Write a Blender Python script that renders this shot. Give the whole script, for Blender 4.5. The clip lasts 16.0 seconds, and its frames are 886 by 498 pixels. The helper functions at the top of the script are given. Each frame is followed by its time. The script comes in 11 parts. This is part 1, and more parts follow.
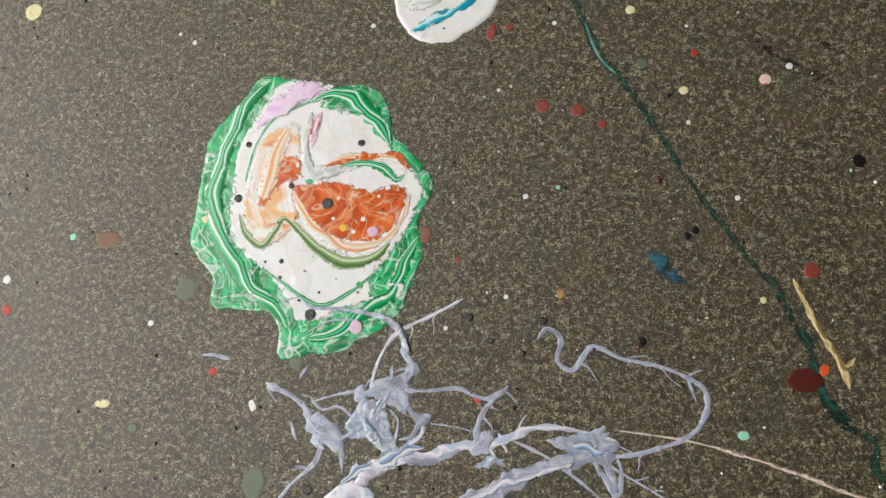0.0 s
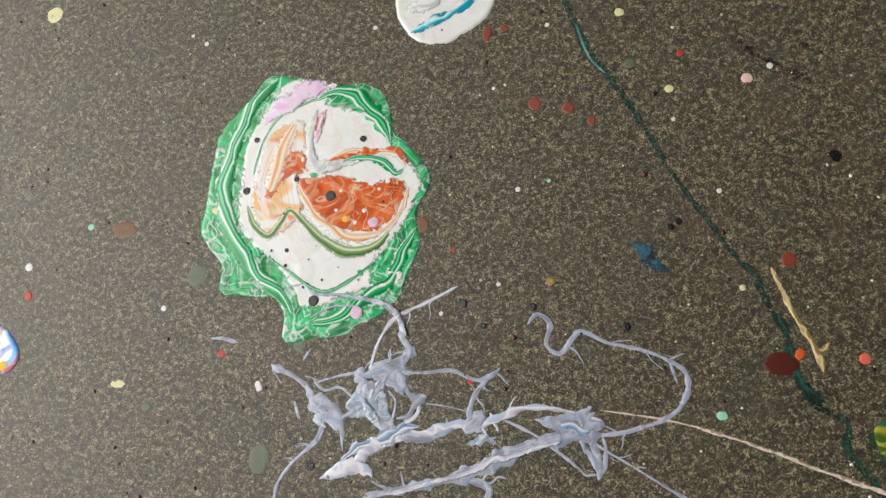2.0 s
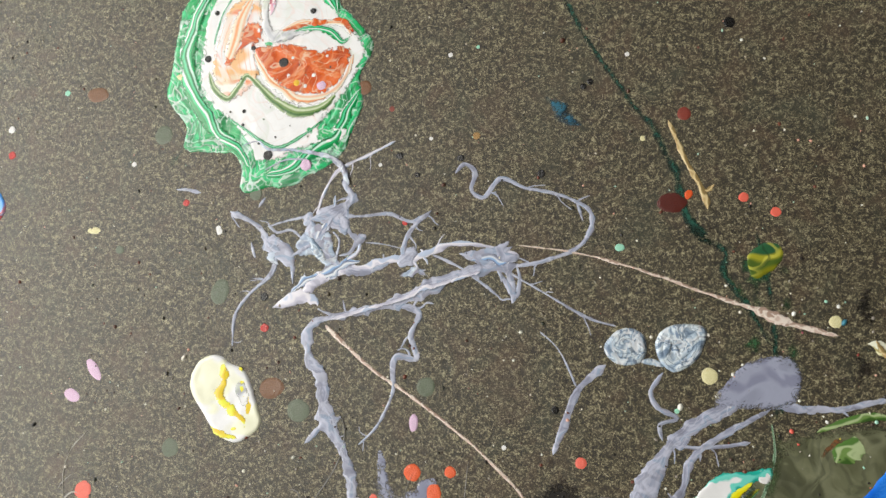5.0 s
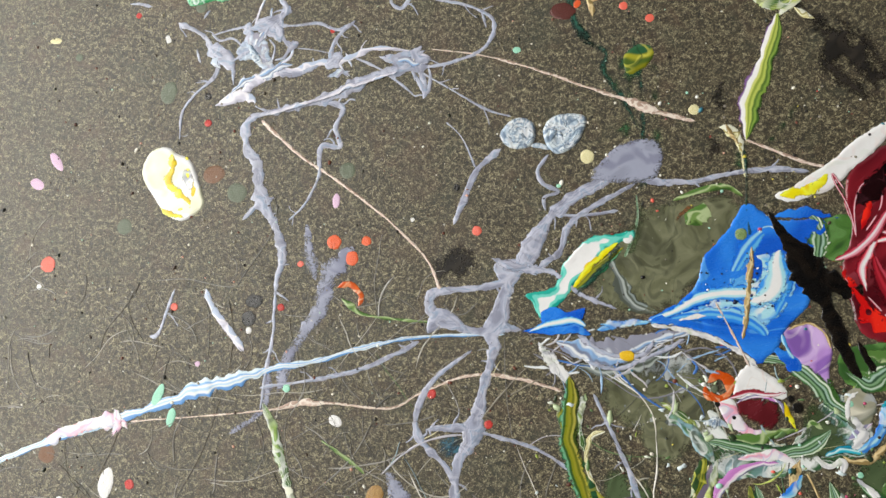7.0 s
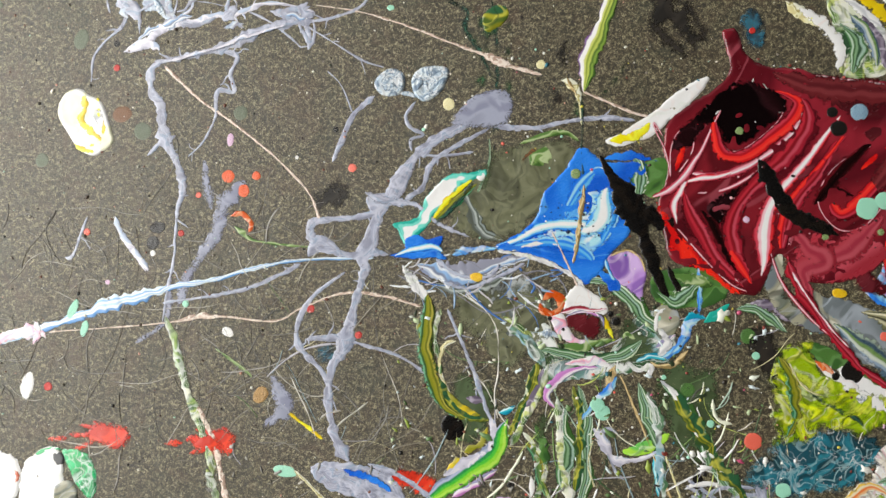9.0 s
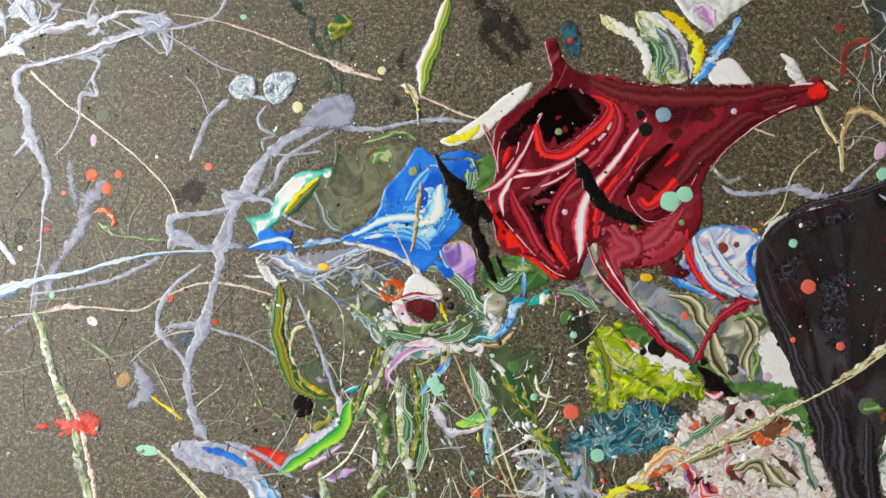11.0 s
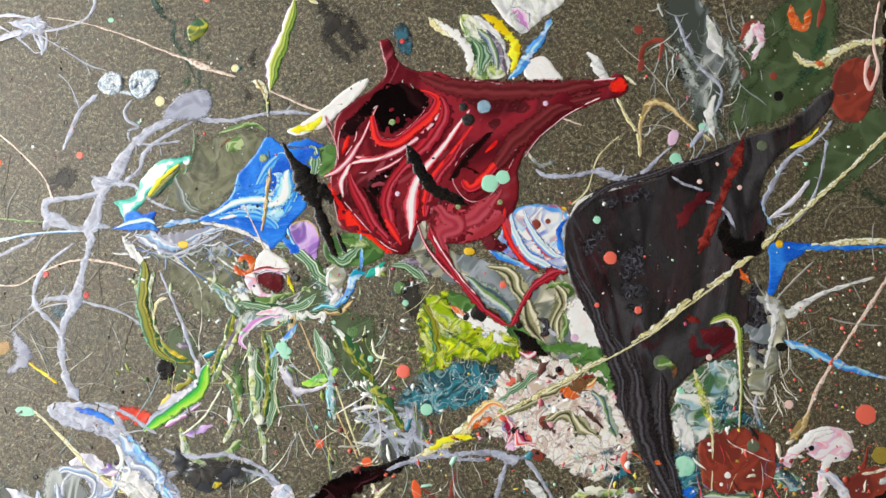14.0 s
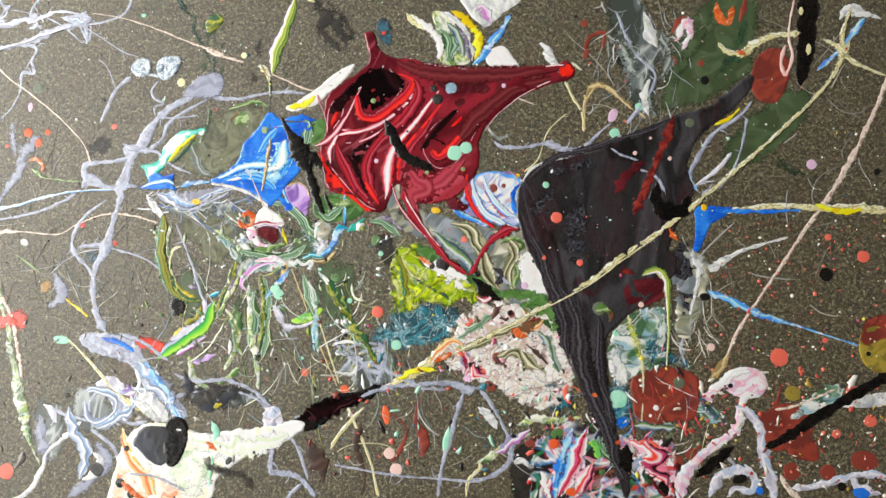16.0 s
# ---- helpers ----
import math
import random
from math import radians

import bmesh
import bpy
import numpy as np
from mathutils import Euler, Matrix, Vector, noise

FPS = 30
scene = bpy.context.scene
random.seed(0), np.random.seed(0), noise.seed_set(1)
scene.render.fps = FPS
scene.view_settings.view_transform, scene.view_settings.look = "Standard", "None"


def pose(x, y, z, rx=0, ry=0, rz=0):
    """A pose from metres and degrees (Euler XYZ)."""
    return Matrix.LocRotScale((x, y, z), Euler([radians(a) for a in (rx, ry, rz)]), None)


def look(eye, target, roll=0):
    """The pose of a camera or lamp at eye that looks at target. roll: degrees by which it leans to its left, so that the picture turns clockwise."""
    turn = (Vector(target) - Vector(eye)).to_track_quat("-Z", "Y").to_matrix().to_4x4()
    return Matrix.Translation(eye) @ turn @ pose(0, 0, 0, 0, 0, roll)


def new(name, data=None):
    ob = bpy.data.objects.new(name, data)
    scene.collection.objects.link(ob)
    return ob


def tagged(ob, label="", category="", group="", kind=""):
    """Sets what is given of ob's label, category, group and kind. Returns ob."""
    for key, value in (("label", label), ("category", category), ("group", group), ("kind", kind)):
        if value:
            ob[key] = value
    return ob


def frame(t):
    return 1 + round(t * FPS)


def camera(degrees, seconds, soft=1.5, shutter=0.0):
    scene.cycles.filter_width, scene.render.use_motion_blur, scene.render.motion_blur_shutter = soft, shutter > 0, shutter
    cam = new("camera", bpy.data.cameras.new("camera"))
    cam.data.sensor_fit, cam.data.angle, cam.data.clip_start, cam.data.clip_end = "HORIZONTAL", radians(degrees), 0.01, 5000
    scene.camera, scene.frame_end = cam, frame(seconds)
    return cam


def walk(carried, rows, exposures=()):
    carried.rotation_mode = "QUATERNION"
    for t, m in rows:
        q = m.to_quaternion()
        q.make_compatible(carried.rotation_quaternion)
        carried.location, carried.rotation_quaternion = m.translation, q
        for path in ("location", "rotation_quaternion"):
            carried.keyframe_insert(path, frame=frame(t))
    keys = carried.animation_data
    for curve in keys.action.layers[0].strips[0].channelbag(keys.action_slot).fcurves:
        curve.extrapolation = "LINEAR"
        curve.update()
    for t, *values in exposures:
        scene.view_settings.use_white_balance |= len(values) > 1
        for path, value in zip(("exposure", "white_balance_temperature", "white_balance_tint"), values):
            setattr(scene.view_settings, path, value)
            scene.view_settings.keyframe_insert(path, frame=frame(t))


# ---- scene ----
cam = camera(63.5, 16.0)
PATH = [
    (0, (0.069, -0.081, 0.369), (-0.262, 0.317, -1.563), -38.2),
    (0.5, (0.075, -0.087, 0.373), (-0.267, 0.307, -1.558), -39.2),
    (1, (0.078, -0.095, 0.377), (-0.277, 0.305, -1.551), -39.8),
    (1.5, (0.079, -0.092, 0.383), (-0.282, 0.303, -1.544), -40.6),
    (2, (0.081, -0.092, 0.386), (-0.282, 0.313, -1.538), -40.0),
    (2.5, (0.084, -0.098, 0.388), (-0.287, 0.313, -1.535), -40.0),
    (3, (0.086, -0.107, 0.389), (-0.283, 0.293, -1.536), -40.5),
    (5.5, (0.138, -0.176, 0.43), (-0.184, 0.05, -1.531), -52.1),
    (6, (0.151, -0.2, 0.441), (-0.149, -0.015, -1.527), -55.2),
    (6.5, (0.165, -0.239, 0.449), (-0.131, -0.053, -1.52), -54.3),
    (7, (0.182, -0.27, 0.462), (-0.105, -0.096, -1.509), -55.0),
    (7.5, (0.205, -0.277, 0.477), (-0.078, -0.176, -1.5), -66.3),
    (8, (0.227, -0.288, 0.49), (-0.046, -0.203, -1.489), -68.4),
    (8.5, (0.246, -0.288, 0.506), (-0.003, -0.229, -1.478), -72.2),
    (9, (0.266, -0.288, 0.52), (0.048, -0.222, -1.467), -68.4),
    (11.5, (0.383, -0.282, 0.562), (0.288, -0.223, -1.435), -54.1),
    (12, (0.405, -0.277, 0.565), (0.327, -0.213, -1.433), -46.6),
    (12.5, (0.425, -0.276, 0.571), (0.362, -0.209, -1.427), -39.5),
    (13, (0.446, -0.28, 0.581), (0.384, -0.217, -1.417), -40.7),
    (13.5, (0.464, -0.287, 0.597), (0.403, -0.231, -1.401), -43.7),
    (14, (0.485, -0.297, 0.619), (0.412, -0.237, -1.378), -46.9),
    (14.5, (0.51, -0.302, 0.647), (0.41, -0.235, -1.35), -52.4),
    (15, (0.531, -0.317, 0.675), (0.406, -0.233, -1.319), -52.9),
    (15.5, (0.548, -0.343, 0.697), (0.399, -0.232, -1.294), -49.1),
    (16, (0.559, -0.363, 0.716), (0.383, -0.236, -1.272), -49.4),
]
walk(cam, [(t, look(eye, target, roll)) for t, eye, target, roll in PATH],
     exposures=((0, -0.25), (3, -0.23), (6, 0.07), (9, 0.21), (12, 0.37), (16, 0.61)))

# ---- light: a tall studio window to one side, the sky behind it, an added fill lamp ----
world = bpy.data.worlds.new("world")
scene.world = world
world.use_nodes = True
wn = world.node_tree
sky = wn.nodes.new("ShaderNodeTexSky")
sky.sky_type, sky.sun_disc, sky.sun_elevation, sky.sun_rotation = "NISHITA", False, radians(40), radians(-90)
wn.links.new(sky.outputs[0], wn.nodes["Background"].inputs[0])
wn.nodes["Background"].inputs[1].default_value = 0.05


def side_light(name, where, target, wide, high, watts, tint):
    lamp = bpy.data.lights.new(name, "AREA")
    lamp.shape, lamp.size, lamp.size_y, lamp.energy, lamp.color = "RECTANGLE", wide, high, watts, tint
    ob = new(name, lamp)
    ob.matrix_world = look(where, target)
    return ob


side_light("side_light", (-1.5, -0.15, 1.3), (0.25, -0.2, 0), 2.4, 1.45, 87, (1.0, 0.98, 0.925))
# added fill lamp that lifts the far side; no window is known there
side_light("side_light", (0.6, 2.1, 1.6), (0.4, -0.2, 0), 2.2, 1.2, 4, (1.0, 0.98, 0.95))


# ---- materials ----
def lin(hexa):
    """Linear colour of a six-digit sRGB hex text, no whiter than white paint."""
    out = []
    for k in (0, 2, 4):
        c = int(hexa[k:k + 2], 16) / 255
        out.append(min(c / 12.92 if c <= 0.04045 else ((c + 0.055) / 1.055) ** 2.4, 0.76))
    return (*out, 1)


class Nodes:
    """A small writer of node trees."""

    def __init__(self, name):
        self.mat = bpy.data.materials.new(name)
        self.mat.use_nodes = True
        self.tree = self.mat.node_tree
        self.bsdf = self.tree.nodes["Principled BSDF"]

    def add(self, kind, **inputs):
        node = self.tree.nodes.new(kind)
        for key, value in inputs.items():
            self.put(node, key.replace("_", " "), value)
        return node

    def put(self, node, key, value):
        socket = node.inputs[int(key[1:])] if key[0] == "i" and key[1:].isdigit() else node.inputs[key]
        if isinstance(value, bpy.types.NodeSocket):
            self.tree.links.new(value, socket)
        else:
            socket.default_value = value

    def math(self, op, a, b=0.0, c=0.0):
        node = self.tree.nodes.new("ShaderNodeMath")
        node.operation = op
        for k, v in enumerate((a, b, c)):
            self.put(node, "i%d" % k, v)
        return node.outputs[0]

    def ramp(self, fac, stops, mode="LINEAR"):
        node = self.tree.nodes.new("ShaderNodeValToRGB")
        node.color_ramp.interpolation = mode
        els = node.color_ramp.elements
        while len(els) < len(stops):
            els.new(0.5)
        for el, (at, col) in zip(els, stops):
            el.position = at
        for el, (at, col) in zip(els, stops):
            el.color = lin(col) if isinstance(col, str) else col
        self.put(node, "i0", fac)
        return node.outputs[0]

    def mix(self, fac, a, b, blend="MIX"):
        node = self.tree.nodes.new("ShaderNodeMix")
        node.data_type, node.blend_type = "RGBA", blend
        for k, v in ((0, fac), (6, a), (7, b)):
            self.put(node, "i%d" % k, v)
        return node.outputs[2]

    def noise(self, scale, detail=2.0, distortion=0.0, vector=None, rough=0.5):
        node = self.add("ShaderNodeTexNoise", Scale=scale, Detail=detail, Distortion=distortion, Roughness=rough)
        if vector is not None:
            self.put(node, "Vector", vector)
        return node.outputs[0]

    def fluid(self, co, scale, reach):
        """The place pushed about by a slow noise, so that bands drawn on it curl like poured paint."""
        push = self.add("ShaderNodeTexNoise", Scale=scale, Detail=1.0, Vector=co).outputs[1]
        node = self.tree.nodes.new("ShaderNodeVectorMath")
        node.operation = "MULTIPLY_ADD"
        self.put(node, "i0", push)
        self.put(node, "i1", (2 * reach,) * 3)
        self.put(node, "i2", co)
        return node.outputs[0]

    def coord(self):
        return self.tree.nodes.new("ShaderNodeTexCoord").outputs["Object"]

    def attribute(self, name):
        node = self.tree.nodes.new("ShaderNodeAttribute")
        node.attribute_name = name
        return node.outputs["Fac"]


def paint(name, colours, scale=60, swirl=2.0, noise_part=1.0, rim_mm=0.0, across=0.0, repeat=1.0, gloss=0.3, relief=0.25, thin=0.0, grit=0.0, hard=0.0, stretch=None, veins=(), feather=0.0, rings=()):
    """Poured acrylic: bands of the colours that follow the edge of the pool (rim_mm a band), the run of a strand (across) and a swirling noise. thin: how far it lets the board show; grit: dry, crumbly speckle."""
    n = Nodes(name)
    co = n.coord()
    if stretch:
        mp = n.add("ShaderNodeMapping", Vector=co, Rotation=(0, 0, radians(stretch[0])))
        mp = n.add("ShaderNodeMapping", Vector=mp.outputs[0], Scale=(1, stretch[1], 1))
        co = mp.outputs[0]
    co = n.fluid(co, scale * 0.55, 0.34 * swirl / scale)
    co = n.fluid(co, scale * 1.7, 0.07 * swirl / scale)
    warp = n.noise(scale, 1.2, 0.35 * swirl, co, 0.4)
    v = n.math("MULTIPLY_ADD", n.math("SUBTRACT", warp, 0.5), noise_part * 2.2, 0.12 if rim_mm else 0.5)
    if rim_mm:
        v = n.math("MULTIPLY_ADD", n.attribute("rim"), 1 / rim_mm, v)
    if across:
        v = n.math("MULTIPLY_ADD", n.attribute("across"), across, v)
    if repeat != 1 or rim_mm:
        v = n.math("PINGPONG", n.math("MULTIPLY", v, repeat), 1.0)
    k = len(colours)
    stops, step = [], 1 / k
    for i, col in enumerate(colours):
        soft = step * (0.5 - 0.42 * hard)
        a, b = i * step, (i + 1) * step
        if i == 0:
            stops.append((0, col))
        else:
            stops.append((min(a + soft * 0.5, 1), col))
        if i < k - 1:
            stops.append((b - soft * 0.5, col))
    col = n.ramp(v, stops)
    for tint, gap, width, wobble, amount in rings:
        f = n.math("FRACT", n.math("DIVIDE", n.math("ADD", n.attribute("rim"), n.math("MULTIPLY", n.noise(48, 1.6, 0.5, co, 0.5), wobble)), gap))
        f = n.ramp(f, [(0.0, (0, 0, 0, 1)), (width * 0.4, (1, 1, 1, 1)), (width * 0.7, (1, 1, 1, 1)), (width, (0, 0, 0, 1))])
        where = n.ramp(n.noise(55, 1.5, 0.4, co), [(0.4, (0.1, 0.1, 0.1, 1)), (0.55, (1, 1, 1, 1))])
        col = n.mix(n.math("MULTIPLY", n.math("MULTIPLY", f, where), amount), col, lin(tint))
    for tint, size, width, amount in veins:
        f = n.noise(size, 1.5, 0.6, co, 0.5)
        f = n.ramp(n.math("ABSOLUTE", n.math("SUBTRACT", f, 0.5)), [(0.0, (1, 1, 1, 1)), (width * 0.5, (1, 1, 1, 1)), (width, (0, 0, 0, 1))])
        where = n.ramp(n.noise(size * 0.9 + 7, 1.5, 0.4, co), [(0.42, (0.15, 0.15, 0.15, 1)), (0.58, (1, 1, 1, 1))])
        col = n.mix(n.math("MULTIPLY", n.math("MULTIPLY", f, where), amount), col, lin(tint))
    fine = n.noise(420, 3, 0.6, co, 0.6)
    col = n.mix(n.math("MULTIPLY", fine, 0.2), col, n.mix(1.0, col, (0.55, 0.55, 0.55, 1), "MULTIPLY"))
    bump_h = n.math("ADD", n.math("MULTIPLY", warp, 1.6), n.math("MULTIPLY", fine, 0.16))
    if grit:
        g = n.noise(900, 3, 0, co, 0.7)
        crumbs = n.ramp(g, [(0.5 - 0.12 * grit, (0, 0, 0, 1)), (0.62, (1, 1, 1, 1))])
        col = n.mix(n.math("MULTIPLY", crumbs, 0.55 * grit), col, lin("4a4236"))
        bump_h = n.math("ADD", bump_h, n.math("MULTIPLY", g, 1.5 * grit))
    n.put(n.bsdf, "Base Color", col)
    n.put(n.bsdf, "Roughness", n.math("MULTIPLY_ADD", fine, 0.25, gloss - 0.1))
    n.put(n.bsdf, "Specular IOR Level", 0.45)
    bump = n.add("ShaderNodeBump", Strength=relief, Distance=0.0012, Height=bump_h)
    n.put(n.bsdf, "Normal", bump.outputs[0])
    if feather and not thin:
        rag = n.noise(230, 2.2, 1.0, co, 0.55)
        a = n.math("DIVIDE", n.attribute("rim"), n.math("MAXIMUM", n.attribute("blend"), 0.05))
        a = n.math("ADD", a, n.math("MULTIPLY", n.math("SUBTRACT", rag, 0.5), 2.4))
        n.put(n.bsdf, "Alpha", n.ramp(a, [(0.12, (0, 0, 0, 1)), (0.5, (1, 1, 1, 1))]))
    if thin:
        rag = n.noise(650, 3, 0.3, co, 0.65)
        big = n.noise(80, 2.5, 0.6, co, 0.6)
        edge = n.math("MULTIPLY", n.math("MINIMUM", n.attribute("rim"), 10.0), 0.03)
        a = n.math("ADD", n.math("ADD", n.math("MULTIPLY", rag, 0.45), n.math("MULTIPLY", big, 0.35)), edge)
        level = 0.36 + 0.24 * thin
        n.put(n.bsdf, "Alpha", n.ramp(a, [(level - 0.06, (0, 0, 0, 1)), (level + 0.09, (1, 1, 1, 1))]))
    return n.mat


def felt(name):
    """Grey-brown needle felt: fine grains, pale and dark, in soft cloudy patches."""
    n = Nodes(name)
    co = n.coord()
    grain = n.noise(1150, 3, 0.5, co, 0.7)
    mid = n.noise(330, 3, 0.6, co, 0.65)
    cells = n.add("ShaderNodeTexVoronoi", Scale=1150, Vector=n.fluid(co, 700, 0.0005))
    sand = n.add("ShaderNodeSeparateColor", Color=cells.outputs["Color"]).outputs[0]
    cloud = n.noise(14, 3, 0.5, co)
    tone = n.math("ADD", n.math("MULTIPLY", grain, 0.56), n.math("MULTIPLY", mid, 0.44))
    tone = n.math("MULTIPLY_ADD", n.math("SUBTRACT", sand, 0.5), 0.09, tone)
    col = n.ramp(tone, [(0.39, "0a0805"), (0.47, "2d261b"), (0.53, "585039"), (0.625, "bcb490")])
    col = n.mix(n.math("MULTIPLY", cloud, 0.45), col, lin("3e3a2d"))
    rusty = n.ramp(n.noise(38, 3, 0.8, co, 0.6), [(0.52, (0, 0, 0, 1)), (0.72, (1, 1, 1, 1))])
    col = n.mix(n.math("MULTIPLY", rusty, 0.4), col, lin("564032"))
    mossy = n.ramp(n.noise(31, 3, 0.8, n.add("ShaderNodeMapping", Vector=co, Location=(3, 1, 0)).outputs[0], 0.6), [(0.52, (0, 0, 0, 1)), (0.72, (1, 1, 1, 1))])
    col = n.mix(n.math("MULTIPLY", mossy, 0.35), col, lin("3c4436"))
    n.put(n.bsdf, "Base Color", col)
    n.put(n.bsdf, "Roughness", 0.42)
    n.put(n.bsdf, "Specular IOR Level", 0.5)
    n.put(n.bsdf, "Sheen Weight", 0.35)
    n.put(n.bsdf, "Sheen Roughness", 0.4)
    bump = n.add("ShaderNodeBump", Strength=0.55, Distance=0.0012, Height=tone)
    n.put(n.bsdf, "Normal", bump.outputs[0])
    return n.mat


def fibres_mat(name):
    n = Nodes(name)
    r = n.tree.nodes.new("ShaderNodeNewGeometry").outputs["Random Per Island"]
    n.put(n.bsdf, "Base Color", n.ramp(r, [(0, "332d20"), (0.4, "5e5643"), (0.8, "857a60"), (1, "bcb294")]))
    n.put(n.bsdf, "Roughness", 0.6)
    return n.mat


def specks_mat(name, colours):
    n = Nodes(name)
    r = n.tree.nodes.new("ShaderNodeNewGeometry").outputs["Random Per Island"]
    k = len(colours)
    n.put(n.bsdf, "Base Color", n.ramp(r, [(i / k, c) for i, c in enumerate(colours)], "CONSTANT"))
    n.put(n.bsdf, "Roughness", 0.35)
    return n.mat


FELT = felt("felt")
FIBRE = fibres_mat("felt_fibre")
PLASTER = paint("plaster", ["a8a39a", "b2ada4"], scale=8, relief=0.05, gloss=0.7)
GREEN = paint("green_marbled", ["0f8444", "18a85c", "2cc078", "128c4c"], scale=45, swirl=2.2, noise_part=1.0, gloss=0.28, veins=(("d8f2e4", 60, 0.03, 0.8), ("0c5a34", 50, 0.04, 0.7), ("eaf8f0", 120, 0.03, 0.6)), feather=0.7, rings=(("b8e8d0", 3.2, 0.3, 6.0, 0.7), ("0c6034", 2.3, 0.35, 7.0, 0.6)))
WHITE = paint("white_pour", ["f4f1ee", "fbfaf8", "efe9e7", "fbfaf8"], scale=30, swirl=1.2, veins=(("cfd6cc", 30, 0.03, 0.5), ("e6c8c0", 45, 0.03, 0.4)), feather=0.5, rings=(("d8cfc8", 6.0, 0.12, 9.0, 0.5),))
LILAC = paint("lilac_white", ["d5a8d8", "e6c8e8", "f2e6f4"], scale=50, swirl=2, feather=0.6)
PEACH = paint("peach_swirl", ["f5e6da", "f3cdb0", "f0b480", "f7efe8"], scale=30, swirl=1.4, noise_part=1.1, veins=(("d86a2a", 40, 0.05, 0.8), ("faf6f2", 50, 0.05, 0.8)), feather=0.6, rings=(("e08a4a", 3.5, 0.2, 8.0, 0.6),))
ORANGE = paint("burnt_orange", ["b0440f", "cc5a1e", "d8672c", "c04e16"], scale=45, swirl=2.0, noise_part=0.9, gloss=0.26, relief=0.15, veins=(("8a3408", 40, 0.04, 0.5), ("eca070", 70, 0.035, 0.8), ("f2d0b4", 110, 0.03, 0.6)), feather=0.6)
OLIVE = paint("olive_green", ["3c5a26", "6d8a4a", "a9b98a", "54783a"], scale=70, swirl=2, across=0.3, feather=0.6)
EMERALD = paint("emerald_streak", ["1f9a58", "57c48a", "e6f4ea", "2aa864"], scale=70, swirl=2, across=0.5, feather=0.6)
GREY_SWIRL = paint("grey_swirl", ["d4d3d4", "e8e6e8", "c0c2c6", "efedec"], scale=40, swirl=1.4, across=0.4, veins=(("8a8c96", 50, 0.06, 0.85), ("a8b890", 60, 0.04, 0.6), ("fafafa", 70, 0.05, 0.8)), feather=0.6)
LAV = paint("lavender_grey", ["858899", "989db0", "aeb1c2", "92a0b6", "a2a4b4"], scale=90, swirl=1.4, across=0.35, gloss=0.34, relief=0.35, veins=(("6c6c78", 60, 0.04, 0.5), ("c4c6d4", 80, 0.05, 0.7)), feather=0.35, rings=(("cccedc", 1.8, 0.3, 3.0, 0.35), ("6e7080", 2.3, 0.3, 3.5, 0.3)))
LAVPALE = paint("pale_lavender", ["a9a8b8", "c6c4d2", "dedbe4", "b0bcd2"], scale=80, swirl=2, across=0.4, feather=0.6)
LAVTHIN = paint("thin_grey_film", ["82859a", "989caf", "8c90a2"], scale=60, thin=0.2, gloss=0.4)
# dark veins and rings paint the shaded creases between folds into the colour
BLUEGREY = paint("blue_grey_folds", ["6f8297", "a8bacb", "d3dde6", "8194ac"], scale=120, swirl=4, veins=(("46566a", 130, 0.05, 0.85), ("e4ecf2", 110, 0.05, 0.8)), rings=(("4c5c70", 2.2, 0.25, 5.0, 0.8),))
TEALWHITE = paint("teal_white", ["1fa090", "6ccabc", "f4f6f2", "f8f8f4", "f6f6f0"], rim_mm=11, scale=50, swirl=1.5, noise_part=0.6, hard=0.4, feather=0.6)
TEAL = paint("teal_blue", ["0e8aa8", "33b3c8", "bfe6ea", "0e7f9c"], scale=60, swirl=2, across=0.4, feather=0.6)
YELLOW = paint("yellow", ["e8d414", "f2e43a", "d9bc10"], scale=60, across=0.2, feather=0.6)
YWHITE = paint("yellow_white_edge", ["f4f2e6", "f7f5ee", "efe9c8"], scale=40)
CREAM = paint("cream_cord", ["cfc590", "e6dfb8", "a79c5e", "efe9cf"], scale=150, swirl=2, across=0.5, feather=0.3)
TAN = paint("tan_cord", ["b49a6a", "d6c294", "8f7a4e"], scale=120, across=0.5, feather=0.3)
PINKWIRE = paint("pinkish_cord", ["cbb4a6", "e6d6ca", "a88f80"], scale=300, swirl=1, across=0.4, feather=0.25)
DKGREEN = paint("dark_green_drip", ["1c3028", "22443a", "2a5648", "1c382e"], scale=120, swirl=1.5, across=0.5, gloss=0.4, thin=0.2)
DKGREEN_THIN = paint("dark_green_stain", ["2c4a34", "385a3c", "2a4030"], scale=60, thin=0.65)
DKTEAL = paint("dark_teal_dry", ["16303a", "1f4c60", "2d6a80"], scale=150, thin=0.35, grit=0.8)
BLACK = paint("black_gloss", ["0b0a0a", "16120f", "0d0c0c"], scale=60, gloss=0.25, relief=0.3)
BLACKDRY = paint("black_smear", ["1f1c18", "2a251f", "191612"], scale=60, thin=0.5, gloss=0.5)
BULL = paint("black_charcoal_flow", ["2a2829", "343234", "3e3c3f", "272526", "302729", "2f2d2f"], scale=14, swirl=1.6, noise_part=1.0, gloss=0.26, relief=0.3, stretch=(-10, 0.3), veins=(("4c4a52", 22, 0.02, 0.5), ("3a141c", 24, 0.04, 0.6), ("0e0c0d", 30, 0.05, 0.7)))
BULLGREY = paint("charcoal_ripple", ["1c191c", "38383e", "242226", "505058", "201d21"], scale=190, swirl=1.6, noise_part=1.4, gloss=0.24, relief=0.6, thin=0.5)
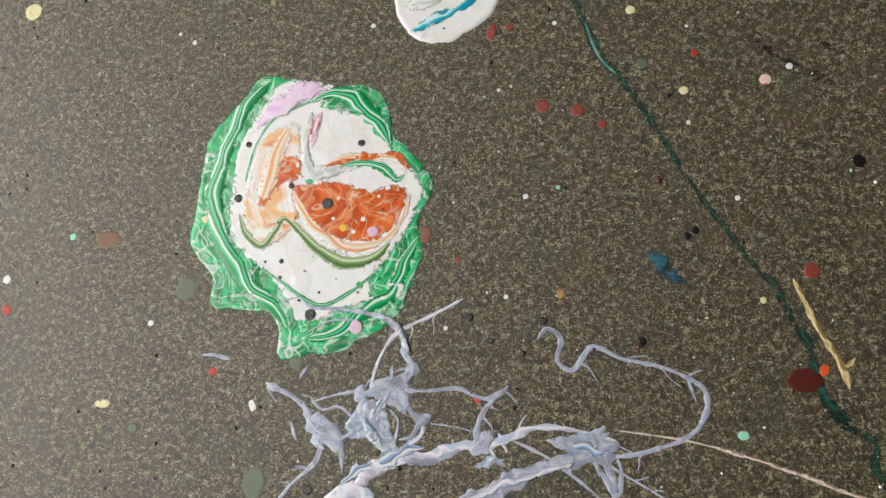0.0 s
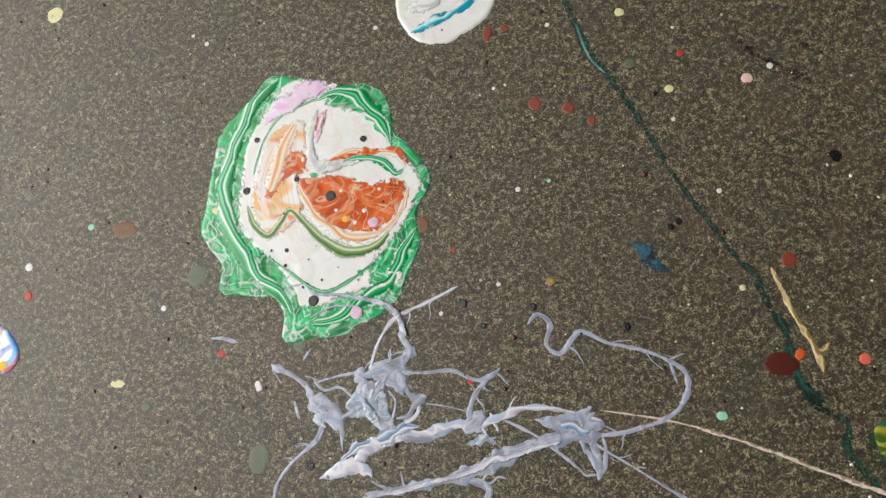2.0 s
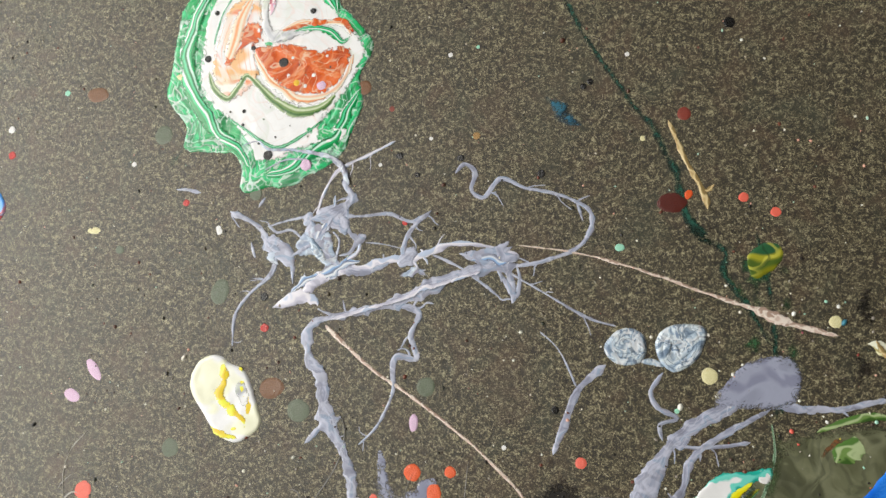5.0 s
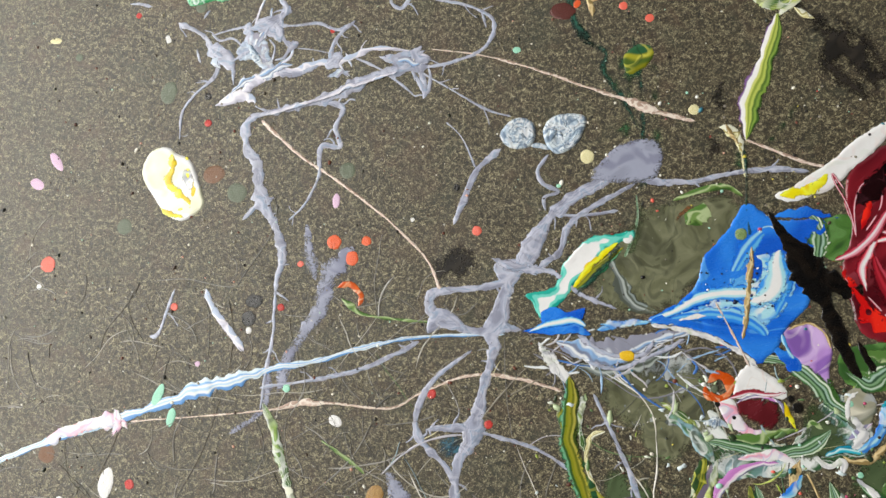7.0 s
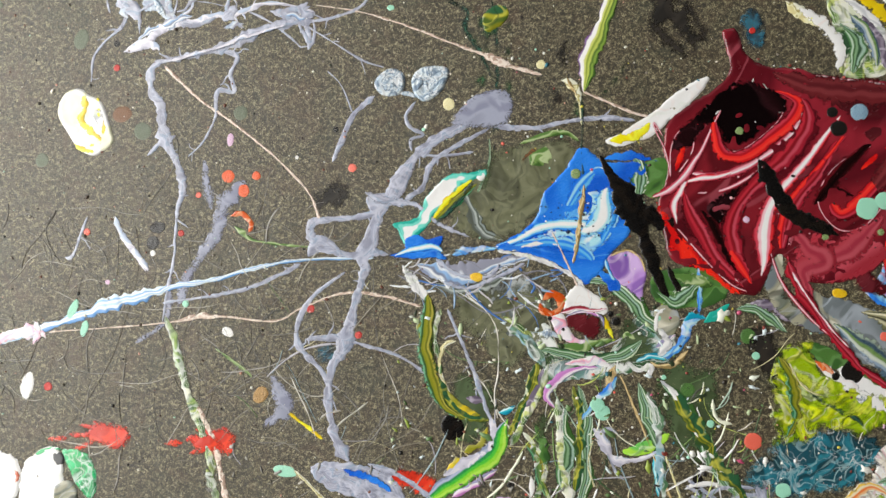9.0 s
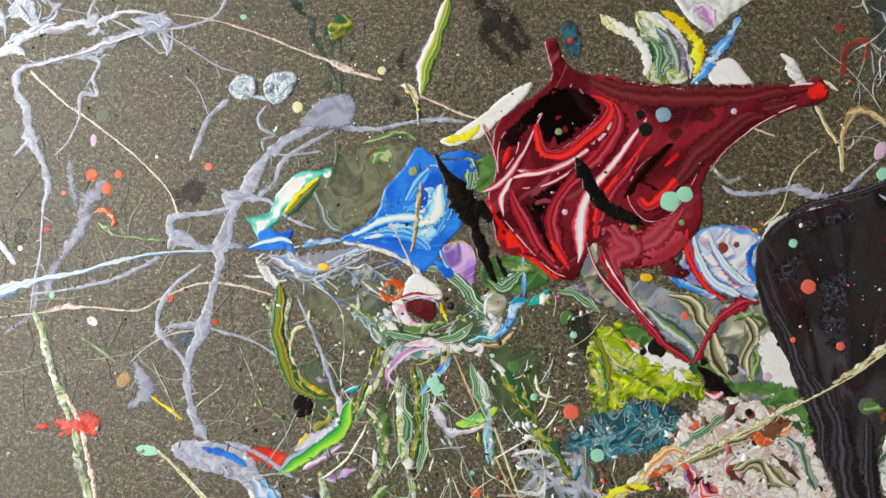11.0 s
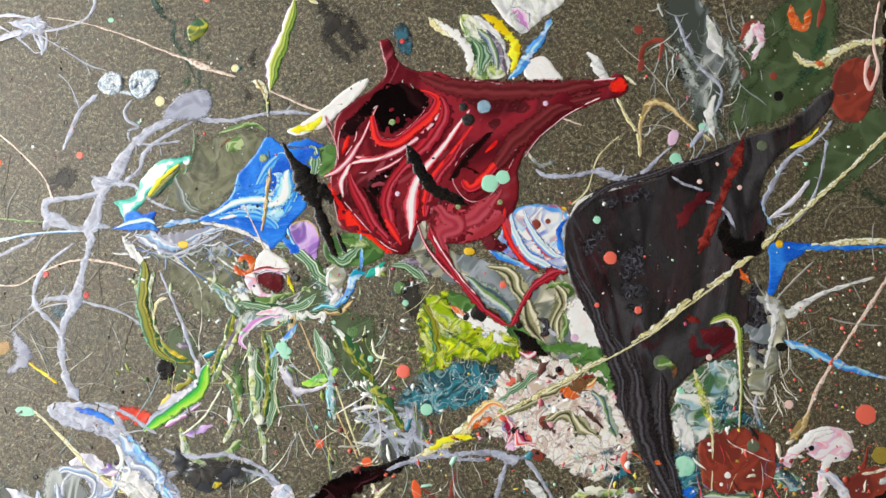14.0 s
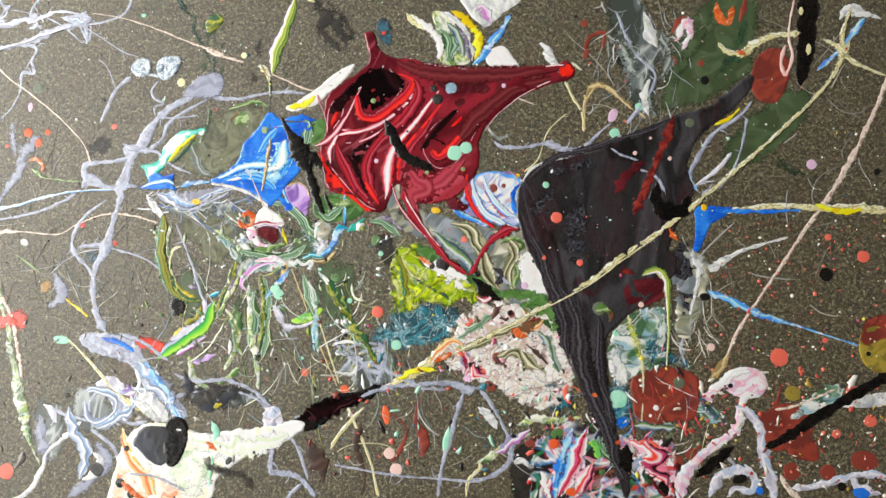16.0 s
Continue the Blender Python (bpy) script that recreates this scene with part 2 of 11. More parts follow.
RED = paint("maroon_marble", ["4a1016", "601820", "781c26", "58121c", "86222e", "4a1018"], scale=11, swirl=1.2, noise_part=0.9, gloss=0.2, relief=0.15, stretch=(40, 0.3), veins=(("2a080d", 14, 0.04, 0.6), ("a04a56", 20, 0.022, 0.6)))
MAROON = paint("maroon", ["46141a", "56191f", "622026", "4a161c"], scale=14, swirl=1.1, gloss=0.22, relief=0.15, stretch=(40, 0.3), feather=0.9, veins=(("2a060c", 18, 0.04, 0.5), ("7c2e38", 22, 0.03, 0.5)))
ROSE = paint("rose_red", ["8f2434", "a8323f", "b84a58", "962a36"], scale=14, swirl=1.2, stretch=(40, 0.3), veins=(("d88a98", 22, 0.03, 0.6), ("5c101b", 20, 0.05, 0.6)), gloss=0.28, feather=0.9)
SCARLET = paint("scarlet", ["c41616", "e02a1c", "b01218"], scale=40, swirl=2, gloss=0.22, across=0.2, feather=0.3)
PINKSTREAK = paint("pink_white_streak", ["9c3446", "dc98a6", "f4e2e6", "f2d6dc", "c05a6c", "8a2434"], scale=50, swirl=1.2, across=0.6, noise_part=0.7, gloss=0.26, feather=0.5)
BLACKLAKE = paint("black_lake", ["0a0505", "0e0607", "1c090c", "0a0405"], scale=24, swirl=2, gloss=0.14, relief=0.1, feather=0.5, veins=(("5a3038", 26, 0.015, 0.5),))
BLUE = paint("blue_pour", ["1452bc", "1c66d0", "2c7cde", "1858c4"], scale=22, swirl=1.3, gloss=0.24, relief=0.15, stretch=(60, 0.5), veins=(("5aa4e8", 30, 0.025, 0.6),), feather=0.8)
BLUELIGHT = paint("light_blue_streak", ["2f7cd8", "6cb0ea", "a8d4f2", "4a98e2"], scale=30, swirl=1.2, across=0.4, veins=(("eef6fa", 50, 0.05, 0.9), ("1a56b4", 60, 0.05, 0.7)), feather=0.6)
BLUEWHITE = paint("blue_white_bands", ["a83a44", "4c9ae0", "f4f4f2", "f2f4f6", "f6f6f4"], rim_mm=26, scale=30, swirl=1.5, noise_part=0.5, hard=0.3, veins=(("2a66cc", 45, 0.06, 0.95), ("7ab8ea", 60, 0.06, 0.9), ("b04a54", 55, 0.03, 0.8)), feather=0.4)
WASH = paint("olive_wash", ["56583f", "64664c", "6e7056", "4e503a"], scale=50, swirl=2, gloss=0.5, relief=0.7, thin=0.6, veins=(("7c7e62", 90, 0.06, 0.5), ("33352a", 70, 0.06, 0.5)))
GREENFLAT = paint("moss_green", ["2f5426", "4a7434", "5c8648", "38602c"], scale=60, swirl=2, grit=0.3, feather=0.6)
GREENSWIRL = paint("green_white_swirl", ["2f5434", "4a7450", "6c9070", "3c6240"], scale=30, swirl=1.5, noise_part=1.2, veins=(("dfe8e0", 26, 0.06, 0.95), ("8fb4c4", 34, 0.05, 0.9), ("1c3420", 40, 0.04, 0.8), ("f0f4ee", 60, 0.035, 0.9)), feather=0.9, rings=(("e4ece4", 3.0, 0.25, 6.0, 0.85), ("1f3a24", 3.7, 0.25, 7.0, 0.7)))
GREENSTALK = paint("green_white_stalk", ["3a5c30", "5c8038", "80a050", "4a6c34"], scale=35, swirl=1.2, across=0.4, veins=(("e6ecd0", 30, 0.07, 0.95), ("c8d470", 45, 0.06, 0.85), ("223a20", 60, 0.05, 0.7), ("f0f4e6", 90, 0.05, 0.8)), feather=0.9, rings=(("eaf0d8", 1.5, 0.3, 3.5, 0.85), ("2a4624", 1.9, 0.3, 4.0, 0.7)))
OLIVESTALK = paint("olive_stalk", ["2f4a26", "7a7a1c", "4a6024", "9a982c", "2c5a3a"], scale=35, swirl=1.2, across=0.8, veins=(("d0cc5a", 60, 0.05, 0.8), ("1f3a20", 70, 0.05, 0.8)), feather=0.6)
LIME = paint("lime_green", ["58ac3c", "86d048", "a6d848", "6cbc58"], scale=35, swirl=1.4, across=0.3, veins=(("d4ecc0", 50, 0.05, 0.8), ("3a8434", 60, 0.05, 0.7)), feather=0.7)
YGREEN = paint("yellow_green_daub", ["7c9a12", "b0c414", "ccd820", "94b018"], scale=40, swirl=2.0, noise_part=1.3, relief=0.5, gloss=0.26, thin=0.42, veins=(("3c5a1a", 45, 0.06, 0.85), ("e2e860", 60, 0.04, 0.7), ("f0f2d8", 70, 0.03, 0.6), ("24340f", 80, 0.05, 0.7)))
TEALDAUB = paint("teal_daub", ["123f4a", "1f6a7c", "2c7c8c", "184c5a"], scale=60, swirl=2.0, noise_part=1.5, grit=0.3, thin=0.5, relief=0.5, veins=(("a8c8ca", 80, 0.03, 0.7), ("e0e8e6", 130, 0.025, 0.6)))
CRUST = paint("white_pink_crust", ["d4c8c0", "ece6de", "f4f0ea", "e6dcd0", "f4f0ec", "c8b4ae"], scale=60, swirl=2.2, noise_part=1.3, relief=0.18, thin=0.1, gloss=0.34, veins=(("4a3a32", 50, 0.022, 0.8), ("c07888", 65, 0.03, 0.6), ("b0a070", 80, 0.03, 0.6), ("3c302a", 120, 0.02, 0.7)))
GREYMARBLE = paint("grey_marble", ["5c6450", "8a8a72", "4a564c", "9c9a86", "6c7478"], scale=26, swirl=1.8, noise_part=1.2, veins=(("dcd8c6", 26, 0.05, 0.9), ("33342c", 30, 0.04, 0.8), ("a8b0ba", 44, 0.04, 0.8)), feather=0.9, relief=0.2)
MULTI = paint("many_coloured_mix", ["201a1c", "7a2434", "d8c4c4", "ece4e0", "c87890", "2a2022"], scale=26, swirl=1.4, noise_part=1.5, hard=0.6, relief=0.9, thin=0.1, veins=(("e03a2c", 30, 0.07, 0.95), ("f2ecea", 45, 0.06, 0.95), ("2d7a4a", 36, 0.05, 0.9), ("141012", 28, 0.07, 0.95), ("3a86c0", 50, 0.04, 0.8)))
PURPLE = paint("purple_lilac", ["7450a0", "8e66b4", "b48cd0", "c8aadc", "7c58a4"], scale=38, swirl=2, noise_part=0.9, feather=0.6, relief=0.15, veins=(("e4d4ee", 50, 0.03, 0.6),))
PINKLILAC = paint("pink_lilac_streak", ["b878b8", "e6c0dc", "f2e6ee", "8a86a8"], scale=60, across=0.6, feather=0.6)
PINKWHITE = paint("pink_white_cord", ["f8eef0", "f4dce2", "f0b4c8", "faf4f4"], scale=60, swirl=2, across=0.3, feather=0.6, relief=0.15, veins=(("e06a80", 50, 0.03, 0.6), ("9aa8d0", 60, 0.025, 0.6)))
BRICK = paint("brick_red_matt", ["7c2c20", "8c3626", "6e281e"], scale=50, gloss=0.5, grit=0.2, feather=0.6)
BRICKSTROKE = paint("dark_red_stroke", ["5a1a18", "782622", "8c342c"], scale=120, swirl=2, gloss=0.25, feather=0.6)
SALMON = paint("salmon", ["e0604c", "e87260"], scale=60)
RUST = paint("rust_brown", ["6a4a30", "7a5232"], scale=60, gloss=0.35, thin=0.2)
BROWNRED = paint("brown_red", ["7a3428", "8c4034"], scale=60)
DKRED = paint("dark_red_stain", ["4a1c14", "5c2218"], scale=60, thin=0.25)
REDSPRAY = paint("red_orange_spray", ["d83018", "e84426", "c42a14"], scale=60, thin=0.2, grit=0.2)
MINT = paint("mint_green", ["8fd0b4", "a6dcc4"], scale=60)
CREAMDOT = paint("cream", ["e2dcb0", "d2c890"], scale=60)
WHITEDOT = paint("white_dot", ["f0eee8", "e2e0dc"], scale=60)
GREENDOT = paint("dull_green_drop", ["565c4a", "64705a"], scale=60, gloss=0.35, thin=0.25)
BLACKDOT = paint("black_drop", ["0e0d0c", "181512"], scale=60, gloss=0.25)
ORANGEDOT = paint("orange_drop", ["d85020", "e0642c"], scale=60)
TANDOT = paint("tan_drop", ["b08a50", "8a6a3a"], scale=60)
PINKDOT = paint("pale_pink", ["f0b8b0", "f4ccc4"], scale=60)
LILACDOT = paint("lilac_dot", ["c8a0c0", "e0c8dc"], scale=60)
YELLOWDOT = paint("yellow_dot", ["e8c020", "e0a818"], scale=60)
OCHRE = paint("ochre_olive", ["8a7a2c", "a08c3a", "74682a"], scale=50)
REDDOT = paint("red_dot", ["c03028", "b02c26"], scale=60)
BEAD = paint("blue_bead", ["4a7a9c", "a8c4d4", "2c4c66"], scale=300, gloss=0.15)
GREENWASH = paint("green_wash", ["38462a", "425236", "4c5c3e", "3c4a2e"], scale=40, swirl=1.5, gloss=0.42, relief=0.4, thin=0.7)
GREYTHIN = paint("blue_grey_swirl_film", ["4c5152", "73797a", "a8adac", "5c6464", "3f4540"], scale=40, swirl=2, noise_part=1.3, thin=0.65, stretch=(10, 0.4))
SLATE = paint("slate_dark", ["2c2f36", "3a3e46", "24262b"], scale=40, gloss=0.32)
MINTWASH = paint("pale_green_wash", ["cfe0c4", "e0ead4", "b9d0b0"], scale=40, thin=0.2)
BROWNMATT = paint("brown_matt", ["3f2a22", "4e362c", "35241e"], scale=60, gloss=0.5, feather=0.6)
BULLLINE = paint("charcoal_line", ["2b282c", "3c3a3e", "232023"], scale=80, across=0.5, gloss=0.3, feather=0.6)
DARKCEILING = paint("dark_ceiling", ["2a241e", "352d26"], scale=6, gloss=0.6, stretch=(0, 0.1))
PALEBLUE = paint("pale_blue_pour", ["3f92e2", "6cb2ec", "a4d4f4", "58a2e6"], scale=34, swirl=1.8, noise_part=1.0, gloss=0.24, relief=0.15, veins=(("eef6fa", 40, 0.05, 0.8), ("2a78d4", 50, 0.03, 0.6)), feather=0.6)
PURPLEGREY = paint("purple_grey_band", ["6a6072", "8a8090", "5a5062"], scale=50, across=0.5, veins=(("c0b8c8", 60, 0.05, 0.8),), feather=0.6)
OCHREYELLOW = paint("ochre_yellow", ["b09a1c", "d0b828", "8a8a24"], scale=60, veins=(("e8dc70", 90, 0.05, 0.7), ("5a5a20", 90, 0.05, 0.7)), feather=0.6)
LAVBLUE = paint("lavender_blue_film", ["8f9cb2", "a4b4c8", "9a99a8", "b8c4d4"], scale=70, swirl=1.4, relief=0.8, veins=(("d8e0ea", 110, 0.05, 0.7), ("74788a", 120, 0.05, 0.6)), feather=0.6)
DRIPHIGHLIGHT = paint("pale_teal_highlight", ["4a7a76", "6a9a94"], scale=90, feather=0.4)
STRIPELEAF = paint("green_cream_stripes", ["6a4a7a", "f4f2e8", "f0eedc", "c8cc70", "8a9c40", "b8c460", "5c7a34", "8aa84a", "4a6c30"], scale=40, swirl=0.8, noise_part=0.18, across=0.5, feather=0.5)


def bands(name, colours, wander=0.3, scale=46, gloss=0.2, relief=0.12, **more):
    """Glossy paint whose colours lie side by side along the run of a flow."""
    return paint(name, colours, scale=scale * 0.42, swirl=0.8, noise_part=wander, across=0.5, gloss=gloss, relief=relief, feather=0.5, **more)


REDBAND = bands("maroon_rose_bands", ["4a0c14", "8a1a26", "ac2836", "7c1620", "b84656", "982030", "5a121c"])
WHITEBAND = bands("white_in_red_bands", ["7a1420", "c04050", "e8b4be", "faf0f1", "f6e2e6", "e08a9a", "d02a30", "8a1620"])
SCARBAND = bands("scarlet_bands", ["6a0e16", "c41c22", "ee3a30", "e02a28", "a01822", "b83444", "5a0c14"])
PINKBAND = bands("pink_edge_bands", ["8a1e2c", "b84a5c", "f0d4da", "e09aa8", "a83c4c", "7c1824"])
DARKBAND = bands("black_red_bands", ["5a1018", "1c0607", "0e0405", "2a080b", "6e1620"])
WINGBAND = bands("brown_maroon_bands", ["4e181d", "622024", "742e32", "561c21", "6a282c", "481519"])
ROSEBAND = bands("rose_bands", ["7c1c28", "a03642", "aa424e", "983040", "ae4a56", "8a2632"])
SKYBAND = bands("sky_white_bands", ["0f52bc", "3f92e4", "a8d8f4", "f4fafc", "f0f8fc", "9cd2f4", "3c94e6", "1a68d0"])
AZUREBAND = bands("azure_bands", ["1560c8", "2f86e2", "62b0ee", "2a7cdc", "8cc6f0", "1e6cd2"])
GREENBAND = bands("emerald_white_bands", ["0f8a48", "2cc27c", "dcf2e6", "128c4c", "4ec88e", "0c6a3a", "c0ead2", "1aa45e", "0e8044"], 0.75, 75)
LEAFBAND = bands("leaf_white_bands", ["2c4a30", "4c7a4a", "b4c8b4", "44683e", "7c9e78", "34543a", "9cb8a8", "4a7446", "d4e0cc", "3c602e"], 0.6, 80, 0.28)
LIMEBAND = bands("lime_lavender_bands", ["7c86a0", "a8b0c8", "2c8a4a", "4cb83c", "8ed03c", "b0dc58", "58a838"], 0.2, 50, 0.26)
OLIVEBAND = bands("olive_green_bands", ["2a6a48", "6aa07c", "2f5226", "7c801c", "8c8a2a", "666c20", "a8a048", "3a4a1c"], 0.45, 70, 0.28)
PEACHBAND = bands("peach_white_bands", ["f6efe8", "f2d4bc", "e09a68", "f4dcc8", "ecb898", "f8f2ee"], 0.9, 60, 0.26)
OLIVEWAVE = bands("olive_white_wave", ["f2f0e8", "8aa070", "3f6a34", "6d8a4a", "c4cfae", "86a068", "f0eee4"], 0.25, 60, 0.28)
STEELBAND = bands("charcoal_bands", ["262225", "403d42", "2b272a", "504e54", "272326", "3a373c", "221e21"], 0.6, 60, 0.24)
MARBLEBAND = bands("olive_cream_bands", ["6a6a4a", "bcb898", "3c3a2c", "8f8d6a", "dcd6ba", "54583c", "a8a484"], 0.8, 60, 0.26)
SLATEBAND = bands("blue_grey_green_bands", ["4a6070", "8a9cae", "c0c8bc", "6c8a50", "3c5060", "94a494"], 0.7, 60, 0.26)
MASSBAND = bands("blue_pink_white_bands", ["2a6cc0", "8cc4ec", "f2f0ee", "d8507a", "b02030", "f0a0b0", "f4ecee", "3a8a5c"], 0.5, 70, 0.26)
PINKMASS = bands("pink_red_white_bands", ["8a1c3a", "f0a8bc", "f6ecee", "e84434", "f0c4cc", "b83a62", "1c1214", "e87a90"], 1.0, 80, 0.26)
CREAMBAND = bands("cream_green_bands", ["f2f0e6", "dde6d0", "f8f6ee", "ccd8ba", "f4f2ea"], 0.8, 50, 0.3)
SUNBAND = bands("orange_cream_bands", ["f4e6d4", "eeb484", "e07a3a", "f2d6b4", "e0b840", "f4ead8"], 0.8, 60, 0.3)
TANGLEBAND = bands("lavender_blue_bands", ["7c86a0", "a8b4c8", "dcdfe6", "747e96", "86a8d0", "d0d6de", "8a8c9c"], 0.9, 70, 0.3)
FILMBAND = bands("grey_swirl_bands", ["4a5048", "6c7472", "a4aca8", "50584f", "889290", "444a42"], 0.9, 40, 0.34)
EYEBAND = bands("blue_white_red_bands", ["b83a48", "4c9ae0", "f2f4f4", "a8d4f2", "f6f6f4", "3a7cd0", "e8eef2"], 0.5, 55)
PALESTREAK = bands("pale_blue_white_bands", ["6a9cd4", "dce6ee", "a8c8e4", "ece6ea", "7aa8d8", "c8d8e8"], 0.8, 70, 0.3)

# ---- ways to lay paint ----
def value_noise(x, y, seed=0):
    """Smooth lattice noise in -1..1 on arrays."""
    xi, yi = np.floor(x).astype(np.int64), np.floor(y).astype(np.int64)
    fx, fy = x - xi, y - yi
    fx, fy = fx * fx * (3 - 2 * fx), fy * fy * (3 - 2 * fy)

    def h(a, b):
        k = (a * 374761393 + b * 668265263 + seed * 2147483647) & 0xFFFFFFFF
        k = ((k ^ (k >> 13)) * 1274126177) & 0xFFFFFFFF
        return ((k ^ (k >> 16)) & 0xFFFF) / 32767.5 - 1
    return (h(xi, yi) * (1 - fx) + h(xi + 1, yi) * fx) * (1 - fy) + (h(xi, yi + 1) * (1 - fx) + h(xi + 1, yi + 1) * fx) * fy


def glide(pts, closed, step):
    """Points along a smooth curve (Catmull-Rom) through pts, about step apart."""
    p = np.array(pts, float)
    n = len(p)
    out = []
    for i in range(n if closed else n - 1):
        if closed:
            a, b, c, d = p[i - 1], p[i], p[(i + 1) % n], p[(i + 2) % n]
        else:
            a, b, c, d = p[max(i - 1, 0)], p[i], p[i + 1], p[min(i + 2, n - 1)]
        m = max(2, int(np.hypot(*(c - b)[:2]) / step))
        t = np.arange(m)[:, None] / m
        out.append(0.5 * (2 * b + (c - a) * t + (2 * a - 5 * b + 4 * c - d) * t ** 2 + (3 * b - a - 3 * c + d) * t ** 3))
    if not closed:
        out.append(p[-1:])
    return np.concatenate(out)


SEED = [0]
FLAT = 0.5  # dried paint has sunk to half its wet height


def thing(name, label, x, y, category="paint", group="", kind=""):
    ob = new(name)
    ob.location = (x / 1000, y / 1000, 0)
    ob.empty_display_size = 0.01
    return tagged(ob, label, category, group, kind)


def link(name, verts, faces, mat, parent, label, **values):
    me = bpy.data.meshes.new(name)
    v = np.asarray(verts, float) / 1000
    v[:, 2] *= FLAT
    if parent is not None:
        up = parent
        while up is not None:
            v = v - np.array(up.location)
            up = up.parent
    me.from_pydata(v.tolist(), [], np.asarray(faces).tolist())
    for key, val in values.items():
        at = me.attributes.new(key, "FLOAT", "POINT")
        at.data.foreach_set("value", np.asarray(val, np.float32))
    me.polygons.foreach_set("use_smooth", np.ones(len(me.polygons), bool))
    me.materials.append(mat)
    ob = new(name, me)
    if parent is not None:
        ob.parent = parent
    if label:
        tagged(ob, label)
    return ob


def pool(parent, name, mat, outline, h=1.4, z=0.0, rag=1.0, cell=1.3, relief=0.3, label="", soft=2.2, blend=0.0):
    """A poured pool of paint in millimetres: a smooth outline with a ragged edge, a rounded rim and a wavy top."""
    SEED[0] += 1
    seed = SEED[0]
    edge = glide(outline, True, max(2.0, cell * 1.6))
    lo, hi = edge.min(0) - 3 * cell - rag, edge.max(0) + 3 * cell + rag
    xs, ys = np.arange(lo[0], hi[0], cell), np.arange(lo[1], hi[1], cell)
    X, Y = np.meshgrid(xs, ys, indexing="ij")
    dist, inside = np.full(X.shape, 1e9), np.zeros(X.shape, bool)
    for (ax, ay), (bx, by) in zip(edge, np.roll(edge, -1, 0)):
        dx, dy = bx - ax, by - ay
        t = np.clip(((X - ax) * dx + (Y - ay) * dy) / (dx * dx + dy * dy + 1e-9), 0, 1)
        dist = np.minimum(dist, (X - ax - t * dx) ** 2 + (Y - ay - t * dy) ** 2)
        if dy:
            inside ^= ((ay > Y) != (by > Y)) & (X < (Y - ay) * dx / dy + ax)
    d = np.where(inside, 1, -1) * np.sqrt(dist)
    for _ in range(max(1, int(1.6 / cell))):
        e = np.pad(d, 1, mode="edge")
        d = (4 * d + e[:-2, 1:-1] + e[2:, 1:-1] + e[1:-1, :-2] + e[1:-1, 2:]) / 8
    d = d + rag * (value_noise(X / 9, Y / 9, seed) + 0.6 * value_noise(X / 3.3, Y / 3.3, seed + 7) + 0.3 * value_noise(X / 1.7, Y / 1.7, seed + 8))
    gx, gy = np.gradient(d, cell)
    gl = np.maximum(np.hypot(gx, gy), 0.35)
    out = d <= 0
    move = np.where(out, np.clip(-d / gl, 0, 1.3 * cell), 0)
    PX, PY = X + gx / gl * move, Y + gy / gl * move
    k = np.clip(d / soft, 0, 1)
    wave = value_noise(X / 13 + 2 * value_noise(X / 21, Y / 21, seed + 3), Y / 8, seed + 5) + 0.5 * value_noise(X / 4.2, Y / 4.2, seed + 9)
    Z = z + h * np.sqrt(1 - (1 - k) ** 2) + relief * h * wave * k + 0.18 * h * np.exp(-((d - soft) / soft) ** 2) * k
    keep = ~(out[:-1, :-1] & out[1:, :-1] & out[1:, 1:] & out[:-1, 1:])
    idx = np.arange(X.size).reshape(X.shape)
    quads = np.stack([idx[:-1, :-1], idx[1:, :-1], idx[1:, 1:], idx[:-1, 1:]], -1)[keep]
    used = np.unique(quads)
    re = np.zeros(X.size, int)
    re[used] = np.arange(len(used))
    verts = np.stack([PX.ravel(), PY.ravel(), np.where(out, z, Z).ravel()], -1)[used]
    return link(name, verts, re[quads], mat, parent, label, rim=np.clip(d, 0, None).ravel()[used], across=np.zeros(len(used)), blend=np.full(len(used), blend if blend else 4.5 if z > 0.5 else 0.7))


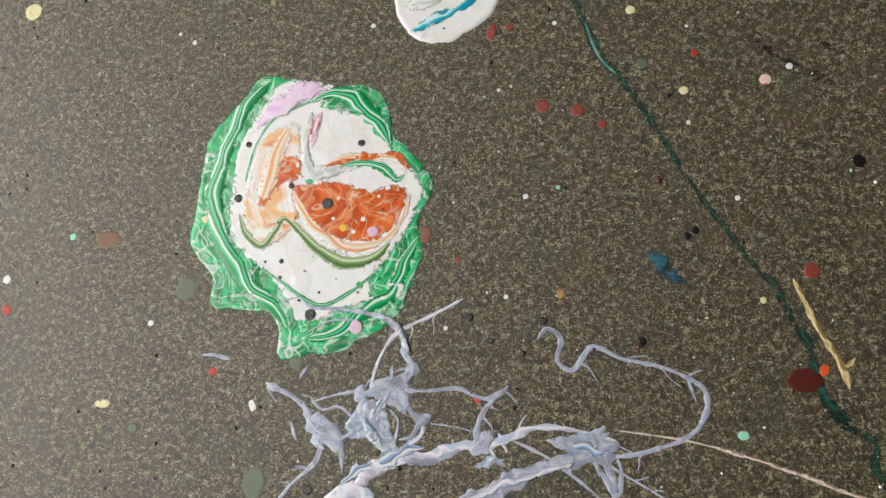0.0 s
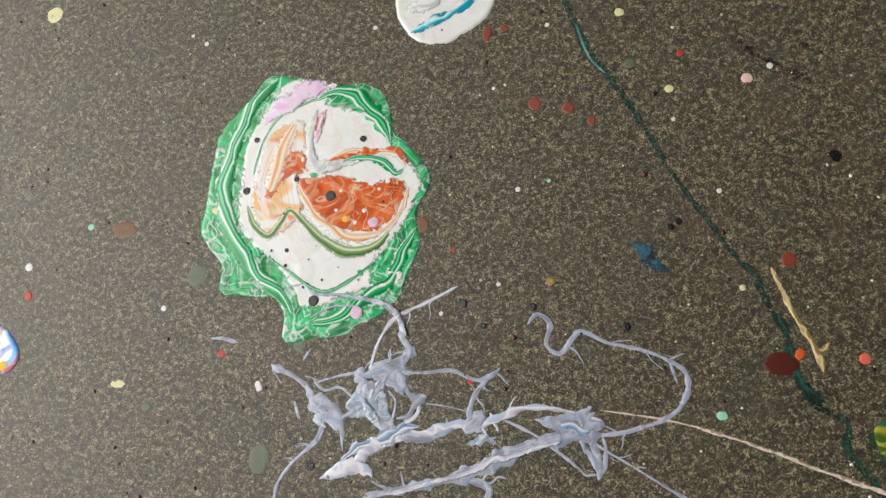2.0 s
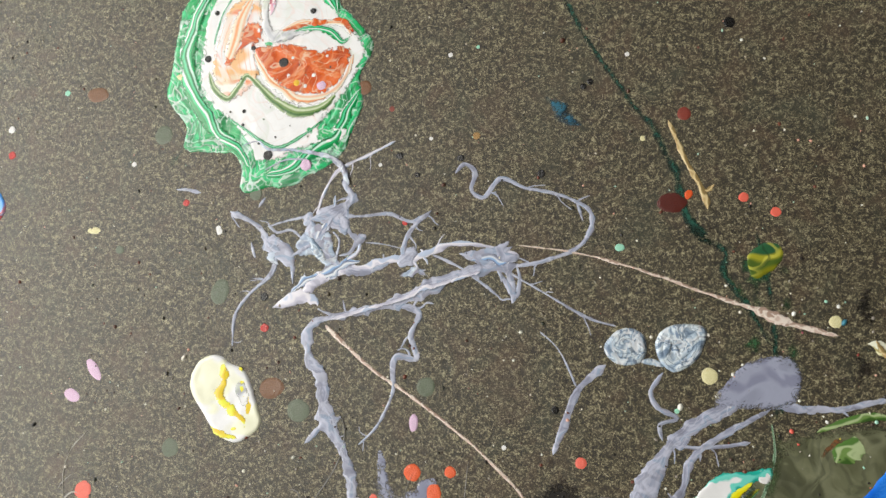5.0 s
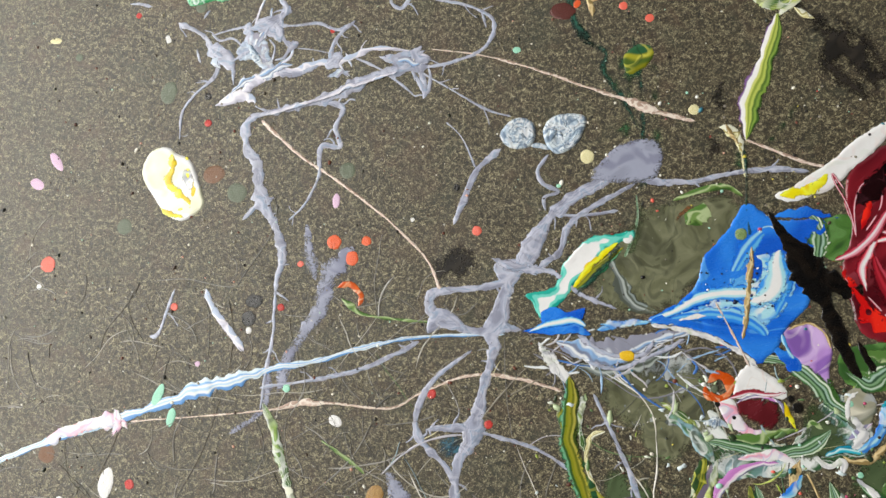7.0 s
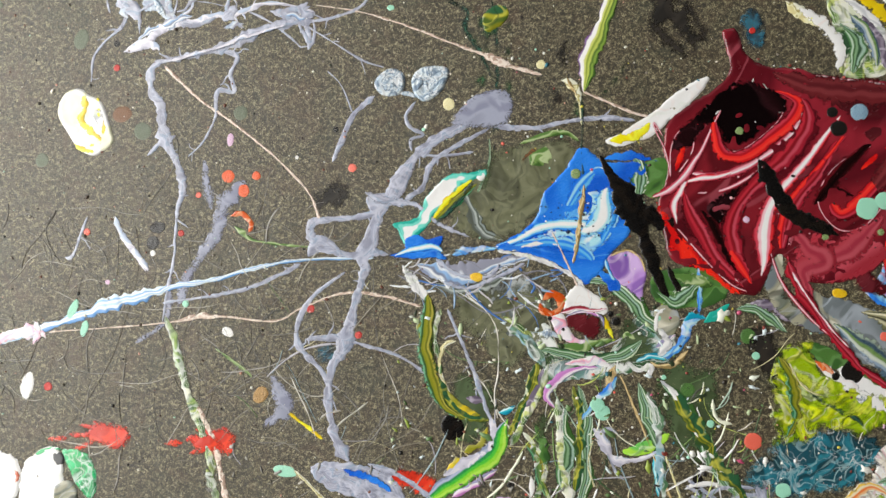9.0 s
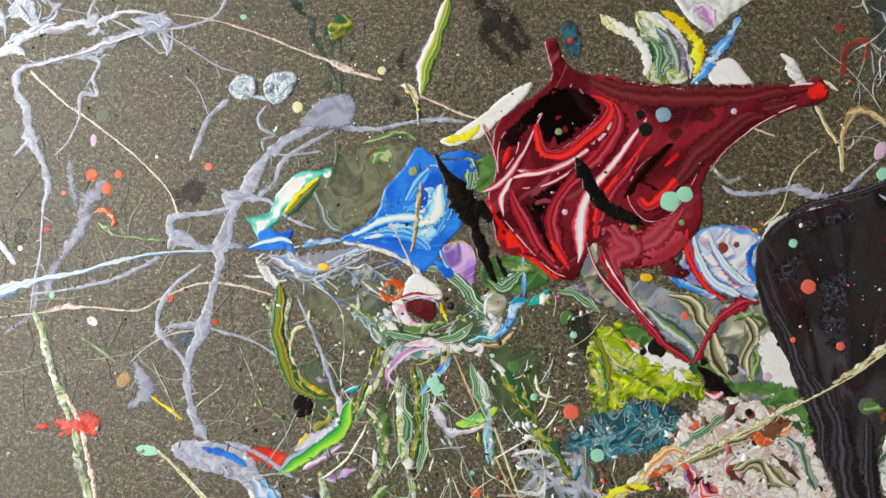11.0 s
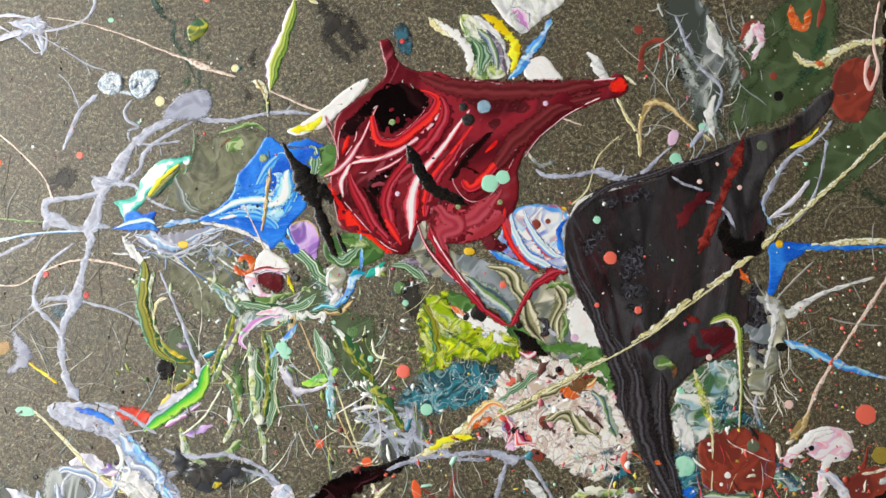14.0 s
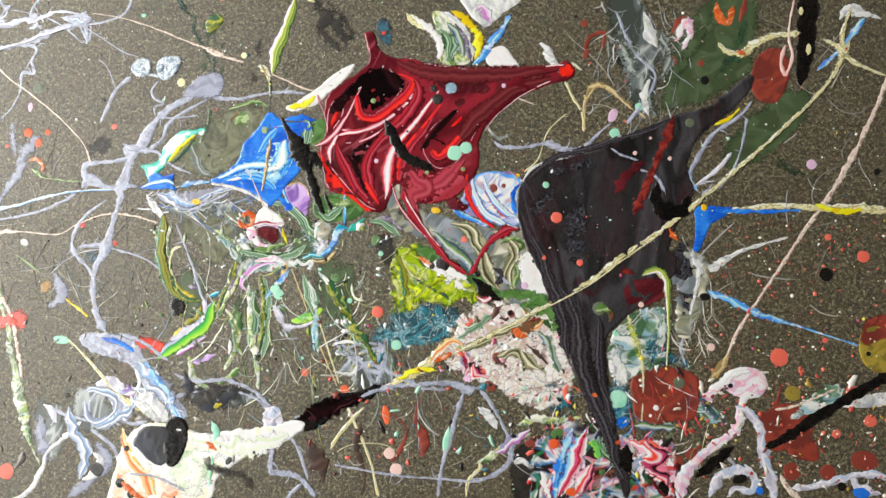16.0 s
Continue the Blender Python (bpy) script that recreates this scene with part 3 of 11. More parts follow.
def strand(parent, name, mat, pts, high=0.8, z=0.0, rough=0.4, step=1.4, label="", sides=8, twigs=0, blend=0.0):
    """A string of paint that lies along pts (x, y, half width, in millimetres), swelling and thinning as it runs."""
    SEED[0] += 1
    seed = SEED[0]
    p = glide(pts, False, step)
    n = len(p)
    r0 = np.maximum(p[:, 2], 0.25)
    s = np.concatenate([[0], np.cumsum(np.hypot(*np.diff(p[:, :2], axis=0).T))])
    wob = value_noise(s / 6, s * 0 + 0.5, seed) * 0.6 + value_noise(s / 2.4, s * 0 + 4.5, seed) * 0.4
    r = r0 * np.exp(1.5 * rough * wob)
    ends = np.minimum(s, s[-1] - s)
    r = r * np.clip((ends + 0.15 * r0) / (2.4 * r0 + 0.01), 0.04, 1) ** 0.75
    t = np.gradient(p[:, :2], axis=0)
    t /= np.maximum(np.hypot(t[:, 0], t[:, 1])[:, None], 1e-6)
    nrm = np.stack([-t[:, 1], t[:, 0]], -1)
    mid = p[:, :2] + nrm * (r0 * rough * 0.7 * value_noise(s / 7, s * 0 + 9.5, seed))[:, None]
    verts, across, rim = [], [], []
    for j in range(sides + 1):
        a = math.pi * j / sides
        c, q = math.cos(a), math.sin(a)
        side = 1 + 0.5 * rough * (value_noise(s / 3, s * 0 + (0.5 if c > 0 else 7.5), seed + 2) + 0.3 * value_noise(s / 1.3, s * 0 + (0.5 if c > 0 else 7.5), seed + 4))
        lift = np.minimum(r * high, 0.5 + 0.16 * r) * q * (1 + 0.14 * rough * value_noise(s / 2.6, s * 0 + j * 0.9, seed + 3))
        verts.append(np.column_stack([mid + nrm * (r * c * side)[:, None], z + lift]))
        across.append(np.full(n, c))
        rim.append(r * (1 - abs(c)))
    verts = np.stack(verts, 1).reshape(-1, 3)
    m = sides + 1
    i, j = np.meshgrid(np.arange(n - 1), np.arange(sides), indexing="ij")
    f = np.stack([i * m + j, (i + 1) * m + j, (i + 1) * m + j + 1, i * m + j + 1], -1).reshape(-1, 4)
    made = link(name, verts, f, mat, parent, label, rim=np.stack(rim, 1).ravel(), across=np.stack(across, 1).ravel(), blend=np.repeat((blend or (0.7 if z > 0.5 else 0.2)) * r0, sides + 1))
    rng = np.random.default_rng(seed)
    for k in range(twigs):
        q = int(rng.integers(1, n - 1))
        turn = math.atan2(t[q, 1], t[q, 0]) + rng.choice((-1, 1)) * rng.uniform(0.4, 1.3)
        x, y, w, away = p[q, 0], p[q, 1], min(0.5 * r0[q], 0.9), rng.uniform(3, 9)
        twig = []
        for u in range(4):
            twig.append((x, y, w * (1 - 0.2 * u)))
            x, y, turn = x + away * 0.5 * math.cos(turn), y + away * 0.5 * math.sin(turn), turn + rng.normal(0, 0.45)
        strand(made, "twig", mat, twig, 0.7, z, 0.5, 1.2)
    return made


DROPS = {}


def drop(x, y, r, mat, label, long=1.0, turn=0.0, z=0.0):
    """A dried drop of paint: a low uneven dome; alike drops share a mesh."""
    SEED[0] += 1
    key = (mat.name, SEED[0] % 4)
    if key not in DROPS:
        bm = bmesh.new()
        rings, segs = (0.0, 0.35, 0.7, 0.92, 1.0), 18
        rows = []
        for k, q in enumerate(rings):
            row = []
            for a in range(segs if q else 1):
                th = 2 * math.pi * a / segs
                w = 1 + 0.13 * noise.noise((math.cos(th) * 1.4 + SEED[0], math.sin(th) * 1.4, 3)) + 0.05 * noise.noise((math.cos(th) * 5, math.sin(th) * 5, SEED[0]))
                row.append(bm.verts.new((q * w * math.cos(th), q * w * math.sin(th), (0.2, 0.22, 0.21, 0.14, 0)[k])))
            rows.append(row)
        for a in range(segs):
            bm.faces.new((rows[0][0], rows[1][a], rows[1][(a + 1) % segs]))
            for k in range(1, 4):
                bm.faces.new((rows[k][a], rows[k + 1][a], rows[k + 1][(a + 1) % segs], rows[k][(a + 1) % segs]))
        me = bpy.data.meshes.new("paint_drop")
        bm.to_mesh(me)
        bm.free()
        me.polygons.foreach_set("use_smooth", np.ones(len(me.polygons), bool))
        me.materials.append(mat)
        at = me.attributes.new("rim", "FLOAT", "POINT")
        at.data.foreach_set("value", np.full(len(me.vertices), 9.0, np.float32))
        DROPS[key] = me
    ob = new("paint_drop", DROPS[key])
    ob.location, ob.rotation_euler = (x / 1000, y / 1000, z / 1000 * FLAT), (0, 0, radians(turn))
    ob.scale = (r * long / 1000, r / 1000, min(r, 2.6) * 0.5 / 1000)
    return tagged(ob, label, "paint drop", "paint drops")


# ---- the room: felt floor, with unseen plain walls and ceiling added round it ----
def box(name, lo, hi, mat, label, category):
    bm = bmesh.new()
    bmesh.ops.create_cube(bm, size=1)
    for v in bm.verts:
        v.co = [lo[k] + (v.co[k] + 0.5) * (hi[k] - lo[k]) for k in range(3)]
    me = bpy.data.meshes.new(name)
    bm.to_mesh(me)
    bm.free()
    me.materials.append(mat)
    return tagged(new(name, me), label, category, kind="structure")


box("floor", (-1.6, -2.6, -0.03), (3, 2.2, 0), FELT, "grey-brown needle felt floor covering, flecked with paint", "floor")
# added overhead and kept dark so that glossy pools mirror nothing white
box("ceiling", (-1.7, -2.7, 2.7), (3.1, 2.3, 2.8), DARKCEILING, "plain unseen ceiling, kept dark for the reflections", "ceiling")
box("wall_east", (3, -2.7, 0), (3.1, 2.3, 2.7), PLASTER, "plain grey plastered wall", "wall")
box("wall_south", (-1.6, -2.7, 0), (3, -2.6, 2.7), PLASTER, "plain grey plastered wall", "wall")


def wall_with_opening(name, axis, at, ends, opening, mat):
    """A wall 0.1 m thick across the axis, with an opening for a lamp (from, to, sill, head)."""
    bm = bmesh.new()
    a, b, sill, head = opening
    for lo, hi, z0, z1 in ((ends[0], a, 0, 2.7), (b, ends[1], 0, 2.7), (a, b, 0, sill), (a, b, head, 2.7)):
        cube = bmesh.ops.create_cube(bm, size=1)["verts"]
        for v in cube:
            u = lo + (v.co[1 - axis] + 0.5) * (hi - lo)
            w = at + (v.co[axis] + 0.5) * 0.1
            v.co = (w, u, z0 + (v.co.z + 0.5) * (z1 - z0)) if axis == 0 else (u, w, z0 + (v.co.z + 0.5) * (z1 - z0))
    me = bpy.data.meshes.new(name)
    bm.to_mesh(me)
    bm.free()
    me.materials.append(mat)
    return tagged(new(name, me), "plain grey plastered wall, unseen, with a wide light opening", "wall", kind="structure")


wall_with_opening("wall_west", 0, -1.65, (-2.7, 2.3), (-1.5, 1.2, 0.5, 2.15), PLASTER)
# unseen wall; its opening is added for the north fill lamp
wall_with_opening("wall_north", 1, 2.2, (-1.6, 3), (-0.55, 1.75, 0.9, 2.3), PLASTER)


def fibres(count, x0, x1, y0, y1):
    """Loose curved hairs of the felt, each a narrow bent ribbon."""
    rng = np.random.default_rng(4)
    c = np.stack([rng.uniform(x0, x1, count), rng.uniform(y0, y1, count)], -1)
    a, bend = rng.uniform(0, 2 * np.pi, count), rng.normal(0, 0.35, count)
    ln, wd = rng.uniform(1.5, 5.0, count), rng.uniform(0.05, 0.11, count)
    rows = []
    for k in range(4):
        q = k / 3 - 0.5
        th = a + bend * q * 2
        p = c + np.stack([np.cos(th), np.sin(th)], -1) * (ln * q)[:, None]
        nn = np.stack([-np.sin(th), np.cos(th)], -1) * wd[:, None]
        zz = 0.06 + 0.3 * (1 - (2 * q) ** 2) * rng.uniform(0.2, 1, count)
        rows += [np.column_stack([p + nn, zz]), np.column_stack([p - nn, zz])]
    verts = np.stack(rows, 1).reshape(-1, 3)
    base = np.arange(count)[:, None] * 8
    f = np.concatenate([np.stack([base + 2 * k, base + 2 * k + 1, base + 2 * k + 3, base + 2 * k + 2], -1) for k in range(3)], 1).reshape(-1, 4)
    ob = link("felt_fibres", verts, f, FIBRE, None, "")
    return tagged(ob, "pale loose hairs of the grey-brown felt floor", "fibres", kind="stuff")


def specks(name, count, region, size, mat, label, seed, rest=0.0):
    """Fine spray: many tiny domes."""
    rng = np.random.default_rng(seed)
    x, y = rng.uniform(region[0], region[1], count), rng.uniform(region[2], region[3], count)
    r = size * rng.lognormal(0, 0.45, count)
    th = np.arange(7) * 2 * np.pi / 7
    el, tu = rng.uniform(0.6, 1, count), rng.uniform(0, 6.3, count)
    lx, ly = np.cos(th)[None] * r[:, None], np.sin(th)[None] * (r * el)[:, None]
    lx, ly = lx * np.cos(tu)[:, None] - ly * np.sin(tu)[:, None], lx * np.sin(tu)[:, None] + ly * np.cos(tu)[:, None]
    low = np.stack([x[:, None] + lx, y[:, None] + ly, np.zeros_like(lx)], -1)
    mid = np.stack([x[:, None] + 0.7 * lx, y[:, None] + 0.7 * ly, np.repeat((0.3 + r * 0.35)[:, None], 7, 1)], -1)
    verts = np.concatenate([low, mid], 1).reshape(-1, 3) + [0, 0, rest]
    base = np.arange(count)[:, None] * 14
    quads = [[*(base + [k, (k + 1) % 7, 7 + (k + 1) % 7, 7 + k]).tolist()] for k in range(7)]
    faces = [f for q in quads for f in q] + (base + np.arange(7, 14)).tolist()
    me_faces = faces
    me = bpy.data.meshes.new(name)
    me.from_pydata((verts / 1000).tolist(), [], me_faces)
    me.polygons.foreach_set("use_smooth", np.ones(len(me.polygons), bool))
    me.materials.append(mat)
    return tagged(new(name, me), label, "paint spray", kind="stuff")


fibres(110000, -330, 1080, -760, 260)
specks("paint_specks", 2600, (-330, 1080, -760, 260), 0.42, specks_mat("speck_pale", ["d8d4c4", "a9c9b6", "e6e2da", "8f8a7a", "d9a58f"]), "fine pale spray of dried paint over the felt", 11)
specks("paint_specks", 700, (-330, 1080, -760, 260), 0.8, specks_mat("speck_dark", ["17150f", "4c2a1c", "23281c", "100f0d", "6b3a28"]), "fine dark spray of dried paint over the felt", 12)


def flecks(name, count, region, size, mat, label, seed, long=2.2):
    """Small ragged smears and splashes, each an uneven raised patch."""
    rng = np.random.default_rng(seed)
    k = 11
    x, y = rng.uniform(region[0], region[1], count), rng.uniform(region[2], region[3], count)
    r = size * rng.lognormal(0, 0.5, count)
    th = np.arange(k) * 2 * np.pi / k
    rad = r[:, None] * (1 + 0.5 * rng.uniform(-1, 1, (count, k)))
    el, tu = rng.uniform(1, long, count), rng.uniform(0, 6.3, count)
    lx, ly = np.cos(th)[None] * rad * el[:, None], np.sin(th)[None] * rad / np.sqrt(el)[:, None]
    lx, ly = lx * np.cos(tu)[:, None] - ly * np.sin(tu)[:, None], lx * np.sin(tu)[:, None] + ly * np.cos(tu)[:, None]
    top = 0.35 + 0.25 * np.minimum(r, 3)
    low = np.stack([x[:, None] + lx, y[:, None] + ly, np.zeros_like(lx)], -1)
    mid = np.stack([x[:, None] + 0.8 * lx, y[:, None] + 0.8 * ly, top[:, None] * rng.uniform(0.7, 1.2, (count, k))], -1)
    cen = np.stack([x, y, top * 1.15], -1)[:, None]
    verts = np.concatenate([low, mid, cen], 1).reshape(-1, 3)
    base = np.arange(count)[:, None] * (2 * k + 1)
    faces = []
    for a in range(k):
        b = (a + 1) % k
        faces += (base + [a, b, k + b, k + a]).tolist() + (base + [k + a, k + b, 2 * k]).tolist()
    me = bpy.data.meshes.new(name)
    me.from_pydata((verts / 1000).tolist(), [], faces)
    me.polygons.foreach_set("use_smooth", np.ones(len(me.polygons), bool))
    me.materials.append(mat)
    return tagged(new(name, me), label, "paint flecks", kind="stuff")


def hairs(name, count, region, length, width, mat, label, seed, aim=None):
    """Fine thrown strings: wandering ribbons with a raised middle."""
    rng = np.random.default_rng(seed)
    n = 14
    p = np.stack([rng.uniform(region[0], region[1], count), rng.uniform(region[2], region[3], count)], -1)
    a = rng.uniform(0, 6.3, count) if aim is None else rng.normal(radians(aim[0]), radians(aim[1]), count)
    turn = rng.normal(0, 0.05, count)
    ln = length * rng.lognormal(0, 0.5, count) / n
    wd = width * rng.lognormal(0, 0.35, count)
    rows = []
    for k in range(n):
        turn = 0.8 * turn + rng.normal(0, 0.06, count)
        a = a + turn
        d = np.stack([np.cos(a), np.sin(a)], -1)
        side = np.stack([-d[:, 1], d[:, 0]], -1) * (wd * min(1, 0.35 + 0.4 * min(k, n - 1 - k)) * rng.uniform(0.7, 1.4, count))[:, None]
        p = p + d * ln[:, None]
        rows += [np.column_stack([p + side, np.full(count, 0.05)]), np.column_stack([p, 0.25 + wd * 0.7]), np.column_stack([p - side, np.full(count, 0.05)])]
    verts = np.stack(rows, 1).reshape(-1, 3)
    base = np.arange(count)[:, None] * (3 * n)
    faces = []
    for k in range(n - 1):
        for j in (0, 1):
            faces += (base + [3 * k + j, 3 * k + j + 1, 3 * k + j + 4, 3 * k + j + 3]).tolist()
    me = bpy.data.meshes.new(name)
    me.from_pydata((verts / 1000).tolist(), [], faces)
    me.polygons.foreach_set("use_smooth", np.ones(len(me.polygons), bool))
    me.materials.append(mat)
    return tagged(new(name, me), label, "paint strings", kind="stuff")


# ---- the paint ----

# green and white splat with an orange heart

spot = thing("paint_splat", "round green splat with white and burnt orange swirls", -66, 14)
pool(spot, "base_layer", GREEN, [(-105, 98), (-87, 95), (-62, 90), (-40, 89), (-28, 75), (-24, 59), (-9, 43), (-1, 30), (-6, 19), (-8, 8), (-5, -8), (-10, -23), (-15, -37), (-21, -46), (-36, -54), (-48, -61), (-62, -63), (-79, -66), (-83, -52), (-87, -43), (-101, -40), (-112, -40), (-124, -38), (-124, -22), (-136, -9), (-140, 2), (-138, 20), (-138, 41), (-134, 61), (-125, 73), (-114, 87)], 1.2, rag=0.9, cell=1.0)
pool(spot, "white_layer", WHITE, [(-93, 93), (-73, 93), (-60, 90), (-67, 79), (-51, 75), (-31, 66), (-25, 52), (-12, 40), (-6, 28), (-12, 8), (-20, -6), (-33, -24), (-19, -22), (-13, -25), (-19, -34), (-37, -36), (-49, -41), (-61, -46), (-74, -46), (-80, -34), (-96, -18), (-111, -6), (-118, 10), (-118, 30), (-117, 51), (-109, 71)], 0.9, 0.8, rag=0.5, cell=1.0)
strand(spot, "lilac_patch", LILAC, [(-61.6, 88.3, 3.1), (-79.1, 86.3, 7.6), (-95.4, 76.3, 5.9), (-106.4, 64.4, 3.1)], z=1.85, high=0.25)
pool(spot, "peach_layer", PEACH, [(-105, 51), (-94, 65), (-81, 67), (-76, 44), (-80, 30), (-76, 11), (-85, -1), (-98, -6), (-107, 6), (-110, 24)], 0.7, 1.5, rag=0.5, cell=1.0)
pool(spot, "orange_pool", ORANGE, [(-81, 30), (-61, 33), (-51, 33), (-38, 28), (-22, 31), (-14, 27), (-17, 14), (-24, 2), (-36, -3), (-52, -1), (-67, 7), (-76, 19)], 0.8, 1.6, rag=0.5, cell=0.9)
strand(spot, "orange_streak", ORANGE, [(-64.6, 41.1, 1.3), (-52.3, 44.9, 2.0), (-36.1, 46.4, 2.6), (-23.3, 47.9, 2.9), (-14.8, 39.6, 1.9)], z=1.85, high=0.3)
strand(spot, "grey_swirl", GREY_SWIRL, [(-73.1, 75.8, 3.1), (-75.4, 62.1, 2.7), (-76.2, 51.9, 2.7), (-70.0, 38.5, 3.7), (-55.2, 39.0, 2.6), (-42.3, 42.5, 1.3)], z=1.95, high=0.3)
strand(spot, "pink_streak", PINKSTREAK, [(-69.6, 74.0, 3.8), (-72.0, 62.0, 2.7), (-73.1, 55.3, 1.0)], z=2, high=0.25)
pool(spot, "green_patch", GREEN, [(-33, -25), (-22, -23), (-19, -30), (-21, -39), (-30, -41), (-35, -33)], 0.6, 1.4, rag=1.0, cell=1.0)
strand(spot, "green_flow", GREENBAND, [(-100.2, 93.8, 2.1), (-115.3, 77.2, 4.9), (-124.3, 52.5, 5.6), (-127.6, 25.2, 6.2), (-121.6, 0.3, 6.1), (-107.5, -20.2, 5.3), (-87.9, -36.7, 3.9), (-74.1, -52.1, 2.6)], z=1.4, high=0.12, rough=0.15)
strand(spot, "green_flow", GREENBAND, [(-74.8, 79.2, 1.0), (-60.9, 85.5, 4.1), (-44.1, 77.7, 6.1), (-30.6, 61.9, 4.7), (-25.7, 51.2, 1.7)], z=1.9, high=0.12, rough=0.15)
strand(spot, "green_flow", GREENBAND, [(-7.7, 1.3, 1.6), (-14.5, -12.0, 3.9), (-20.6, -28.5, 5.4), (-33.1, -38.6, 5.1), (-48.8, -50.4, 4.5), (-66.9, -55.8, 2.6)], z=1.5, high=0.12, rough=0.15)
strand(spot, "inner_line", GREENBAND, [(-64.3, 83.4, 0.3), (-80.2, 78.6, 1.0), (-95.9, 70.5, 1.0), (-105.9, 54.1, 0.7), (-110.0, 32.3, 0.7)], z=2, high=0.15, rough=0.15)
strand(spot, "inner_line", GREENBAND, [(-95.3, -17.3, 0.5), (-84.0, -23.9, 1.0), (-69.1, -33.6, 1.6), (-56.8, -36.6, 1.6), (-42.3, -28.3, 1.1), (-30.6, -18.9, 0.6)], z=2, high=0.15, rough=0.15)
strand(spot, "peach_flow", PEACHBAND, [(-84.6, 68.4, 1.4), (-91.9, 50.2, 5.5), (-96.1, 32.2, 6.1), (-99.1, 16.3, 3.4)], z=2.05, high=0.12, rough=0.15)
strand(spot, "peach_ring", PEACHBAND, [(-80.8, 30.4, 1.4), (-74.0, 16.3, 3.4), (-62.2, 2.6, 4.0), (-46.1, -4.1, 3.9), (-29.4, -0.5, 3.6), (-18.4, 11.4, 2.9), (-13.6, 25.0, 1.6)], z=2, high=0.12, rough=0.15)
pool(spot, "orange_patch", ORANGE, [(-94, 42), (-88, 48), (-81, 50), (-76, 44), (-77, 33), (-85, 30), (-92, 24), (-99, 16), (-102, 22), (-97, 32)], 0.3, 2.1, rag=0.8, cell=0.8, blend=7)
strand(spot, "olive_wave", OLIVEWAVE, [(-111.6, 14.5, 1.0), (-106.5, 2.2, 2.4), (-96.7, -4.6, 3.0), (-88.8, 4.1, 2.7), (-84.2, 11.1, 2.4), (-74.5, 3.5, 3.0), (-63.1, -6.6, 4.0), (-48.8, -12.5, 5.2), (-33.6, -10.6, 4.2), (-22.6, -0.5, 2.3)], z=2.1, high=0.12, rough=0.15)
strand(spot, "pale_wing", PINKWHITE, [(-72.1, 51.8, 1.0), (-71.2, 64.5, 3.1), (-67.1, 74.6, 2.4)], z=2.2, high=0.12, rough=0.15)
strand(spot, "green_swirl", GREENBAND, [(-55.1, 40.9, 0.7), (-43.1, 43.2, 2.3), (-30.8, 40.7, 3.0), (-21.7, 33.6, 2.0), (-16.8, 37.1, 0.7)], z=2.3, high=0.15, rough=0.15)
strand(spot, "orange_arc", PEACHBAND, [(-65.8, 41.0, 0.7), (-53.9, 46.9, 2.0), (-36.4, 46.7, 2.3), (-22.5, 45.1, 2.3), (-15.8, 37.1, 1.3)], z=2.2, high=0.12, rough=0.15)
strand(spot, "lavender_string", LAVBLUE, [(-82.7, -35.9, 0.5), (-72.6, -33.0, 0.7), (-65.3, -37.8, 1.0), (-49.9, -38.4, 1.0), (-33.0, -40.5, 1.3), (-19.4, -44.6, 1.6), (-13.0, -52.7, 1.9), (-9.9, -60.8, 1.6)], z=2.4, high=0.4, rough=0.3)
strand(spot, "lavender_string", LAV, [(-66.3, -51.9, 0.5), (-52.7, -45.0, 0.6), (-37.6, -44.5, 0.6)], z=2.2, high=0.3, rough=0.3)
strand(spot, "green_tail", DKGREEN_THIN, [(-122.8, -36.4, 3.3), (-129.9, -47.5, 3.9), (-134.2, -53.9, 1.9)], high=0.15)
# pinholes in the splat, their darkness put on as black drops
drop(-60, 20, 3.3, BLACKDOT, "small black pit in the green splat", z=2.2)
drop(-113, 23, 2.4, BLACKDOT, "small black pit in the green splat", z=2.2)
drop(-65, -42, 3.1, BLACKDOT, "small black pit in the green splat", z=2.2)
drop(-110, 55, 1.7, BLACKDOT, "small black pit in the green splat", z=2.2)
drop(-85, 78, 1.7, BLACKDOT, "small black pit in the green splat", z=2.2)
drop(-43, 55, 2.0, BLACKDOT, "small black pit in the green splat", z=2.2)
drop(-82, 30, 1.7, BLACKDOT, "small black pit in the green splat", z=2.2)
drop(-84, -13, 1.3, BLACKDOT, "small black pit in the green splat", z=2.2)
drop(-84, -22, 1.0, BLACKDOT, "small black pit in the green splat", z=2.2)
drop(-79, 11, 0.7, BLACKDOT, "small black pit in the green splat", z=2.2)
drop(-43, 73, 1.0, BLACKDOT, "small black pit in the green splat", z=2.2)
drop(-33, 4, 3.2, LILACDOT, "lilac drop on the orange heart", z=2.3)
drop(-39, -48, 3.7, LILACDOT, "lilac drop on the orange heart", z=2.3)
drop(-26, 29, 1.6, WHITEDOT, "tiny white drop on the orange heart", z=2.3)
drop(-39, 11, 1.3, WHITEDOT, "tiny white drop on the orange heart", z=2.3)
drop(-56, 11, 1.3, WHITEDOT, "tiny white drop on the orange heart", z=2.3)
drop(-44, 4, 1.3, WHITEDOT, "tiny white drop on the orange heart", z=2.3)
drop(-31, 24, 1.0, WHITEDOT, "tiny white drop on the orange heart", z=2.3)
drop(-54, 23, 1.0, WHITEDOT, "tiny white drop on the orange heart", z=2.3)
drop(-50, 6, 2.2, YELLOWDOT, "tiny yellow drop on the orange heart", z=2.3)
drop(-130, 11, 2.4, CREAMDOT, "cream drop on the green splat", 1.9, 5, z=1.3)
drop(-124, 16, 2.4, CREAMDOT, "cream drop on the green splat", z=1.3)
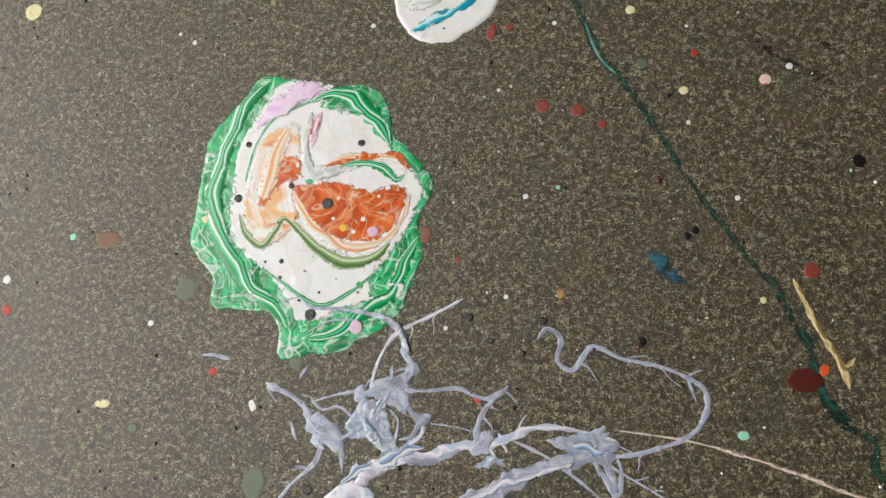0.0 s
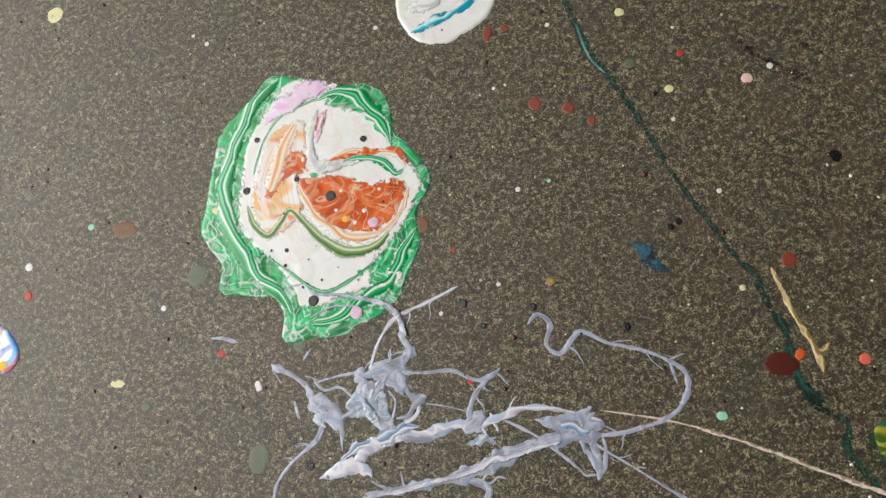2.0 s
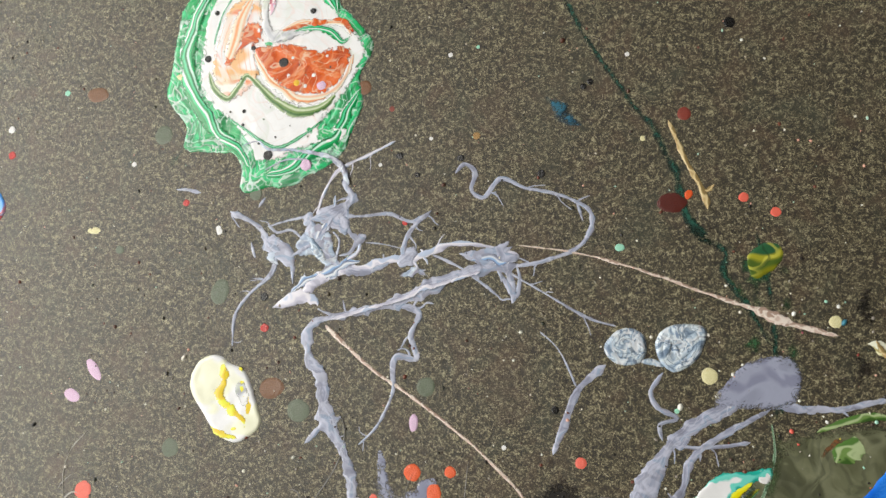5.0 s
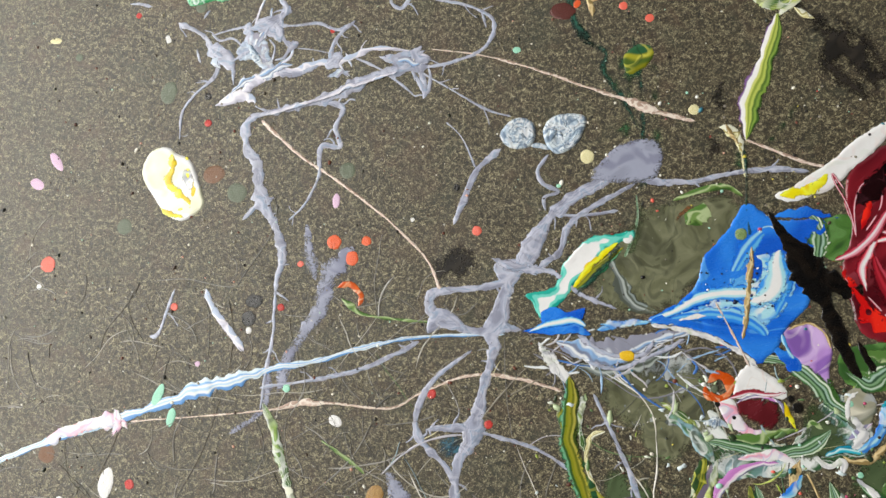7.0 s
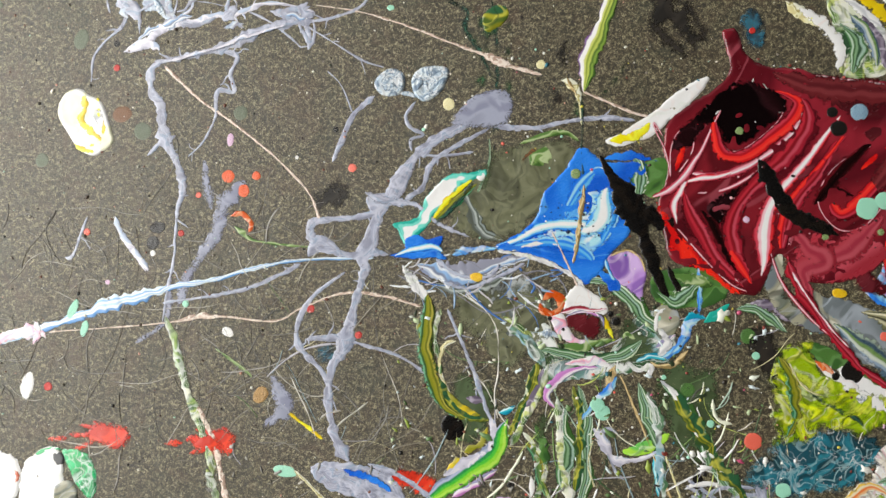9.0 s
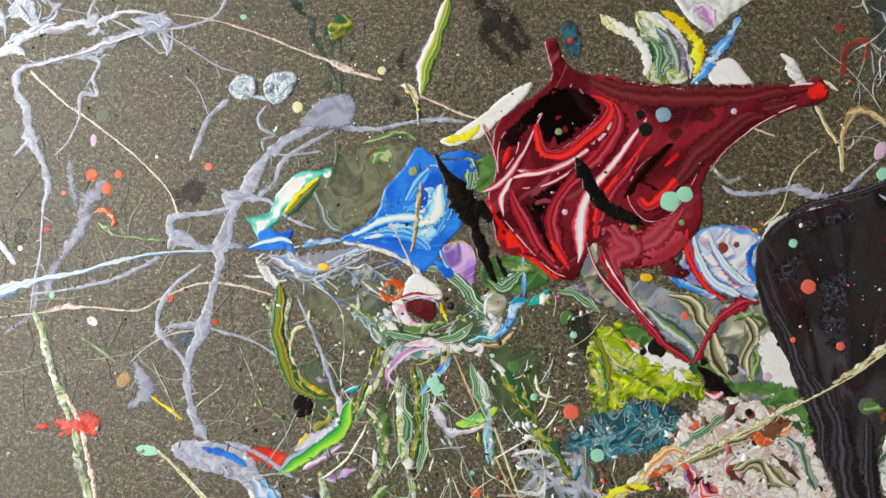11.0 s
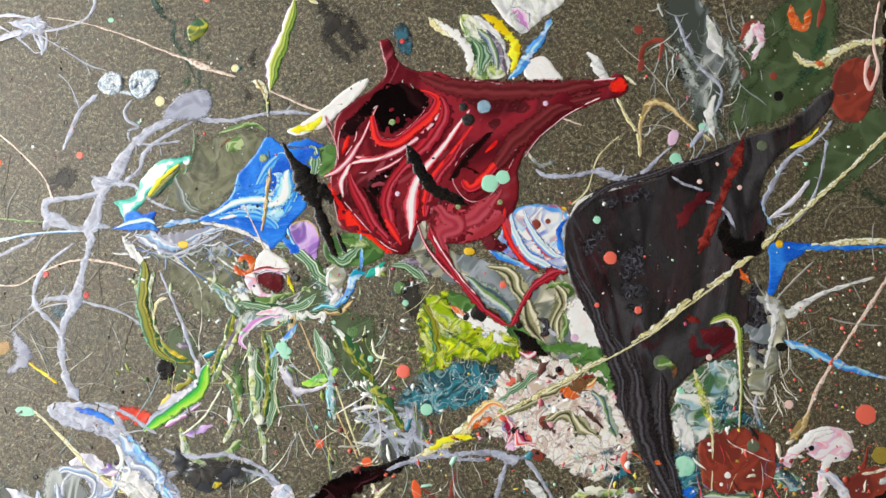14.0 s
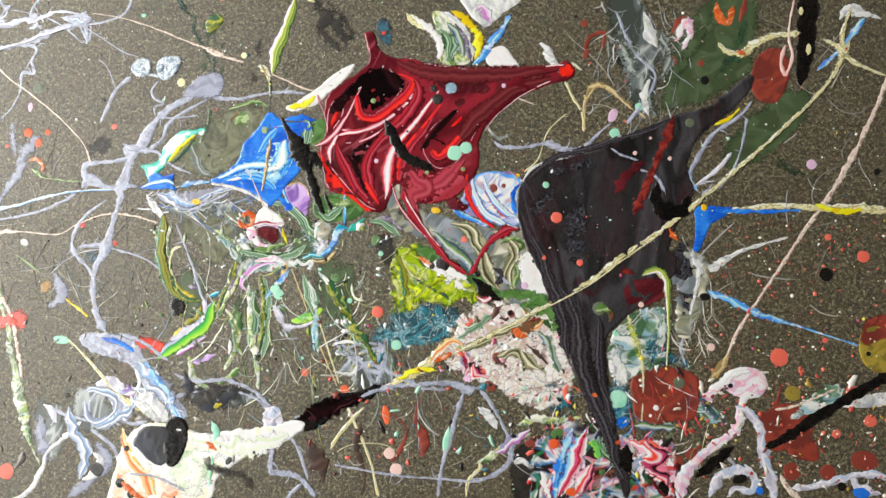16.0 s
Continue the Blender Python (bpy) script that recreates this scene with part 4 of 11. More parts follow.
drop(-88, -37, 1.6, CREAMDOT, "cream drop on the green splat", z=1.3)

# white and teal splat

spot = thing("paint_splat", "white splat with teal and grey bands", 5, 138)
pool(spot, "base_layer", WHITE, [(-29, 147), (-26, 130), (-14, 117), (3, 114), (15, 121), (28, 131), (32, 143), (30, 161), (3, 174), (-27, 165)], 1.3, rag=0.5)
strand(spot, "teal_band", TEAL, [(-19.2, 121.8, 2.1), (-4.7, 129.3, 4.5), (14.5, 138.9, 3.4), (23.9, 150.9, 3.4)], z=1.2, high=0.3)
strand(spot, "grey_band", GREY_SWIRL, [(-24.4, 137.4, 3.5), (-11.8, 140.3, 6.9), (0.9, 152.2, 6.3)], z=1.1, high=0.25)

spot = thing("paint_drop", "small blue, white and yellow drop", -260, -77)
pool(spot, "base_layer", BLUEWHITE, [(-277, -68), (-264, -64), (-253, -72), (-249, -82), (-255, -91), (-273, -90)], 1.4, rag=0.4)
drop(-259, -87, 2.9, YELLOWDOT, "yellow bead on a blue drop", z=1.2)

# dark green drip and the things along it

spot = thing("paint_drip", "long dark green drip running over the felt", 127, 38, "paint drip")
strand(spot, "strand", DKGREEN, [(71.8, 141.2, 3.3), (79.6, 123.6, 2.3), (87.2, 104.7, 2.5), (97.6, 91.2, 2.2), (107.8, 76.3, 1.8), (119.1, 57.0, 1.5), (132.7, 32.2, 1.2), (148.5, 8.4, 1.7), (161.3, -10.3, 1.4), (172.5, -22.8, 2.2), (178.3, -36.5, 2.1), (185.3, -50.0, 2.4), (189.3, -68.5, 2.6), (196.0, -81.2, 3.3), (205.1, -91.0, 3.2)], high=0.15)
# the drip's pale highlight, painted on as a thin teal string
strand(spot, "highlight_streak", DRIPHIGHLIGHT, [(79.6, 123.6, 0.6), (87.2, 103.1, 0.6), (96.8, 92.2, 0.6)], z=0.3, high=0.3)
strand(spot, "strand", DKGREEN, [(189.0, -72.1, 2.2), (200.2, -86.7, 2.5), (212.6, -94.4, 1.8), (211.4, -106.4, 1.8), (222.4, -122.3, 1.7), (233.2, -139.7, 1.4), (240.4, -153.5, 1.4), (241.5, -181.4, 1.4)], high=0.15)
strand(spot, "stain", DKGREEN_THIN, [(209.5, -101.0, 3.5), (218.7, -115.2, 3.9), (226.0, -127.5, 2.1)], high=0.12)

spot = thing("paint_drop", "crumpled green and yellow drop beside the drip", 232, -99)
pool(spot, "base_layer", OLIVESTALK, [(223, -99), (230, -90), (241, -90), (242, -98), (235, -106), (227, -109)], 1, rag=0.8)

spot = thing("paint_stroke", "tan forked twig of dried paint", 193, -47, "paint stroke")
strand(spot, "strand", TAN, [(180.1, -17.9, 1.1), (186.3, -32.2, 1.6), (193.0, -47.0, 1.8), (198.6, -57.5, 2.0), (201.9, -64.8, 2.4), (202.3, -70.5, 1.9)], high=0.9)
strand(spot, "strand", TAN, [(197.4, -57.6, 1.3), (202.2, -59.5, 1.3), (206.0, -55.7, 1.5)], high=0.9)

spot = thing("paint_stroke", "dry dark blue dab on the felt", 119, -12, "paint stroke")
strand(spot, "dab", DKTEAL, [(109.2, -3.6, 2.6), (116.6, -10.9, 4.5), (123.4, -16.6, 4.2), (130.3, -21.3, 2.5)], high=0.25)

spot = thing("paint_stroke", "dark scraped streaks on the felt", 190, 96, "paint stroke")
strand(spot, "streak", BLACKDRY, [(160.6, 115.9, 1.5), (179.6, 99.6, 2.4), (195.6, 88.9, 2.3), (216.5, 80.2, 1.4)], high=0.1)
strand(spot, "streak", BLACKDRY, [(190.0, 112.7, 2.4), (199.3, 106.8, 2.7), (209.8, 100.1, 1.5)], high=0.1)
drop(57, 75, 3.8, BROWNRED, "brick red drop on the felt")
drop(76, 72, 3.7, BROWNRED, "brick red drop on the felt")
drop(89, 64, 2.5, BROWNRED, "brick red drop on the felt")
drop(28, 120, 2.7, BROWNRED, "brick red drop on the felt", 1.9, 80)
drop(38, 123, 2.3, BROWNRED, "brick red drop on the felt")
drop(189, -14, 4.0, BROWNRED, "brick red drop on the felt")
drop(14, -11, 1.8, BROWNRED, "brick red drop on the felt")
drop(172, 87, 3.0, PINKDOT, "pale pink drop on the felt")
drop(172, 86, 2.1, REDDOT, "small red drop on the felt")
drop(137, 103, 1.8, REDDOT, "small red drop on the felt")
drop(-118, -74, 2.2, REDDOT, "small red drop on the felt")
drop(-250, -44, 2.8, REDDOT, "small red drop on the felt")
drop(27, -83, 1.7, REDDOT, "small red drop on the felt")
drop(131, 82, 2.4, CREAMDOT, "cream drop on the felt")
drop(-266, 147, 5.7, CREAMDOT, "cream drop on the felt")
drop(-181, -94, 2.3, CREAMDOT, "cream drop on the felt", 2, 0)
drop(166, -29, 1.6, CREAMDOT, "cream drop on the felt")
drop(104, 130, 2.6, CREAMDOT, "cream drop on the felt")
drop(76, -106, 1.1, CREAMDOT, "cream drop on the felt")
drop(-191, -1, 5.2, RUST, "rusty brown translucent drop on the felt", 1.5, 0)
drop(-5, 3, 4.7, RUST, "rusty brown translucent drop on the felt")
drop(183, -67, 5.7, DKRED, "dark red stain on the felt", 1.5, 0)
drop(-139, -29, 6.3, GREENDOT, "dull green drop on the felt")
drop(-161, -106, 2.9, GREENDOT, "dull green drop on the felt")
drop(-88, -129, 5.3, GREENDOT, "dull green drop on the felt", 1.4, 90)
drop(-71, -67, 4.3, GREENDOT, "dull green drop on the felt")
drop(110, 98, 3.1, GREENDOT, "dull green drop on the felt")
drop(68, -28, 2.3, TANDOT, "tan drop on the felt")
drop(131, 3, 2.0, BLACKDOT, "black drop on the felt")
drop(135, 6, 2.0, BLACKDOT, "black drop on the felt")
drop(59, -42, 2.3, BLACKDOT, "black drop on the felt")
drop(21, -41, 2.4, BLACKDOT, "black drop on the felt")
drop(108, -51, 2.5, BLACKDOT, "black drop on the felt")
drop(214, 42, 3.3, BLACKDOT, "black drop on the felt")
drop(-59, -132, 2.6, BLACKDOT, "black drop on the felt")
drop(33, -53, 1.7, BLACKDOT, "black drop on the felt")
drop(155, -94, 2.1, MINT, "mint drop on the felt")
drop(-214, -0, 2.1, MINT, "mint drop on the felt")
drop(66, 29, 1.2, MINT, "mint drop on the felt")
drop(49, 24, 1.5, WHITEDOT, "white drop on the felt")
drop(-253, -26, 2.5, WHITEDOT, "white drop on the felt")
drop(184, 94, 1.8, WHITEDOT, "white drop on the felt")
drop(-94, -90, 1.8, WHITEDOT, "white drop on the felt")
drop(133, 64, 1.2, WHITEDOT, "white drop on the felt")
drop(40, -30, 1.2, WHITEDOT, "white drop on the felt")
drop(9, -47, 1.2, WHITEDOT, "white drop on the felt")
drop(-152, 121, 1.5, WHITEDOT, "white drop on the felt")
drop(-162, 127, 1.1, WHITEDOT, "white drop on the felt")
drop(-41, 127, 1.4, WHITEDOT, "white drop on the felt")
drop(33, 85, 1.0, WHITEDOT, "white drop on the felt")
drop(63, 124, 1.3, WHITEDOT, "white drop on the felt")
drop(156, 23, 1.4, WHITEDOT, "white drop on the felt")
drop(192, -62, 2.1, ORANGEDOT, "orange drop beside the twig", 1.5, 60)

# lavender web, upper part

spot = thing("paint_web", "tangled web of lavender-grey paint strings", 14, -87, "paint web")
strand(spot, "strand", LAV, [(56.2, -51.8, 1.1), (61.3, -45.9, 1.5), (68.1, -50.3, 1.7), (67.1, -61.6, 1.9), (74.7, -66.1, 1.5), (84.4, -54.6, 1.5), (98.2, -59.7, 1.0), (114.4, -62.7, 1.0), (129.0, -67.6, 1.2), (138.0, -75.1, 1.4), (136.3, -87.2, 1.4), (128.3, -96.3, 1.4), (111.2, -103.7, 1.4), (95.2, -107.3, 1.6)], twigs=7)
strand(spot, "trunk", LAV, [(97.1, -105.8, 2.4), (75.1, -110.2, 3.0), (60.3, -114.4, 2.7), (42.0, -123.6, 3.7), (23.4, -131.9, 3.1), (0.7, -139.1, 2.5), (-18.5, -143.7, 2.8), (-27.7, -151.7, 2.8), (-26.0, -168.9, 3.1), (-17.7, -181.8, 4.3), (-13.0, -202.3, 4.6), (-1.6, -220.3, 3.3), (5.3, -240.1, 2.7), (3.3, -260.4, 1.8), (4.0, -292.9, 1.4), (1.8, -318.2, 1.2), (0.3, -343.1, 1.2)], high=0.7, rough=0.6, twigs=15)
strand(spot, "side_streak", LAVPALE, [(75.1, -110.9, 1.1), (41.9, -122.9, 1.9), (23.4, -131.1, 1.5), (-14.6, -143.5, 1.6)], z=2.2)
strand(spot, "knot", LAV, [(61.2, -101.0, 1.7), (76.4, -102.6, 3.4), (92.7, -95.7, 1.7)], rough=0.5, twigs=1)
strand(spot, "knot", LAV, [(76.5, -104.5, 2.3), (90.0, -109.8, 1.7), (94.6, -122.7, 2.0), (93.5, -128.8, 2.5)], rough=0.4, twigs=1)
strand(spot, "strand", LAVPALE, [(-53.1, -138.3, 1.6), (-37.6, -131.6, 3.7), (-25.5, -133.5, 2.1), (-24.0, -136.2, 1.1)], rough=0.6, twigs=1)
strand(spot, "strand", LAVPALE, [(-37.6, -131.6, 2.7), (-26.7, -120.7, 3.7), (-13.3, -114.5, 2.9), (6.0, -110.1, 2.4), (21.2, -105.9, 1.8), (36.5, -103.6, 1.8), (55.0, -95.5, 1.3), (73.9, -95.0, 1.0), (96.7, -100.2, 1.0)], rough=0.6, twigs=6)
strand(spot, "strand", LAV, [(-62.1, -38.1, 0.7), (-42.9, -40.7, 0.9), (-24.1, -43.2, 1.4), (-13.9, -50.4, 1.8), (-12.5, -59.8, 2.0), (-7.5, -69.2, 2.4), (-19.0, -78.3, 3.1), (-33.8, -82.7, 2.0)], z=0.4, rough=0.4, twigs=4)
strand(spot, "strand", LAV, [(-34.0, -80.4, 2.2), (-28.6, -93.1, 4.4), (-17.2, -108.0, 3.0), (3.6, -113.8, 2.3), (20.6, -106.0, 1.7)], rough=0.5, twigs=3)
strand(spot, "strand", LAV, [(-87.2, -78.7, 1.8), (-67.4, -87.6, 1.6), (-58.7, -98.8, 3.3), (-44.2, -107.2, 2.0), (-41.5, -123.3, 0.6)], rough=0.5, twigs=3)
strand(spot, "strand", LAV, [(-58.7, -98.8, 2.2), (-54.4, -112.8, 1.1), (-65.4, -127.5, 0.7)], twigs=1)
strand(spot, "strand", LAV, [(-34.0, -80.4, 1.6), (-49.0, -83.9, 0.9), (-61.1, -87.9, 0.7)], twigs=1)
strand(spot, "strand", LAV, [(-15.9, -79.6, 1.8), (2.0, -79.5, 0.9), (16.6, -77.7, 1.3), (28.3, -82.0, 1.1), (37.5, -80.2, 1.5), (43.0, -74.9, 1.3)], twigs=2)
strand(spot, "strand", LAV, [(37.5, -80.8, 1.3), (30.0, -88.9, 1.3), (27.5, -100.1, 1.9), (32.0, -108.1, 1.9)], rough=0.4, twigs=1)
strand(spot, "strand", LAVPALE, [(17.8, -31.7, 1.2), (0.1, -41.1, 0.9), (-17.5, -51.1, 1.2), (-25.8, -65.5, 0.9), (-29.4, -80.2, 0.9)], twigs=3)
strand(spot, "strand", LAV, [(-0.4, -90.3, 1.7), (-5.7, -101.8, 1.3), (-13.0, -104.4, 0.9)], rough=0.5)
strand(spot, "strand", LAV, [(-10.4, -70.8, 1.8), (-12.1, -82.3, 2.0), (-4.7, -93.4, 1.5), (2.7, -94.4, 1.1)], rough=0.5, twigs=1)
strand(spot, "strand", LAV, [(-44.3, -106.6, 1.5), (-27.0, -94.4, 1.5), (-18.9, -79.8, 1.8)], z=0.6, rough=0.5, twigs=1)
strand(spot, "strand", LAV, [(-126.1, -65.1, 1.0), (-116.1, -65.7, 1.2), (-108.4, -67.2, 1.4)])
strand(spot, "strand", LAV, [(-68.4, -75.9, 0.9), (-64.2, -69.2, 0.9)])
strand(spot, "strand", LAV, [(-71.1, -98.0, 0.7), (-67.2, -107.8, 1.1)])
strand(spot, "strand", LAV, [(23.6, -133.4, 1.4), (39.2, -136.6, 2.0), (34.7, -151.1, 1.7), (39.5, -164.1, 2.0), (26.2, -164.7, 2.0), (26.1, -185.3, 1.1), (18.1, -204.3, 0.8), (7.7, -216.0, 0.8)], twigs=5)
strand(spot, "strand", LAV, [(-52.7, -101.9, 0.9), (-55.2, -117.7, 0.9), (-68.2, -129.9, 0.9), (-77.0, -143.9, 0.9), (-76.9, -163.4, 0.6)], twigs=3)
strand(spot, "strand", LAV, [(86.1, -108.0, 0.8), (109.2, -120.4, 0.6), (135.5, -134.3, 0.8), (153.6, -139.1, 0.5)], twigs=3)
strand(spot, "blue_film", BLUEGREY, [(-33.0, -94.7, 3.5), (-26.5, -101.5, 5.2), (-21.6, -108.2, 2.9)], z=1.5, high=0.3)
strand(spot, "side_branch", LAV, [(-13.0, -202.3, 2.3), (-19.9, -212.0, 1.7), (-25.2, -217.9, 0.9)])

spot = thing("paint_string", "twisted pale string of dried paint", 48, -195, "paint string")
strand(spot, "strand", PINKWIRE, [(-18.2, -147.5, 1.2), (11.4, -171.0, 1.1), (35.6, -184.8, 1.1), (67.2, -205.2, 0.8), (88.7, -222.0, 0.8), (106.2, -238.7, 0.8), (115.3, -257.5, 1.1)], high=1.0, rough=0.4)

spot = thing("paint_string", "thin pinkish string of dried paint with beads", 205, -119, "paint string")
strand(spot, "strand", PINKWIRE, [(96.4, -94.5, 0.4), (133.3, -98.5, 0.6), (169.6, -107.6, 0.8), (205.1, -119.2, 0.8), (229.3, -126.3, 1.8), (239.6, -130.6, 3.6), (249.8, -133.8, 1.5), (270.4, -138.3, 1.5)], high=1.0, rough=0.5)
drop(269, -131, 3.4, CREAMDOT, "cream bead at the string's end")
drop(204, -164, 4.5, CREAMDOT, "cream bead at the string's end")

spot = thing("paint_string", "thin string crossing the felt", 322, -155, "paint string")
strand(spot, "strand", PINKWIRE, [(300.9, -149.2, 0.7), (318.6, -155.3, 1.0), (337.6, -162.2, 1.0), (356.2, -166.0, 1.0)], high=1.0)

# yellow and white blob and single drops on the felt

spot = thing("paint_splat", "thick white blob with a yellow bend", -78, -194)
pool(spot, "base_layer", YWHITE, [(-102, -188), (-98, -174), (-87, -169), (-77, -174), (-66, -179), (-57, -197), (-55, -210), (-67, -220), (-81, -217), (-93, -203)], 1.8, rag=0.4, cell=1.0)
strand(spot, "yellow_band", YELLOW, [(-80.9, -172.1, 3.2), (-79.9, -184.8, 3.6), (-81.8, -193.7, 4.0), (-73.6, -201.0, 3.5), (-64.9, -207.4, 3.9), (-62.6, -213.3, 2.7)], z=1.5, high=0.3)
strand(spot, "yellow_band", YELLOW, [(-85.9, -212.0, 1.2), (-77.2, -216.5, 2.4), (-66.9, -218.1, 1.6)], z=1.5, high=0.3)
pool(spot, "clear_patch", GREY_SWIRL, [(-73, -184), (-65, -184), (-60, -197), (-67, -201), (-73, -192)], 0.6, 1.5, rag=0.8, cell=0.8)
drop(-49, -187, 6.2, RUST, "rusty brown translucent drop on the felt", 1.3, 20)
drop(-31, -199, 6.9, GREENDOT, "dull green drop on the felt")
drop(46, -180, 5.6, GREENDOT, "dull green drop on the felt")
drop(-89, -131, 5.7, GREENDOT, "dull green drop on the felt", 1.3, 90)
drop(-111, -227, 5.6, GREENDOT, "dull green drop on the felt")
drop(41, -229, 4.8, ORANGEDOT, "orange drop beside a grey smear", z=0.1)
drop(54, -239, 4.8, ORANGEDOT, "orange drop beside a grey smear", z=0.1)
drop(63, -227, 3.3, ORANGEDOT, "orange drop beside a grey smear", z=0.1)
drop(-13, -292, 2.2, WHITEDOT, "white drop on the felt")
drop(-93, -92, 2.0, WHITEDOT, "white drop on the felt")
drop(-158, -49, 1.7, WHITEDOT, "white drop on the felt")
drop(-171, -273, 2.0, WHITEDOT, "white drop on the felt")
drop(93, -211, 1.4, WHITEDOT, "white drop on the felt")
drop(154, -94, 2.2, MINT, "mint drop on the felt")
drop(17, -327, 2.5, MINT, "mint drop on the felt")
drop(-166, -257, 5.7, SALMON, "salmon drop on the felt")
drop(19, -245, 2.2, SALMON, "salmon drop on the felt")
drop(-68, -280, 2.7, SALMON, "salmon drop on the felt")
drop(136, -216, 3.2, SALMON, "salmon drop on the felt")
drop(222, -63, 2.8, SALMON, "salmon drop on the felt")
drop(239, -71, 2.8, SALMON, "salmon drop on the felt")
drop(-11, -272, 4.5, BLACKDOT, "black drop on the felt", 1.4, 10)
drop(-14, -284, 5.2, BLACKDOT, "black drop on the felt")
drop(121, -188, 2.2, BLACKDOT, "black drop on the felt")
strand(spot, "yellow_edge", YELLOW, [(-70.4, -174.8, 1.8), (-67.2, -187.0, 3.5), (-62.1, -199.1, 3.9), (-68.4, -210.1, 2.6), (-74.2, -213.1, 0.9)], z=1.3, high=0.2, rough=0.4)

spot = thing("paint_stain", "dull black stains on the felt", 276, -110, "paint stain")
strand(spot, "stain", BLACKDRY, [(266.7, -90.6, 3.5), (269.2, -95.9, 5.5), (268.7, -101.3, 2.7)], high=0.1)
strand(spot, "stain", BLACKDRY, [(287.0, -111.4, 3.4), (284.1, -122.0, 6.8), (289.2, -132.3, 4.7)], high=0.1)
strand(spot, "stain", BLACKDRY, [(276.5, -145.0, 3.4), (281.7, -155.2, 6.0), (280.4, -165.6, 3.3)], high=0.1)
drop(-182, -200, 3.7, LILACDOT, "lilac drop on the felt", 1.6, -20)
drop(-169, -183, 3.3, LILACDOT, "lilac drop on the felt", 2.4, -50)
drop(40, -201, 2.6, LILACDOT, "lilac drop on the felt", 2, 90)
drop(-47, -317, 1.9, LILACDOT, "lilac drop on the felt")

spot = thing("paint_stroke", "green and orange curl of paint", 57, -265, "paint stroke")
strand(spot, "curl", ORANGE, [(45.5, -259.1, 1.8), (54.6, -256.7, 1.8), (62.5, -263.2, 2.2), (61.2, -270.4, 1.8)])
strand(spot, "curl", OLIVE, [(49.8, -266.0, 2.5), (55.7, -270.9, 2.5), (65.3, -275.5, 1.1), (87.3, -277.3, 1.1), (108.8, -277.3, 0.7)])

spot = thing("paint_smear", "grey translucent smears of paint", 34, -258, "paint smear")
strand(spot, "smear", LAVTHIN, [(54.4, -231.4, 5.9), (40.9, -248.6, 6.6), (37.0, -268.7, 5.1), (25.8, -291.1, 4.4), (16.1, -309.8, 4.4), (10.6, -331.5, 2.9)], high=0.15)
strand(spot, "smear", LAVTHIN, [(21.3, -218.1, 3.4), (24.8, -237.0, 3.3), (30.9, -254.8, 4.4)], high=0.15)
strand(spot, "smear", LAVTHIN, [(90.4, -374.5, 10.0), (100.5, -397.0, 5.5), (85.7, -414.2, 3.2)], high=0.12)
strand(spot, "smear", LAVTHIN, [(3.7, -318.5, 3.3), (1.8, -342.9, 2.1), (-20.2, -361.1, 1.7)], high=0.12)

spot = thing("paint_stroke", "dark brown thin streaks", 4, -260, "paint stroke")
strand(spot, "streak", BLACKDRY, [(-18.3, -228.7, 1.5), (-9.1, -242.9, 1.9), (4.0, -260.3, 1.5), (20.8, -277.2, 1.1)], high=0.2)

spot = thing("paint_stain", "dry blackish stain on the felt", 124, -238, "paint stain")
pool(spot, "stain", BLACKDRY, [(105, -248), (111, -237), (123, -223), (136, -228), (137, -240), (125, -248), (113, -253)], 0.3, rag=2.5)

spot = thing("paint_string", "small twisted lilac cord", -32, -285, "paint string")
strand(spot, "strand", LAVPALE, [(-46.7, -265.9, 2.7), (-40.7, -278.3, 2.6), (-27.6, -291.9, 3.0), (-14.7, -306.0, 2.6)], high=0.9, rough=0.5, twigs=2)

spot = thing("paint_string", "small forked grey cord", -76, -285, "paint string")
strand(spot, "strand", LAV, [(-68.8, -267.5, 1.2), (-72.8, -282.6, 1.4), (-78.1, -299.7, 2.0), (-84.0, -300.9, 1.4)], high=0.9, rough=0.5, twigs=1)

# pair of folded blue-grey blobs

spot = thing("paint_blob", "pair of folded blue-grey paint blobs", 174, -151)
pool(spot, "blob", BLUEGREY, [(147, -152), (152, -143), (161, -140), (169, -144), (170, -155), (164, -160), (153, -160)], 2.2, rag=0.3, cell=0.8, relief=0.5)
pool(spot, "blob", BLUEGREY, [(175, -149), (180, -139), (192, -136), (202, -138), (201, -148), (196, -157), (186, -163), (178, -159)], 2.4, rag=0.4, cell=0.8, relief=0.6)
strand(spot, "fold", BLUEGREY, [(179.7, -154.4, 2.1), (183.7, -142.3, 2.1), (193.0, -140.6, 2.1), (196.1, -147.6, 2.1), (187.7, -154.0, 2.1), (185.7, -148.0, 1.4)], z=2.3, high=0.6)
strand(spot, "bridge", BLUEGREY, [(167.0, -157.4, 2.5), (174.0, -158.2, 2.1), (180.0, -159.7, 2.8)], z=0.3)
strand(spot, "tail", LAV, [(179.5, -163.3, 1.3), (173.1, -174.3, 1.3), (177.0, -183.0, 1.6), (187.0, -187.8, 1.3), (178.2, -191.8, 1.0), (179.7, -200.5, 1.3)])
strand(spot, "tail", LAV, [(148.5, -161.1, 2.4), (133.7, -175.5, 2.2), (125.8, -198.3, 2.1), (120.6, -212.9, 1.1)])
strand(spot, "tail", LAV, [(132.5, -174.5, 0.8), (122.3, -155.0, 0.5), (110.7, -144.4, 0.5)])

# lavender web, lower part

